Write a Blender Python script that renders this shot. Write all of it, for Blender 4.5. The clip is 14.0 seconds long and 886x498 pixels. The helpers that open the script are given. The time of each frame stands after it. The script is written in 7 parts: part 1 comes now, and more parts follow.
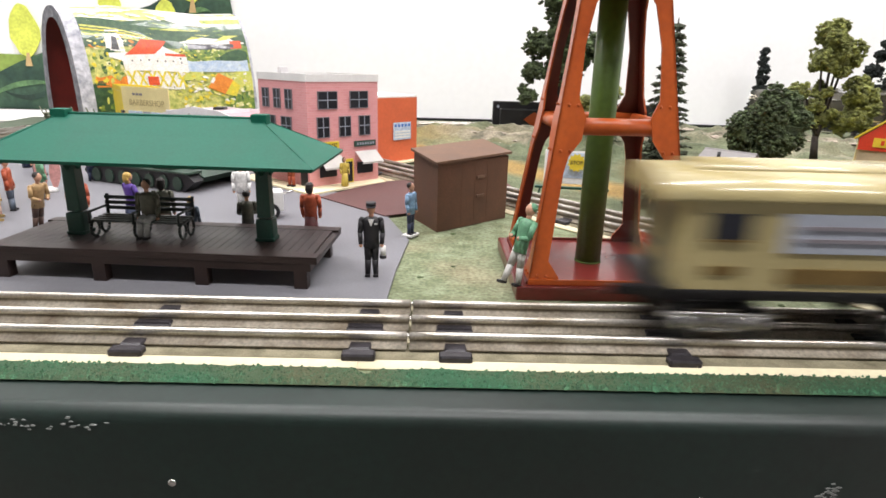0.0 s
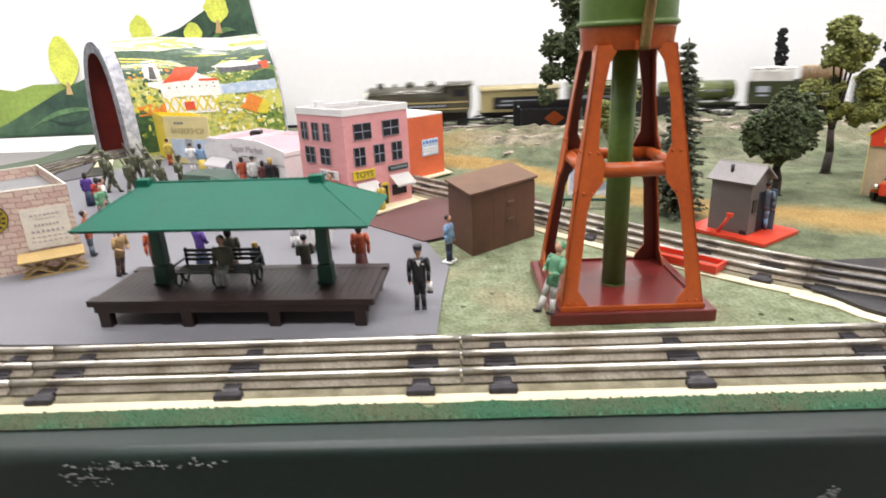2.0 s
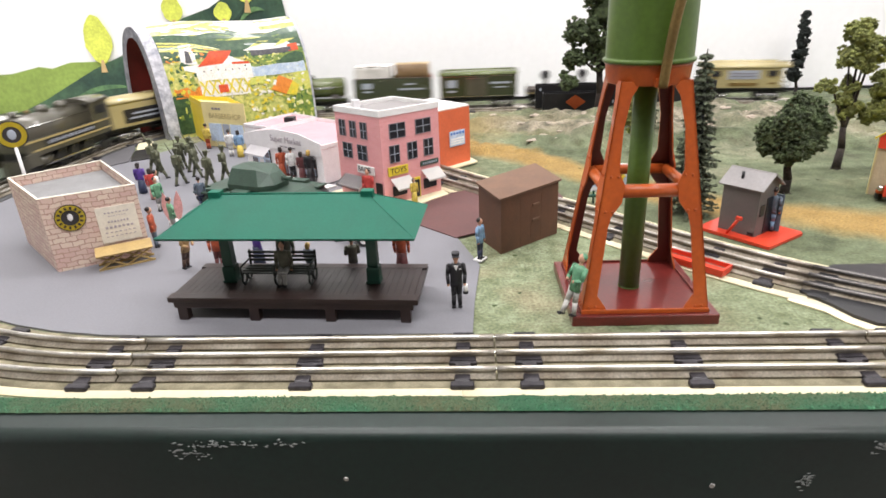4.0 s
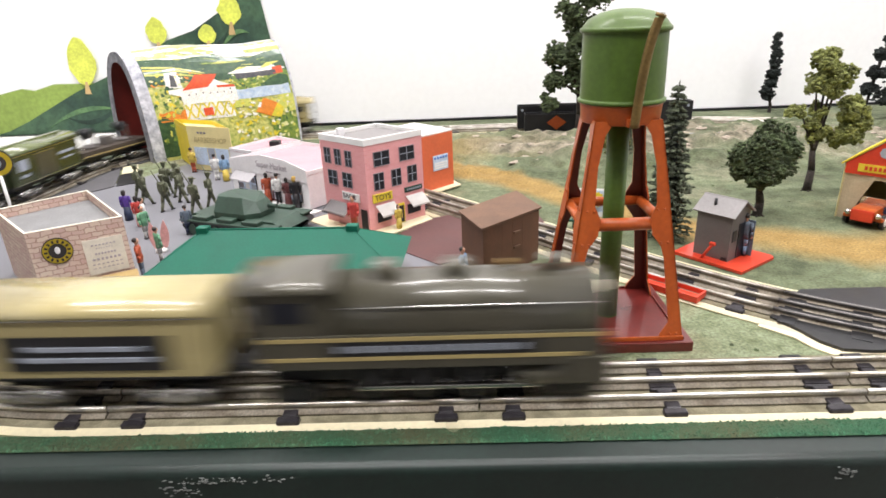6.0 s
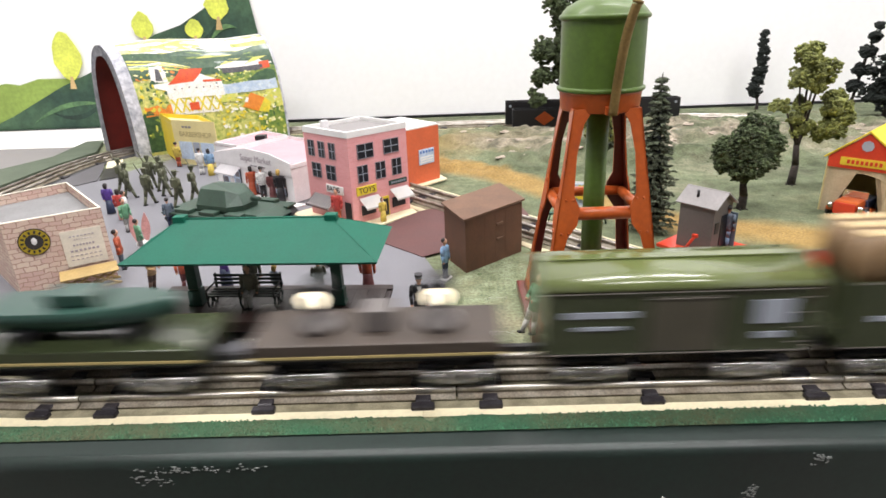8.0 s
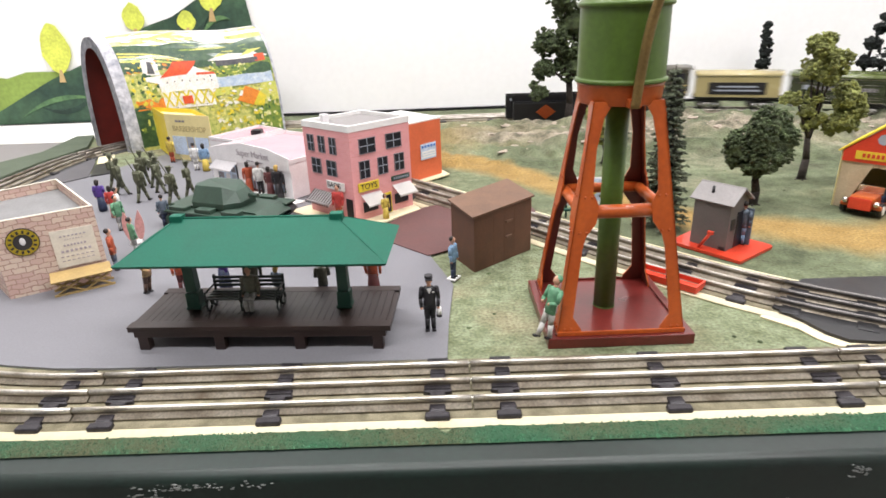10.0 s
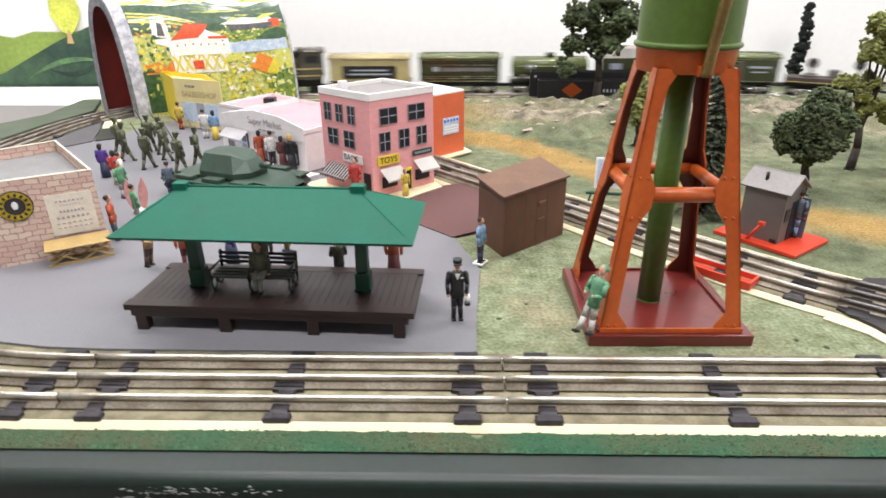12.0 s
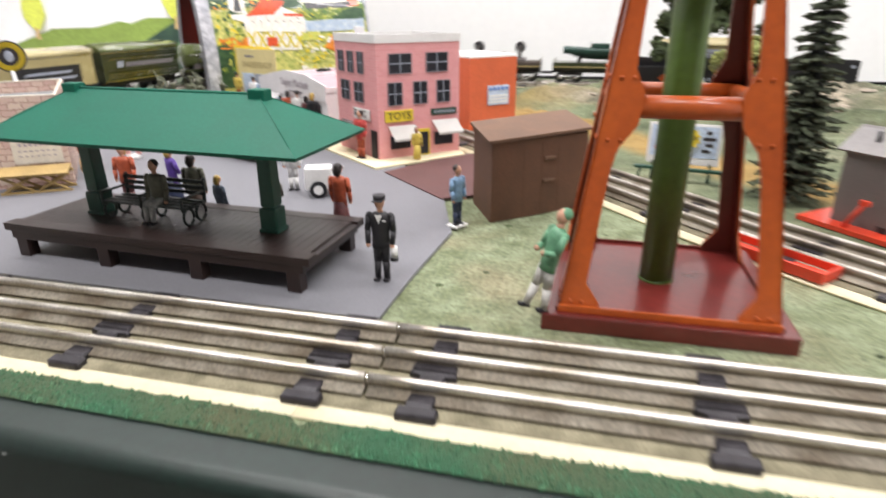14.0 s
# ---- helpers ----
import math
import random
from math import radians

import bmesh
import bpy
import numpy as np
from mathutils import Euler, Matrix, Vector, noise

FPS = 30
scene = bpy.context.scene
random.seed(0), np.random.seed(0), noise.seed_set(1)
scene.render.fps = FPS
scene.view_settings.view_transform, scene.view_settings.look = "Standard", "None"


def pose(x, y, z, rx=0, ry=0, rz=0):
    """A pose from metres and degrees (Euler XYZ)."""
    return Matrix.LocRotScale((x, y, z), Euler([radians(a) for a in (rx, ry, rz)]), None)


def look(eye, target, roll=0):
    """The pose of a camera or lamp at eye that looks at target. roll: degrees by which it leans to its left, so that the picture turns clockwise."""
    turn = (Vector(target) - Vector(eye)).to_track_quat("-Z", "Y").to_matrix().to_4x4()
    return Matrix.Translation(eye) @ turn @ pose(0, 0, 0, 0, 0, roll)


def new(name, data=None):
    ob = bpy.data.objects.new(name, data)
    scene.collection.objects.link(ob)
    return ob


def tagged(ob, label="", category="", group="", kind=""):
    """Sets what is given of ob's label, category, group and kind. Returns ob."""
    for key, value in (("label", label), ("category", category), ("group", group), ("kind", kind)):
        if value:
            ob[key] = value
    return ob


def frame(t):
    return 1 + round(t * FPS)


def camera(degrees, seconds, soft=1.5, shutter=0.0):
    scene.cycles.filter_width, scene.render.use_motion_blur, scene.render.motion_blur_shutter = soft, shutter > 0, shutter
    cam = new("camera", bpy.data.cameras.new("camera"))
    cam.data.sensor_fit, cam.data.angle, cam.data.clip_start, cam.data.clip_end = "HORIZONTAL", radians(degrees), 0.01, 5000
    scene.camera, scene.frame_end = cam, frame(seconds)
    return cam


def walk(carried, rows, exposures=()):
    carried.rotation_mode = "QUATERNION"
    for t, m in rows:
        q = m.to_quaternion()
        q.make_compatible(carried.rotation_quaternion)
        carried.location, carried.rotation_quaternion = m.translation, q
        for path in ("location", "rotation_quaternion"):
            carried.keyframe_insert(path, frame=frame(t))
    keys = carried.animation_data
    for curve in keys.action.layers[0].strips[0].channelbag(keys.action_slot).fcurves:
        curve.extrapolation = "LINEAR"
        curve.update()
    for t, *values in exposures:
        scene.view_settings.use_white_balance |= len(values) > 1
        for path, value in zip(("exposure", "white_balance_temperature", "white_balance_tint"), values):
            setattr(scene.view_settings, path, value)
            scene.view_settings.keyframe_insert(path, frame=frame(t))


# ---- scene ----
cam = camera(73.6, 14.0, soft=1.6, shutter=1.0)
PATH = [
    (0, (0.03, 0.087, 0.115), (0.055, 1.995, -0.484), 1.5),
    (0.5, (0.03, 0.085, 0.116), (0.053, 1.996, -0.474), 1.1),
    (1, (0.03, 0.075, 0.136), (0.046, 1.995, -0.422), -0.7),
    (1.5, (0.025, 0.061, 0.149), (0.001, 1.979, -0.415), -1.5),
    (2, (0.021, 0.058, 0.157), (-0.038, 1.948, -0.496), -2.5),
    (2.5, (0.013, 0.054, 0.174), (-0.086, 1.941, -0.479), -3.0),
    (2.7, (0.017, 0.05, 0.175), (-0.126, 1.918, -0.525), -3.8),
    (4.8, (0.005, 0.017, 0.216), (-0.086, 1.862, -0.556), -1.8),
    (5, (0.005, 0.018, 0.217), (-0.08, 1.863, -0.549), -2.1),
    (5.5, (0.009, 0.018, 0.218), (-0.061, 1.872, -0.529), -2.2),
    (6, (0.012, 0.018, 0.219), (-0.051, 1.877, -0.515), -2.5),
    (6.5, (0.016, 0.014, 0.218), (-0.043, 1.875, -0.511), -2.5),
    (7, (0.019, 0.014, 0.217), (-0.023, 1.875, -0.514), -2.4),
    (7.5, (0.021, 0.016, 0.213), (-0.02, 1.876, -0.521), -2.2),
    (10, (0.009, 0.037, 0.208), (-0.009, 1.889, -0.547), -2.2),
    (10.5, (-0.008, 0.052, 0.199), (-0.008, 1.888, -0.595), -1.2),
    (11, (-0.021, 0.067, 0.199), (-0.012, 1.897, -0.606), -1.1),
    (11.5, (-0.017, 0.073, 0.196), (-0.003, 1.904, -0.61), -0.4),
    (12, (-0.006, 0.074, 0.193), (-0.049, 1.901, -0.62), -0.4),
    (12.5, (0.022, 0.088, 0.181), (-0.074, 1.914, -0.629), 0.1),
    (13, (0.045, 0.108, 0.158), (-0.206, 1.926, -0.639), -0.5),
    (13.5, (0.076, 0.128, 0.133), (-0.234, 1.933, -0.671), 0.4),
    (14, (0.084, 0.155, 0.119), (-0.362, 1.958, -0.623), -0.3),
]
walk(cam, [(t, look(eye, target, roll)) for t, eye, target, roll in PATH])

# ---- world and light: a closed white room lit by fluorescent ceiling fixtures ----
world = bpy.data.worlds.new("world")
scene.world = world
world.use_nodes = True
world.node_tree.nodes["Background"].inputs[0].default_value = (0.9, 0.95, 1.0, 1)
world.node_tree.nodes["Background"].inputs[1].default_value = 0.05
scene.view_settings.exposure = 0.0
LAMP_WATTS = 25.6
LAMPS = [(-0.75, 0.85), (0.75, 0.85), (-0.4, -0.25), (1.1, -0.25)]
CEILING = 1.75
for lx, ly in LAMPS:
    data = bpy.data.lights.new("fluorescent_lamp", "AREA")
    data.shape, data.size, data.size_y = "RECTANGLE", 1.15, 0.16
    data.energy, data.color = LAMP_WATTS, (1.0, 0.965, 0.975)
    new("fluorescent_lamp", data).matrix_world = pose(lx, ly, CEILING - 0.075)

# ---- materials ----
MATS = {}


def mat(name, color, rough=0.5, metal=0.0, vary=0.12, scale=60.0, fine=600.0, bump=0.1, depth=0.0004, coat=0.0, other=None, mix=0.5, emit=0.0, island=0.0, spec=0.5):
    """A surface with colour variation at two scales and a fine relief. other: a second colour in patches."""
    if name in MATS:
        return MATS[name]
    m = MATS[name] = bpy.data.materials.new(name)
    m.use_nodes = True
    nt = m.node_tree
    N, L = nt.nodes.new, nt.links.new
    b = nt.nodes["Principled BSDF"]
    tc = N("ShaderNodeTexCoord")
    n1, n2 = N("ShaderNodeTexNoise"), N("ShaderNodeTexNoise")
    for n, sc, d in ((n1, scale, 4), (n2, fine, 3)):
        n.inputs["Scale"].default_value, n.inputs["Detail"].default_value = sc, d
        L(tc.outputs["Object"], n.inputs["Vector"])
    c2 = other or tuple(c * (1 - vary * 2.2) for c in color)
    ramp = N("ShaderNodeValToRGB")
    lo = 0.5 - 0.22 * (1 - abs(mix - 0.5)) + (0.5 - mix) * 0.3
    ramp.color_ramp.elements[0].position, ramp.color_ramp.elements[1].position = max(0.02, lo), min(0.98, lo + 0.36)
    ramp.color_ramp.elements[0].color, ramp.color_ramp.elements[1].color = (*c2, 1), (*color, 1)
    L(n1.outputs["Fac"], ramp.inputs["Fac"])
    mul = N("ShaderNodeMix")
    mul.data_type, mul.blend_type = "RGBA", "MULTIPLY"
    mul.inputs["Factor"].default_value = 1.0
    mr = N("ShaderNodeMapRange")
    mr.inputs["From Min"].default_value, mr.inputs["From Max"].default_value = 0.3, 0.7
    mr.inputs["To Min"].default_value, mr.inputs["To Max"].default_value = 1 - vary, 1 + vary
    L(n2.outputs["Fac"], mr.inputs["Value"])
    L(ramp.outputs["Color"], mul.inputs["A"])
    L(mr.outputs["Result"], mul.inputs["B"])
    last = mul.outputs["Result"]
    if island:
        geo, r2, m2 = N("ShaderNodeNewGeometry"), N("ShaderNodeMapRange"), N("ShaderNodeMix")
        m2.data_type, m2.blend_type = "RGBA", "MULTIPLY"
        m2.inputs["Factor"].default_value = 1.0
        r2.inputs["To Min"].default_value, r2.inputs["To Max"].default_value = 1 - island, 1 + island
        L(geo.outputs["Random Per Island"], r2.inputs["Value"])
        L(last, m2.inputs["A"])
        L(r2.outputs["Result"], m2.inputs["B"])
        last = m2.outputs["Result"]
    L(last, b.inputs["Base Color"])
    rr = N("ShaderNodeMapRange")
    rr.inputs["To Min"].default_value, rr.inputs["To Max"].default_value = max(0.02, rough - 0.1), min(1, rough + 0.1)
    L(n1.outputs["Fac"], rr.inputs["Value"])
    L(rr.outputs["Result"], b.inputs["Roughness"])
    b.inputs["Metallic"].default_value = metal
    b.inputs["Specular IOR Level"].default_value = spec
    b.inputs["Coat Weight"].default_value = coat
    if bump:
        bp = N("ShaderNodeBump")
        bp.inputs["Strength"].default_value, bp.inputs["Distance"].default_value = bump, depth
        L(n2.outputs["Fac"], bp.inputs["Height"])
        L(bp.outputs["Normal"], b.inputs["Normal"])
    if emit:
        b.inputs["Emission Color"].default_value = (*color, 1)
        b.inputs["Emission Strength"].default_value = emit
    return m


def brick_mat(name, c1, c2, mortar, width, height, warp=0.0):
    m = MATS[name] = bpy.data.materials.new(name)
    m.use_nodes = True
    nt = m.node_tree
    N, L = nt.nodes.new, nt.links.new
    b = nt.nodes["Principled BSDF"]
    uv, br, n = N("ShaderNodeUVMap"), N("ShaderNodeTexBrick"), N("ShaderNodeTexNoise")
    br.inputs["Color1"].default_value, br.inputs["Color2"].default_value, br.inputs["Mortar"].default_value = (*c1, 1), (*c2, 1), (*mortar, 1)
    br.inputs["Scale"].default_value = 1.0
    br.inputs["Brick Width"].default_value, br.inputs["Row Height"].default_value = width, height
    br.inputs["Mortar Size"].default_value = height * 0.09
    if warp:
        # irregular hand-drawn joints
        wn, sub, add = N("ShaderNodeTexNoise"), N("ShaderNodeVectorMath"), N("ShaderNodeVectorMath")
        wn.inputs["Scale"].default_value, wn.inputs["Detail"].default_value = 170, 3
        sub.operation, add.operation = "MULTIPLY_ADD", "ADD"
        sub.inputs[1].default_value, sub.inputs[2].default_value = (warp, warp, 0), (-warp / 2, -warp / 2, 0)
        L(uv.outputs["UV"], wn.inputs["Vector"])
        L(wn.outputs["Color"], sub.inputs[0])
        L(uv.outputs["UV"], add.inputs[0])
        L(sub.outputs["Vector"], add.inputs[1])
        L(add.outputs["Vector"], br.inputs["Vector"])
    else:
        L(uv.outputs["UV"], br.inputs["Vector"])
    n.inputs["Scale"].default_value = 150
    mx = N("ShaderNodeMix")
    mx.data_type, mx.blend_type = "RGBA", "MULTIPLY"
    mx.inputs["Factor"].default_value = 0.25
    L(br.outputs["Color"], mx.inputs["A"])
    L(n.outputs["Color"], mx.inputs["B"])
    L(mx.outputs["Result"], b.inputs["Base Color"])
    b.inputs["Roughness"].default_value = 0.6
    return m


WHITE_WALL = mat("white_wall_paint", (0.93, 0.93, 0.935), 0.7, vary=0.015, scale=3, fine=80, bump=0.05)
# grey chosen for an unseen wall, to cut its reflections
DIMMING_WALL = mat("dimming_wall_grey", (0.30, 0.29, 0.28), 0.75, vary=0.04, scale=3, fine=80, bump=0.05)
CEIL = mat("ceiling_paint", (0.8, 0.8, 0.78), 0.8, vary=0.03, scale=4)
FLOOR = mat("floor_vinyl", (0.22, 0.2, 0.18), 0.5, vary=0.1, scale=5, fine=60)
PAVE = mat("grey_painted_board", (0.178, 0.178, 0.194), 0.6, vary=0.05, scale=9, fine=700, bump=0.1, spec=0.3)
CREAM = mat("cream_painted_wood", (0.78, 0.70, 0.47), 0.55, vary=0.06, scale=25, fine=400)
SHADED_BED = mat("khaki_shaded_bed", (0.28, 0.252, 0.165), 0.85, vary=0.18, scale=90, fine=1500, other=(0.125, 0.11, 0.065))
DARKBED = mat("dark_grey_track_bed", (0.075, 0.075, 0.078), 0.8, vary=0.2, scale=60, fine=900, other=(0.05, 0.05, 0.048))
ASPHALT = mat("dark_grey_sheet", (0.095, 0.092, 0.098), 0.75, vary=0.1, scale=30, fine=700)
STRIP = mat("grey_green_embankment", (0.10, 0.125, 0.085), 0.9, vary=0.15, scale=22, fine=900, other=(0.065, 0.085, 0.055), bump=0.4)
TUFT = mat("green_turf_crumb", (0.045, 0.15, 0.075), 0.95, vary=0.3, scale=20, fine=1500, bump=0.6, depth=0.001, other=(0.085, 0.115, 0.06), mix=0.6, island=0.35)
TURF = mat("dark_green_turf", (0.038, 0.125, 0.06), 0.95, vary=0.2, scale=20, fine=2200, bump=1.0, depth=0.002, other=(0.11, 0.105, 0.05), mix=0.58)
RIM = mat("dark_green_enamel", (0.005, 0.0155, 0.0115), 0.44, vary=0.2, scale=14, fine=300, bump=0.05, other=(0.006, 0.012, 0.0095), spec=0.5)
SCUFF = mat("chipped_white_paint", (0.27, 0.285, 0.27), 0.8, vary=0.2, scale=200)
RAIL = mat("tinplate_rail", (0.64, 0.61, 0.56), 0.36, 0.9, vary=0.16, scale=45, fine=900, other=(0.32, 0.28, 0.22), mix=0.68, bump=0.05)
RAILFOOT_SHADED = mat("dull_shaded_rail_foot", (0.30, 0.27, 0.215), 0.55, 0.45, vary=0.25, scale=55, fine=700, other=(0.14, 0.11, 0.075), mix=0.55)
SIDERAIL = mat("weathered_tin_rail", (0.44, 0.41, 0.37), 0.48, 0.85, vary=0.18, scale=45, fine=900, other=(0.17, 0.14, 0.11), mix=0.6, bump=0.05)
DARKRAIL = mat("dark_switch_rail", (0.16, 0.15, 0.145), 0.5, 0.8, vary=0.18, scale=45, fine=900, bump=0.05)
TIE = mat("black_tin_tie", (0.030, 0.027, 0.031), 0.38, vary=0.3, scale=150, fine=900, bump=0.25, spec=0.3)
BLACK = mat("black_plastic", (0.012, 0.012, 0.014), 0.4, vary=0.15, scale=80)
BROWNMAT = mat("maroon_brown_card", (0.105, 0.045, 0.042), 0.75, vary=0.08, scale=40, fine=500)
GREENROOF = mat("green_plastic_roof", (0.006, 0.105, 0.066), 0.55, vary=0.07, scale=30, fine=700, bump=0.06, spec=0.22)
DKGREEN = mat("dark_green_plastic", (0.008, 0.055, 0.036), 0.4, vary=0.12, scale=60)
DECK = mat("dark_brown_plastic_deck", (0.021, 0.0105, 0.0088), 0.42, vary=0.15, scale=50, fine=900, bump=0.12)
BENCHM = mat("grey_green_bench", (0.022, 0.032, 0.028), 0.5, vary=0.15, scale=100)
SHED = mat("brown_shed_wood", (0.115, 0.052, 0.028), 0.7, vary=0.12, scale=70, fine=900, bump=0.25)
SHEDROOF = mat("brown_shed_roof", (0.15, 0.082, 0.05), 0.75, vary=0.12, scale=60)
ORANGE = mat("orange_enamel", (0.45, 0.090, 0.014), 0.34, vary=0.10, scale=22, fine=300, bump=0.05, coat=0.15, other=(0.32, 0.055, 0.011), mix=0.70, spec=0.4)
MAROON = mat("maroon_enamel", (0.125, 0.016, 0.013), 0.30, vary=0.12, scale=20, fine=300, bump=0.05, coat=0.3)
TANKGREEN = mat("leaf_green_enamel", (0.075, 0.135, 0.018), 0.42, vary=0.10, scale=20, fine=300, bump=0.04, coat=0.1, spec=0.35, other=(0.055, 0.095, 0.015), mix=0.75)
BRASS = mat("aged_brass", (0.23, 0.15, 0.05), 0.45, 0.6, vary=0.15, scale=60)
REDPL = mat("red_enamel", (0.62, 0.05, 0.02), 0.35, vary=0.07, scale=40, coat=0.2)
GREYPL = mat("grey_plastic", (0.125, 0.112, 0.106), 0.55, vary=0.07, scale=50)
GREYROOF = mat("light_grey_roof", (0.225, 0.212, 0.208), 0.6, vary=0.07, scale=50)
WHITE = mat("white_card", (0.78, 0.77, 0.75), 0.65, vary=0.04, scale=60)
OFFWHITE = mat("grey_white_card", (0.77, 0.75, 0.76), 0.65, vary=0.06, scale=40)
PINKROOF = mat("dusty_pink_card", (0.55, 0.30, 0.33), 0.7, vary=0.06, scale=40)
REDCARD = mat("orange_red_card", (0.62, 0.125, 0.045), 0.65, vary=0.06, scale=40, fine=300)
YELLOW = mat("yellow_card", (0.72, 0.55, 0.035), 0.6, vary=0.06, scale=40)
PALEYEL = mat("pale_yellow_card", (0.72, 0.62, 0.3), 0.6, vary=0.06, scale=40)
DARKWIN = mat("black_window_print", (0.01, 0.012, 0.02), 0.35, vary=0.2, scale=300)
GREYBAR = mat("grey_window_bar", (0.33, 0.36, 0.42), 0.6, vary=0.05)
INK = mat("dark_ink", (0.03, 0.025, 0.025), 0.7, vary=0.1)
GREYINK = mat("grey_ink", (0.22, 0.2, 0.22), 0.7, vary=0.1)
GREENSIGN = mat("dark_green_sign", (0.02, 0.06, 0.04), 0.6)
BLUEPRINT = mat("pale_blue_print", (0.55, 0.66, 0.82), 0.6, vary=0.15, scale=400)
BLUEINK = mat("blue_ink", (0.08, 0.2, 0.55), 0.6, vary=0.1)
TRESTLE = mat("tan_card_lattice", (0.42, 0.29, 0.11), 0.7, vary=0.1, scale=80)
ROOFGREY = mat("grey_roof_print", (0.2, 0.2, 0.2), 0.75, vary=0.1, scale=50)
brick_mat("pink_brick_print", (0.79, 0.335, 0.34), (0.84, 0.38, 0.385), (0.82, 0.44, 0.43), 0.0062, 0.0022)
brick_mat("tan_stone_print", (0.64, 0.43, 0.37), (0.76, 0.62, 0.50), (0.44, 0.27, 0.22), 0.0088, 0.0044, 0.0042)
mat("grey_stone_print", (0.58, 0.58, 0.62), 0.65, vary=0.16, scale=85, fine=260, other=(0.24, 0.25, 0.30), mix=0.5, bump=0.3, depth=0.001)
CARDNOTE = mat("cream_printed_card", (0.74, 0.68, 0.57), 0.65, vary=0.06, scale=80)
# dark maroon that puts the shade inside the orange tower into colour
INNER_SHADE = mat("maroon_painted_shade", (0.13, 0.02, 0.012), 0.4, vary=0.12, scale=25)
OLIVE = mat("army_olive_plastic", (0.098, 0.105, 0.06), 0.6, vary=0.15, scale=150)
ARMOUR = mat("dark_green_armour", (0.034, 0.066, 0.046), 0.5, vary=0.15, scale=80)
SKIN = mat("painted_flesh", (0.55, 0.3, 0.2), 0.6)
HAIR = mat("painted_dark_hair", (0.02, 0.014, 0.012), 0.6)
BLOND = mat("painted_blond_hair", (0.5, 0.33, 0.08), 0.6)
CLOTHS = {k: mat("painted_" + k, v, 0.55, vary=0.12, scale=300) for k, v in dict(
    black=(0.012, 0.011, 0.014), navy=(0.02, 0.03, 0.07), rust=(0.42, 0.08, 0.03), maroon=(0.12, 0.03, 0.03), blue=(0.2, 0.33, 0.5), purple=(0.09, 0.04, 0.27),
    pale=(0.5, 0.49, 0.46), grey=(0.3, 0.3, 0.29), mint=(0.12, 0.3, 0.17), tan=(0.42, 0.27, 0.12), white=(0.75, 0.74, 0.72), brown=(0.09, 0.05, 0.035), yellow=(0.6, 0.45, 0.08),
    drab=(0.1, 0.1, 0.07), slate=(0.1, 0.13, 0.17), red=(0.5, 0.05, 0.04), pink=(0.6, 0.3, 0.28)).items()}
BARK = mat("dark_bark", (0.045, 0.035, 0.03), 0.9, vary=0.3, scale=150, bump=0.6)
FOAM = mat("green_ground_foam", (0.105, 0.145, 0.06), 0.95, vary=0.35, scale=120, fine=1800, bump=1.0, depth=0.002, island=0.4)
LIME = mat("yellow_green_foam", (0.33, 0.36, 0.11), 0.95, vary=0.3, scale=120, fine=1800, bump=1.0, depth=0.002, island=0.35)
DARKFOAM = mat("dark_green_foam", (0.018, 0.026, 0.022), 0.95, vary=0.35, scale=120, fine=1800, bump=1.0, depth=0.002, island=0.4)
PINE = mat("pine_needles", (0.125, 0.15, 0.092), 0.9, vary=0.35, scale=120, fine=1800, bump=1.0, depth=0.002, island=0.45)
LOCO = mat("gunmetal_olive_enamel", (0.074, 0.068, 0.047), 0.36, 0.15, vary=0.12, scale=40, bump=0.03, coat=0.5)
TANCAR = mat("khaki_cream_enamel", (0.41, 0.345, 0.165), 0.25, vary=0.08, scale=30, bump=0.03, coat=0.4)
GREENCAR = mat("dark_olive_enamel", (0.036, 0.046, 0.02), 0.25, vary=0.1, scale=30, bump=0.03, coat=0.4)
GREENTOP = mat("olive_green_enamel", (0.105, 0.13, 0.042), 0.22, vary=0.08, scale=30, bump=0.03, coat=0.5)
STRIPE = mat("cream_stripe_enamel", (0.42, 0.33, 0.14), 0.35, vary=0.08)
NICKEL = mat("satin_nickel", (0.52, 0.51, 0.50), 0.26, 0.95, vary=0.2)
CHROME = mat("nickel_plate", (0.7, 0.69, 0.66), 0.2, 1.0, vary=0.1)
GLOW = mat("lit_lamp", (1.0, 0.88, 0.66), 0.3, emit=2.5)
RUST = mat("rusty_brown_deck", (0.06, 0.045, 0.035), 0.6, vary=0.15, scale=60)
BOAT = mat("dark_green_boat", (0.02, 0.06, 0.045), 0.35, vary=0.1)
MURAL_D = mat("dark_green_mural", (0.085, 0.165, 0.085), 0.75, vary=0.2, scale=10, fine=120, other=(0.022, 0.055, 0.04), mix=0.36, bump=0.03)
MURAL_M = mat("mid_green_mural", (0.13, 0.25, 0.10), 0.75, vary=0.25, scale=30, fine=140, other=(0.06, 0.13, 0.07), bump=0.03)
MURAL_K = mat("deep_green_mural", (0.024, 0.055, 0.04), 0.75, vary=0.25, scale=30, fine=140, bump=0.03)
MURAL_L = mat("light_green_mural", (0.27, 0.38, 0.08), 0.75, vary=0.12, scale=7, fine=120, bump=0.03)
MURAL_Y = mat("yellow_green_mural", (0.74, 0.80, 0.13), 0.75, vary=0.12, scale=25, fine=200, bump=0.03)
MURAL_T = mat("tan_mural", (0.6, 0.42, 0.2), 0.75, vary=0.1, scale=25, bump=0.03)
TUNRED = mat("red_brown_tunnel_inside", (0.2, 0.018, 0.012), 0.6, vary=0.1)
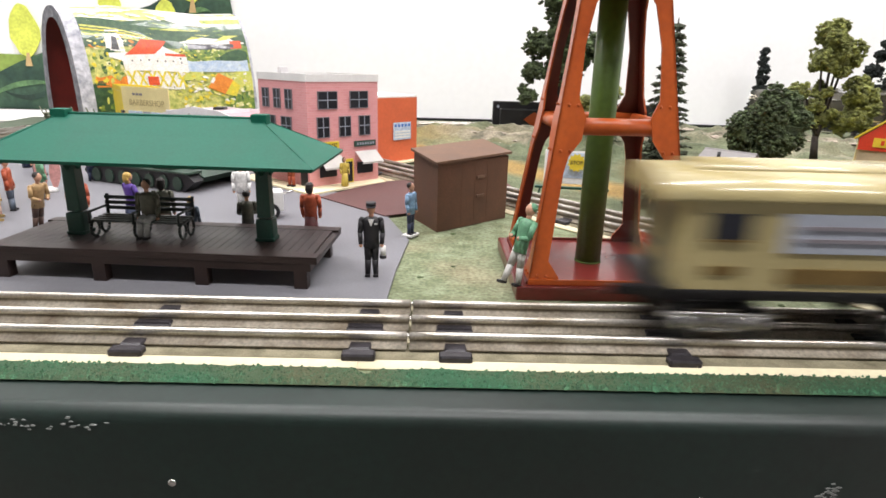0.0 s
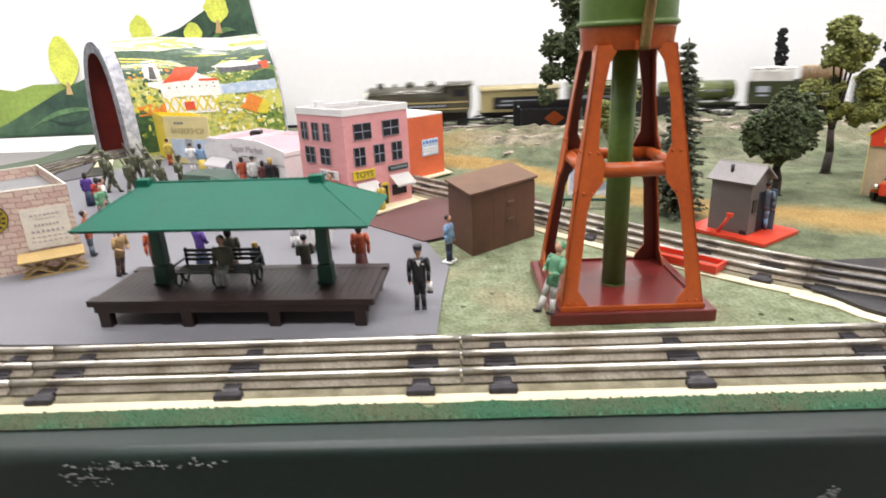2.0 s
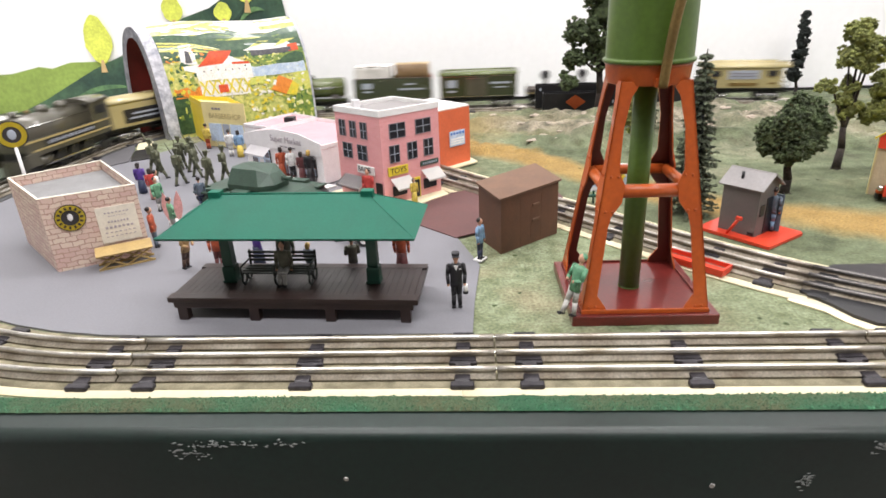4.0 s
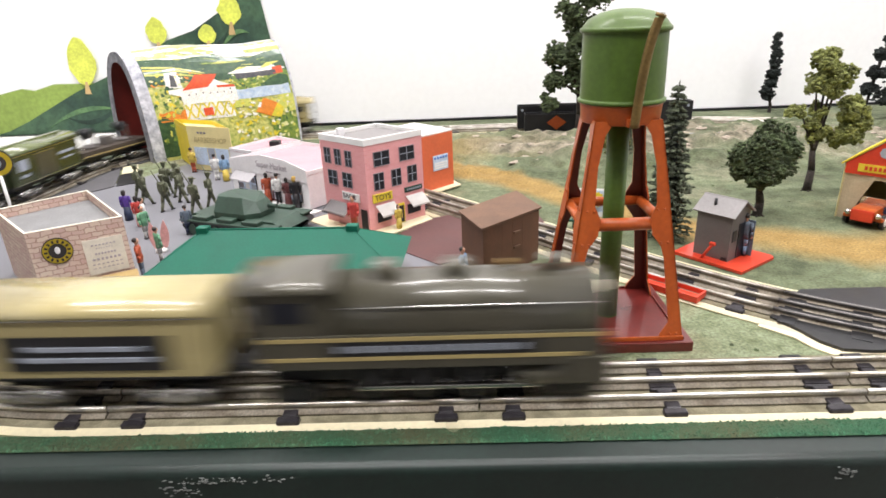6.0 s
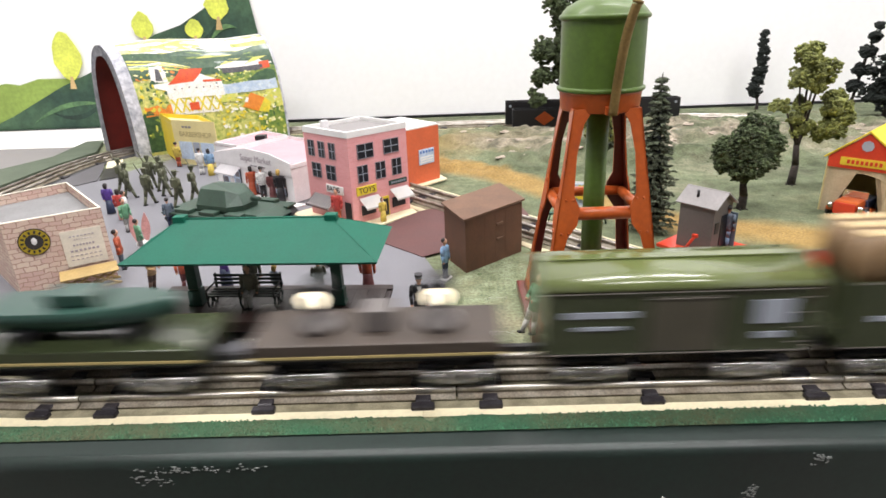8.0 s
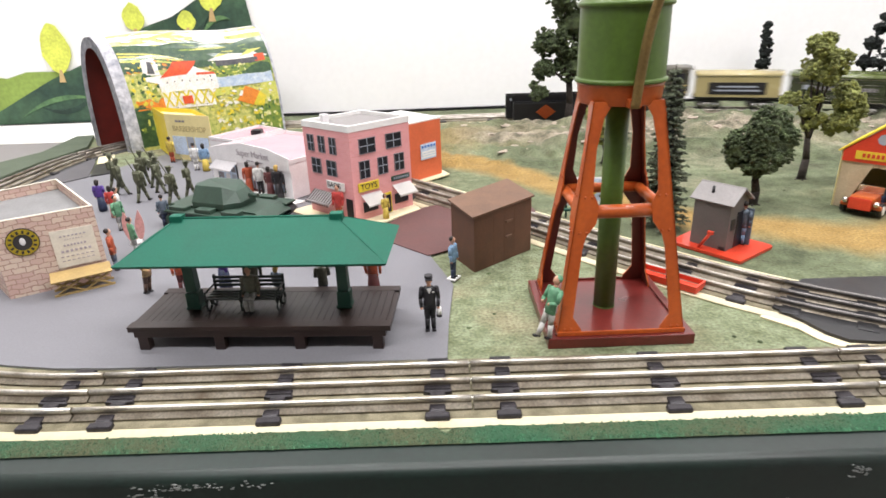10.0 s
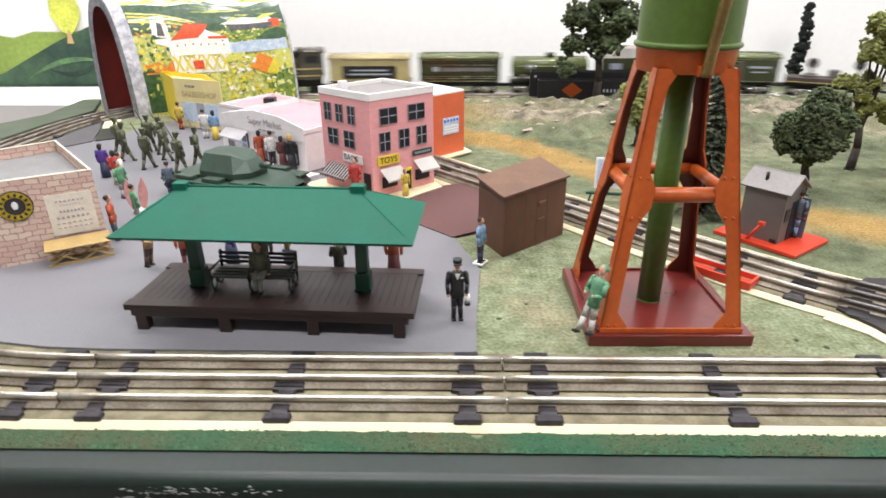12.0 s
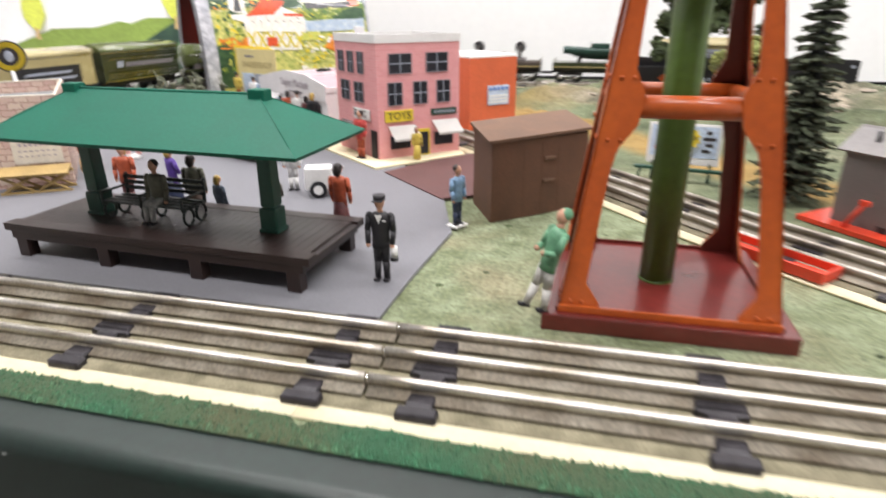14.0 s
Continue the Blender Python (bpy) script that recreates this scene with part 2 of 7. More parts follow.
LG = {k: mat("litho_" + k, v, 0.32, vary=0.25, scale=130, fine=700, bump=0.02, coat=0.3, other=o, mix=0.5) for k, v, o in (
    ("yellow", (0.75, 0.58, 0.04), (0.55, 0.5, 0.05)), ("pale", (0.8, 0.74, 0.45), (0.55, 0.58, 0.16)), ("green", (0.09, 0.18, 0.04), (0.3, 0.36, 0.06)), ("dark", (0.02, 0.065, 0.03), (0.06, 0.12, 0.05)), ("meadow", (0.66, 0.62, 0.2), (0.2, 0.28, 0.06)),
    ("sky", (0.75, 0.78, 0.82), (0.3, 0.4, 0.6)), ("white", (0.82, 0.8, 0.76), (0.7, 0.66, 0.6)), ("red", (0.68, 0.09, 0.02), (0.55, 0.06, 0.02)),
    ("blue", (0.35, 0.45, 0.6), (0.6, 0.66, 0.7)), ("orange", (0.75, 0.25, 0.03), (0.62, 0.18, 0.02)), ("lime", (0.5, 0.53, 0.1), (0.68, 0.62, 0.16)), ("ink", (0.05, 0.05, 0.06), (0.1, 0.1, 0.1)))}


LETTER = mat("mauve_grey_ink", (0.40, 0.35, 0.38), 0.7, vary=0.1)
TANINK = mat("tan_ink", (0.42, 0.34, 0.16), 0.7, vary=0.1)


def ground_mat():
    m = bpy.data.materials.new("painted_scenery_ground")
    m.use_nodes = True
    nt = m.node_tree
    N, L = nt.nodes.new, nt.links.new
    b = nt.nodes["Principled BSDF"]
    b.inputs["Roughness"].default_value = 0.95
    tc = N("ShaderNodeTexCoord")
    at = N("ShaderNodeAttribute")
    at.attribute_name = "paint"
    sep = N("ShaderNodeSeparateColor")
    L(at.outputs["Color"], sep.inputs["Color"])

    def noisy(scale, c1, c2, detail=5):
        n, r = N("ShaderNodeTexNoise"), N("ShaderNodeValToRGB")
        n.inputs["Scale"].default_value, n.inputs["Detail"].default_value = scale, detail
        r.color_ramp.elements[0].position, r.color_ramp.elements[1].position = 0.35, 0.65
        r.color_ramp.elements[0].color, r.color_ramp.elements[1].color = (*c1, 1), (*c2, 1)
        L(tc.outputs["Object"], n.inputs["Vector"])
        L(n.outputs["Fac"], r.inputs["Fac"])
        return r.outputs["Color"]

    def blend(a, bb, fac):
        x = N("ShaderNodeMix")
        x.data_type = "RGBA"
        L(fac, x.inputs["Factor"])
        L(a, x.inputs["A"])
        L(bb, x.inputs["B"])
        return x.outputs["Result"]
    fine_grass = noisy(70, (0.125, 0.145, 0.072), (0.225, 0.262, 0.158))
    deep_grass = noisy(60, (0.052, 0.064, 0.030), (0.110, 0.132, 0.070))
    bare = noisy(60, (0.18, 0.165, 0.095), (0.30, 0.29, 0.18))
    patch = N("ShaderNodeTexNoise")
    patch.inputs["Scale"].default_value, patch.inputs["Detail"].default_value = 14, 6
    L(tc.outputs["Object"], patch.inputs["Vector"])
    thin = N("ShaderNodeMapRange")
    thin.inputs["From Min"].default_value, thin.inputs["From Max"].default_value = 0.50, 0.66
    L(patch.outputs["Fac"], thin.inputs["Value"])
    grass = blend(fine_grass, bare, thin.outputs["Result"])
    ochre = noisy(30, (0.225, 0.14, 0.038), (0.31, 0.205, 0.065))
    rock = noisy(48, (0.09, 0.083, 0.055), (0.33, 0.285, 0.21), 8)
    grass = blend(grass, deep_grass, sep.outputs["Blue"])
    c = blend(grass, ochre, sep.outputs["Red"])
    c = blend(c, rock, sep.outputs["Green"])
    n2 = N("ShaderNodeTexNoise")
    n2.inputs["Scale"].default_value, n2.inputs["Detail"].default_value = 420, 6
    L(tc.outputs["Object"], n2.inputs["Vector"])
    mr = N("ShaderNodeMapRange")
    mr.inputs["From Min"].default_value, mr.inputs["From Max"].default_value = 0.3, 0.7
    mr.inputs["To Min"].default_value, mr.inputs["To Max"].default_value = 0.62, 1.3
    L(n2.outputs["Fac"], mr.inputs["Value"])
    mu = N("ShaderNodeMix")
    mu.data_type, mu.blend_type = "RGBA", "MULTIPLY"
    mu.inputs["Factor"].default_value = 1
    L(c, mu.inputs["A"])
    L(mr.outputs["Result"], mu.inputs["B"])
    L(mu.outputs["Result"], b.inputs["Base Color"])
    bp = N("ShaderNodeBump")
    bp.inputs["Strength"].default_value, bp.inputs["Distance"].default_value = 0.9, 0.0016
    L(n2.outputs["Fac"], bp.inputs["Height"])
    L(bp.outputs["Normal"], b.inputs["Normal"])
    return m


# ---- mesh helpers ----
def tf(bm, verts, m):
    if m is not None:
        bmesh.ops.transform(bm, matrix=m, verts=verts)


def box(bm, x0, x1, y0, y1, z0, z1, bevel=0.0, m=None, slot=0, taper=1.0):
    r = bmesh.ops.create_cube(bm, size=1)
    vs = r["verts"]
    for v in vs:
        k = taper if v.co.z > 0 else 1.0
        v.co = Vector(((x0 + x1) / 2 + v.co.x * (x1 - x0) * k, (y0 + y1) / 2 + v.co.y * (y1 - y0) * k, z0 if v.co.z < 0 else z1))
    fs = {f for v in vs for f in v.link_faces}
    for f in fs:
        f.material_index = slot
    if bevel:
        es = list({e for v in vs for e in v.link_edges})
        out = bmesh.ops.bevel(bm, geom=es, offset=bevel, segments=2, profile=0.6, affect="EDGES")
        vs = list({v for f in out["faces"] for v in f.verts} | {v for v in vs if v.is_valid})
        for f in out["faces"]:
            f.material_index = slot
    tf(bm, vs, m)
    return bm


def rod(bm, p0, p1, r0, r1=None, seg=12, slot=0, caps=True):
    p0, p1 = Vector(p0), Vector(p1)
    d = p1 - p0
    m = Matrix.Translation((p0 + p1) / 2) @ d.to_track_quat("Z", "Y").to_matrix().to_4x4()
    r = bmesh.ops.create_cone(bm, cap_ends=caps, segments=seg, radius1=r0, radius2=r0 if r1 is None else r1, depth=d.length, matrix=m)
    for f in {f for v in r["verts"] for f in v.link_faces}:
        f.material_index, f.smooth = slot, len(f.verts) == 4
    return bm


def blob(bm, c, rx, ry=None, rz=None, seg=12, slot=0, m=None, sub=0):
    ry, rz = ry or rx, rz or rx
    if sub:
        r = bmesh.ops.create_icosphere(bm, subdivisions=sub, radius=1)
    else:
        r = bmesh.ops.create_uvsphere(bm, u_segments=seg, v_segments=max(6, seg // 2 + 2), radius=1)
    for v in r["verts"]:
        v.co = Vector((c[0] + v.co.x * rx, c[1] + v.co.y * ry, c[2] + v.co.z * rz))
    for f in {f for v in r["verts"] for f in v.link_faces}:
        f.material_index, f.smooth = slot, True
    tf(bm, r["verts"], m)
    return bm


def lathe(bm, profile, c=(0, 0), seg=32, slot=0):
    rings = []
    for r, z in profile:
        rings.append([bm.verts.new((c[0] + r * math.cos(2 * math.pi * k / seg), c[1] + r * math.sin(2 * math.pi * k / seg), z)) for k in range(seg)])
    for a, b in zip(rings, rings[1:]):
        for k in range(seg):
            f = bm.faces.new((a[k], a[(k + 1) % seg], b[(k + 1) % seg], b[k]))
            f.smooth, f.material_index = True, slot
    for ring, flip in ((rings[0], True), (rings[-1], False)):
        f = bm.faces.new(ring[::-1] if flip else ring)
        f.material_index = slot
    return bm


def prism(bm, pts, z0, z1, m=None, slot=0):
    """An upright prism on a flat outline of points (x, y)."""
    lo = [bm.verts.new((x, y, z0)) for x, y in pts]
    hi = [bm.verts.new((x, y, z1)) for x, y in pts]
    n = len(pts)
    fs = [bm.faces.new(hi), bm.faces.new(lo[::-1])]
    for k in range(n):
        fs.append(bm.faces.new((lo[k], lo[(k + 1) % n], hi[(k + 1) % n], hi[k])))
    for f in fs:
        f.material_index = slot
    tf(bm, lo + hi, m)
    bmesh.ops.recalc_face_normals(bm, faces=fs)
    return bm


def boxuv(bm):
    """Metric texture coordinates by the face's main direction."""
    uv = bm.loops.layers.uv.verify()
    for f in bm.faces:
        n = f.normal
        for lp in f.loops:
            p = lp.vert.co
            if abs(n.z) > 0.7:
                lp[uv].uv = (p.x, p.y)
            else:
                t = Vector((-n.y, n.x, 0)).normalized()
                lp[uv].uv = (p.dot(t), p.z)


def mesh_of(name, bm, mats):
    me = bpy.data.meshes.new(name)
    bm.normal_update()
    bm.to_mesh(me)
    bm.free()
    for m in mats if isinstance(mats, (list, tuple)) else [mats]:
        me.materials.append(m)
    return me


def part(name, bm, mats, parent, label=""):
    ob = new(name, mesh_of(name, bm, mats))
    ob.parent = parent
    if label:
        ob["label"] = label
    return ob


def thing(name, label, category, at, group="", kind=""):
    ob = new(name)
    ob.empty_display_size = 0.01
    ob.matrix_world = at
    return tagged(ob, label, category, group, kind)


def solid(name, bm, mats, label, category, at=None, group="", kind=""):
    ob = new(name, mesh_of(name, bm, mats))
    if at is not None:
        ob.matrix_world = at
    return tagged(ob, label, category, group, kind)


def B():
    return bmesh.new()


def lettering(name, words, size, m, parent, at, width=None):
    cu = bpy.data.curves.new(name, "FONT")
    cu.body, cu.size, cu.extrude = words, size, 0.00015
    cu.align_x, cu.align_y = "CENTER", "CENTER"
    cu.materials.append(m)
    ob = new(name, cu)
    ob.parent = parent
    ob.matrix_local = at
    return ob


UPRIGHT = pose(0, 0, 0, 90)

# ---- the room ----
def room():
    x0, x1, y0, y1 = -2.6, 2.4, -2.2, 1.36
    def wall(name, a, b, c, d, e, f, m):
        ob = solid(name, box(B(), a, b, c, d, e, f), m, "", "", kind="structure")
        return ob
    wall("wall_north", x0, x1, y1, y1 + 0.1, -0.9, CEILING, WHITE_WALL)
    # unseen wall, grey so that it brightens dark fronts less
    wall("unseen_wall_south", x0, x1, y0 - 0.1, y0, -0.9, CEILING, DIMMING_WALL)
    wall("wall_west", x0 - 0.1, x0, y0 - 0.1, y1 + 0.1, -0.9, CEILING, WHITE_WALL)
    wall("wall_east", x1, x1 + 0.1, y0 - 0.1, y1 + 0.1, -0.9, CEILING, WHITE_WALL)
    wall("ceiling", x0 - 0.1, x1 + 0.1, y0 - 0.1, y1 + 0.1, CEILING, CEILING + 0.1, CEIL)
    wall("floor", x0 - 0.1, x1 + 0.1, y0 - 0.1, y1 + 0.1, -1.0, -0.9, FLOOR)
    solid("trim_backdrop_base", box(B(), -0.35, 1.6, 1.352, 1.36, 0.0, 0.0045, 0.0008), BLACK, "", "", kind="structure")
    for lx, ly in LAMPS:
        t = thing("ceiling_light", "white fluorescent strip light fixture on the ceiling", "light", pose(lx, ly, CEILING - 0.07), "ceiling lights")
        part("housing", box(B(), -0.6, 0.6, -0.1, 0.1, 0.0, 0.07, 0.004), WHITE, t)


# ---- the table ----
def height(x, y):
    """Relief of the scenery: low rocky hills behind the town, flat elsewhere."""
    def bump(cx, cy, rx, ry, h):
        return h * math.exp(-((x - cx) / rx) ** 2 - ((y - cy) / ry) ** 2)
    h = bump(0.1, 1.02, 0.14, 0.09, 0.016) + bump(0.36, 0.98, 0.2, 0.12, 0.02) + bump(0.62, 0.95, 0.18, 0.1, 0.016) + bump(0.55, 1.1, 0.4, 0.08, 0.012)
    k = min(1.0, max(0.0, (y - 0.78) / 0.12)) * min(1.0, max(0.0, (x + 0.08) / 0.1)) * min(1.0, max(0.0, (1.19 - y) / 0.05))
    h = h * k + 0.013 * k * noise.noise((x * 16, y * 24, 0.3)) + 0.009 * k * noise.noise((x * 55, y * 55, 1.3)) + 0.002 * k * noise.noise((x * 140, y * 140, 3.3))
    if y > 0.36 and x > 0.0:
        h += 0.0006 * noise.noise((x * 60, y * 60, 4.1))
    return max(h, -0.0008)


def soft(d, w):
    return min(1.0, max(0.0, 0.5 - d / w))


def paint_at(x, y):
    wob = 0.02 * noise.noise((x * 9, y * 9, 7.0)) + 0.008 * noise.noise((x * 40, y * 40, 2.0))
    # a dirt road from the back of the town past the shanty to the garage
    road = ((-0.30, 1.0), (-0.02, 0.91), (0.065, 0.855), (0.13, 0.76), (0.20, 0.665), (0.26, 0.603), (0.32, 0.572), (0.40, 0.548), (1.4, 0.50))
    mid = 0.5
    for (xa, ya), (xb, yb) in zip(road, road[1:]):
        if xa <= x < xb:
            mid = ya + (yb - ya) * (x - xa) / (xb - xa)
    half = 0.036 if x > 0.25 else 0.050
    ochre = soft(abs(y - mid + wob) - half, 0.035) if x > -0.08 else 0.0
    ochre = max(ochre, 0.55 * soft(math.hypot((x - 0.02) / 1.6, y - 1.0) - 0.06 + wob, 0.08))
    rock = 0.0
    if x > 0.0:
        band = abs(y - (1.0 + 0.04 * math.sin(x * 7))) - 0.075 + 2 * wob
        rock = soft(band - 0.03, 0.08) * (0.15 + 0.95 * min(1.0, max(0.0, 0.5 + 1.8 * noise.noise((x * 13, y * 20, 9.0)))))
        rock *= min(1.0, x / 0.1)
    rock = max(rock, 0.8 * soft(math.hypot((x - 0.40) / 1.5, y - 0.83) - 0.03 + 2 * wob, 0.07), 0.6 * soft(math.hypot((x - 0.30) / 1.3, y - 0.74) - 0.012 + wob, 0.06))
    field = min(1.0, max(0.0, (x + 0.9 * (y - 0.5) - 0.13) / 0.16)) if y > 0.45 else 0.0
    field *= min(1.0, max(0.25, 0.72 + 0.9 * noise.noise((x * 11, y * 13, 5.0))))
    return ochre, min(1.0, rock), field


def table():
    bm = B()
    lay = bm.verts.layers.float_color.new("paint")
    nx, ny = 420, 220
    xs = [-1.35 + 2.75 * i / nx for i in range(nx + 1)]
    ys = [0.281 + (1.345 - 0.281) * j / ny for j in range(ny + 1)]
    grid = []
    for y in ys:
        row = []
        for x in xs:
            v = bm.verts.new((x, y, height(x, y)))
            o, r, d = paint_at(x, y)
            v[lay] = (o, r, d, 1)
            row.append(v)
        grid.append(row)
    for j in range(ny):
        for i in range(nx):
            bm.faces.new((grid[j][i], grid[j][i + 1], grid[j + 1][i + 1], grid[j + 1][i])).smooth = True
    solid("ground", bm, ground_mat(), "", "", kind="structure")
    solid("table_board", box(B(), -1.35, 1.4, 0.276, 1.35, -0.05, -0.004), RIM, "", "", kind="structure")
    # rounded enamel rim and its apron
    bm = B()
    prof = [(0.2815, -0.0005), (0.2705, -0.001)] + [(0.2705 - 0.006 * math.sin(a), -0.007 + 0.006 * math.cos(a)) for a in [math.pi / 2 * k / 8 for k in range(1, 9)]] + [(0.2640, -0.34), (0.276, -0.34), (0.276, -0.02), (0.2815, -0.02)]
    n = len(prof)
    ends = [[bm.verts.new((x, y, z)) for y, z in prof] for x in (-1.35, 1.4)]
    for k in range(n):
        f = bm.faces.new((ends[0][k], ends[0][(k + 1) % n], ends[1][(k + 1) % n], ends[1][k]))
        f.smooth = 1 <= k <= 9
    bm.faces.new(ends[0])
    bm.faces.new(ends[1][::-1])
    bmesh.ops.recalc_face_normals(bm, faces=bm.faces[:])
    rim = solid("table_edge", bm, RIM, "", "", kind="structure")
    for k, (cx, cz, w) in enumerate(((-0.125, -0.0072, 0.05), (0.207, -0.0088, 0.008), (-0.145, -0.013, 0.02), (0.175, -0.03, 0.006))):
        bm = B()
        for _ in range(60 if w > 0.03 else 30):
            a, b = random.gauss(cx, w * 0.35), random.gauss(cz, 0.0013 if w > 0.03 else 0.002)
            r = random.uniform(0.00012, 0.00055)
            pts = [(a + r * random.uniform(0.5, 1.6) * 2.1 * math.cos(q), b + r * random.uniform(0.5, 1.2) * math.sin(q)) for q in [math.pi * 2 * i / 7 for i in range(7)]]
            prism(bm, pts, 0.0, 0.0002, m=pose(0, 0.2639, 0, 90))
        part("paint_chip", bm, SCUFF, rim)
    for x, z in ((-0.062, -0.03), (0.128, -0.034), (-0.02, -0.05), (0.22, -0.05)):
        part("screw", blob(B(), (x, 0.2638, z), 0.0016, 0.0008, 0.0016), CHROME, rim)


def turf_edge(x):
    return 0.2948 - 0.0016 * noise.noise((x * 8, 3.0, 0)) - 0.0012 * noise.noise((x * 45, 1.0, 0)) - 0.0045 * math.exp(-((x - 0.004) / 0.0035) ** 2)


def turf_strip():
    xs = [-1.3 + 0.002 * i for i in range(1301)]
    bm = B()
    rows = [[bm.verts.new((x, 0.2808 + (turf_edge(x) - 0.2808) * k / 6, 0.0004 + (0.0009 + 0.0005 * noise.noise((x * 260, k * 1.7, 0)) if 0 < k < 6 else 0))) for k in range(7)] for x in xs]
    for a, b in zip(rows, rows[1:]):
        for k in range(6):
            bm.faces.new((a[k], b[k], b[k + 1], a[k + 1])).smooth = True
    verts, faces = [], []
    for _ in range(11000):
        x = random.uniform(-0.7, 0.7)
        y = random.uniform(0.2815, turf_edge(x) - 0.0014)
        h, a, r = random.uniform(0.0014, 0.0021), random.uniform(0, 6.28), random.uniform(0.0008, 0.0020)
        b = len(verts)
        verts += [(x + r * math.cos(a + k * 2.1), y + r * math.sin(a + k * 2.1), 0.0005) for k in range(3)] + [(x, y, h)]
        faces += [(b, b + 1, b + 3), (b + 1, b + 2, b + 3), (b + 2, b, b + 3)]
    me = bpy.data.meshes.new("turf_strip")
    me.from_pydata(verts, [], faces)
    me.materials.append(TUFT)
    tagged(new("turf_strip", me), "dark green flocked turf along the table's front edge", "turf", kind="stuff")
    solid("turf_base", bm, TURF, "", "", kind="structure")


# ---- the railway loop ----
YF, YB, XL, XR, RL, RT = 0.3275, 1.22, -0.59, 0.42, 0.38, 0.30
RR = (YB - YF) / 2
LEGS = [("s", (0.0, YF), (1, 0), XR), ("a", (XR, YF + RR), -90, RR, 180), ("s", (XR, YB), (-1, 0), XR - (XL + RT)), ("a", (XL + RT, YB - RT), 90, RT, 90),
        ("s", (XL, YB - RT), (0, -1), YB - RT - (YF + RL)), ("a", (XL + RL, YF + RL), 180, RL, 90), ("s", (XL + RL, YF), (1, 0), -(XL + RL))]


def leg_length(g):
    return g[3] if g[0] == "s" else math.radians(g[4]) * g[3]


LOOP = sum(leg_length(g) for g in LEGS)


def on_loop(s):
    """The place and heading at s metres along the loop."""
    s %= LOOP
    for g in LEGS:
        n = leg_length(g)
        if s <= n:
            if g[0] == "s":
                return g[1][0] + g[2][0] * s, g[1][1] + g[2][1] * s, math.atan2(g[2][1], g[2][0])
            a = math.radians(g[2]) + s / g[3]
            return g[1][0] + g[3] * math.cos(a), g[1][1] + g[3] * math.sin(a), a + math.pi / 2
        s -= n
    return 0.0, YF, 0.0


RAIL_TOP = 0.0088


def sweep(bm, pts, profile, slot=0):
    """Sweep a profile of (offset to the left, z) along points (x, y, heading)."""
    rings = []
    for x, y, h in pts:
        nx, ny = -math.sin(h), math.cos(h)
        rings.append([bm.verts.new((x + nx * o, y + ny * o, z)) for o, z in profile])
    n = len(profile)
    fs = []
    for a, b in zip(rings, rings[1:]):
        for k in range(n):
            f = bm.faces.new((a[k], a[(k + 1) % n], b[(k + 1) % n], b[k]))
            f.material_index = slot
            f.smooth = True
            fs.append(f)
    fs += [bm.faces.new(rings[0]), bm.faces.new(rings[-1][::-1])]
    bmesh.ops.recalc_face_normals(bm, faces=fs)
    return bm


def rail_profile(o):
    """A tubular tin rail: a round head on a thin web and a flat foot."""
    head = [(o + 0.0016 * math.cos(a), 0.0070 + 0.0018 * math.sin(a)) for a in [math.radians(d) for d in (-40, 0, 45, 90, 135, 180, 220)]]
    return head + [(o - 0.0008, 0.0054), (o - 0.0010, 0.0040), (o - 0.0044, 0.0032), (o - 0.0044, 0.0024), (o + 0.0044, 0.0024), (o + 0.0044, 0.0032), (o + 0.0010, 0.0040), (o + 0.0008, 0.0054)]


def tie_mesh():
    """A pressed tin tie, lofted along its length."""
    half = [(0.0292, 0.0060, 0.0030), (0.0286, 0.0067, 0.0038), (0.0248, 0.0067, 0.0040), (0.0245, 0.0046, 0.0035), (0.0230, 0.0046, 0.0041), (0.0118, 0.0046, 0.0042), (0.0114, 0.0044, 0.0036), (0.0065, 0.0046, 0.0036), (0.0061, 0.0082, 0.0037), (0.0047, 0.0082, 0.0039), (0.0043, 0.0078, 0.0047)]
    rows = [(-y, w, z) for y, w, z in half] + [(y, w, z) for y, w, z in half[::-1]]
    bm = B()
    rings = [[bm.verts.new(p) for p in ((-w, y, 0.0006), (w, y, 0.0006), (w, y, z - 0.0006), (w - 0.0006, y, z), (-w + 0.0006, y, z), (-w, y, z - 0.0006))] for y, w, z in rows]
    for a, b in zip(rings, rings[1:]):
        for k in range(6):
            bm.faces.new((a[k], a[(k + 1) % 6], b[(k + 1) % 6], b[k]))
    bm.faces.new(rings[0])
    bm.faces.new(rings[-1][::-1])
    bmesh.ops.recalc_face_normals(bm, faces=bm.faces[:])
    return mesh_of("tie", bm, TIE)


def track_run(name, label, pts, ties, tie_me, group="track sections", steel=None):
    t = thing(name, label, "train track", pose(0, 0, 0), group)
    for o in (-0.0172, 0.0, 0.0172):
        bm = sweep(B(), pts, rail_profile(o))
        # below the head: duller brown tin, darkened for the shade there too
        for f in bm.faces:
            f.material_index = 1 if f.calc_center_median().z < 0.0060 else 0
        part("rail", bm, [steel or RAIL, RAILFOOT_SHADED], t)
    for x, y, h in ties:
        ob = new("tie", tie_me)
        ob.parent = t
        ob.matrix_local = pose(x, y, 0, 0, 0, math.degrees(h))
    return t


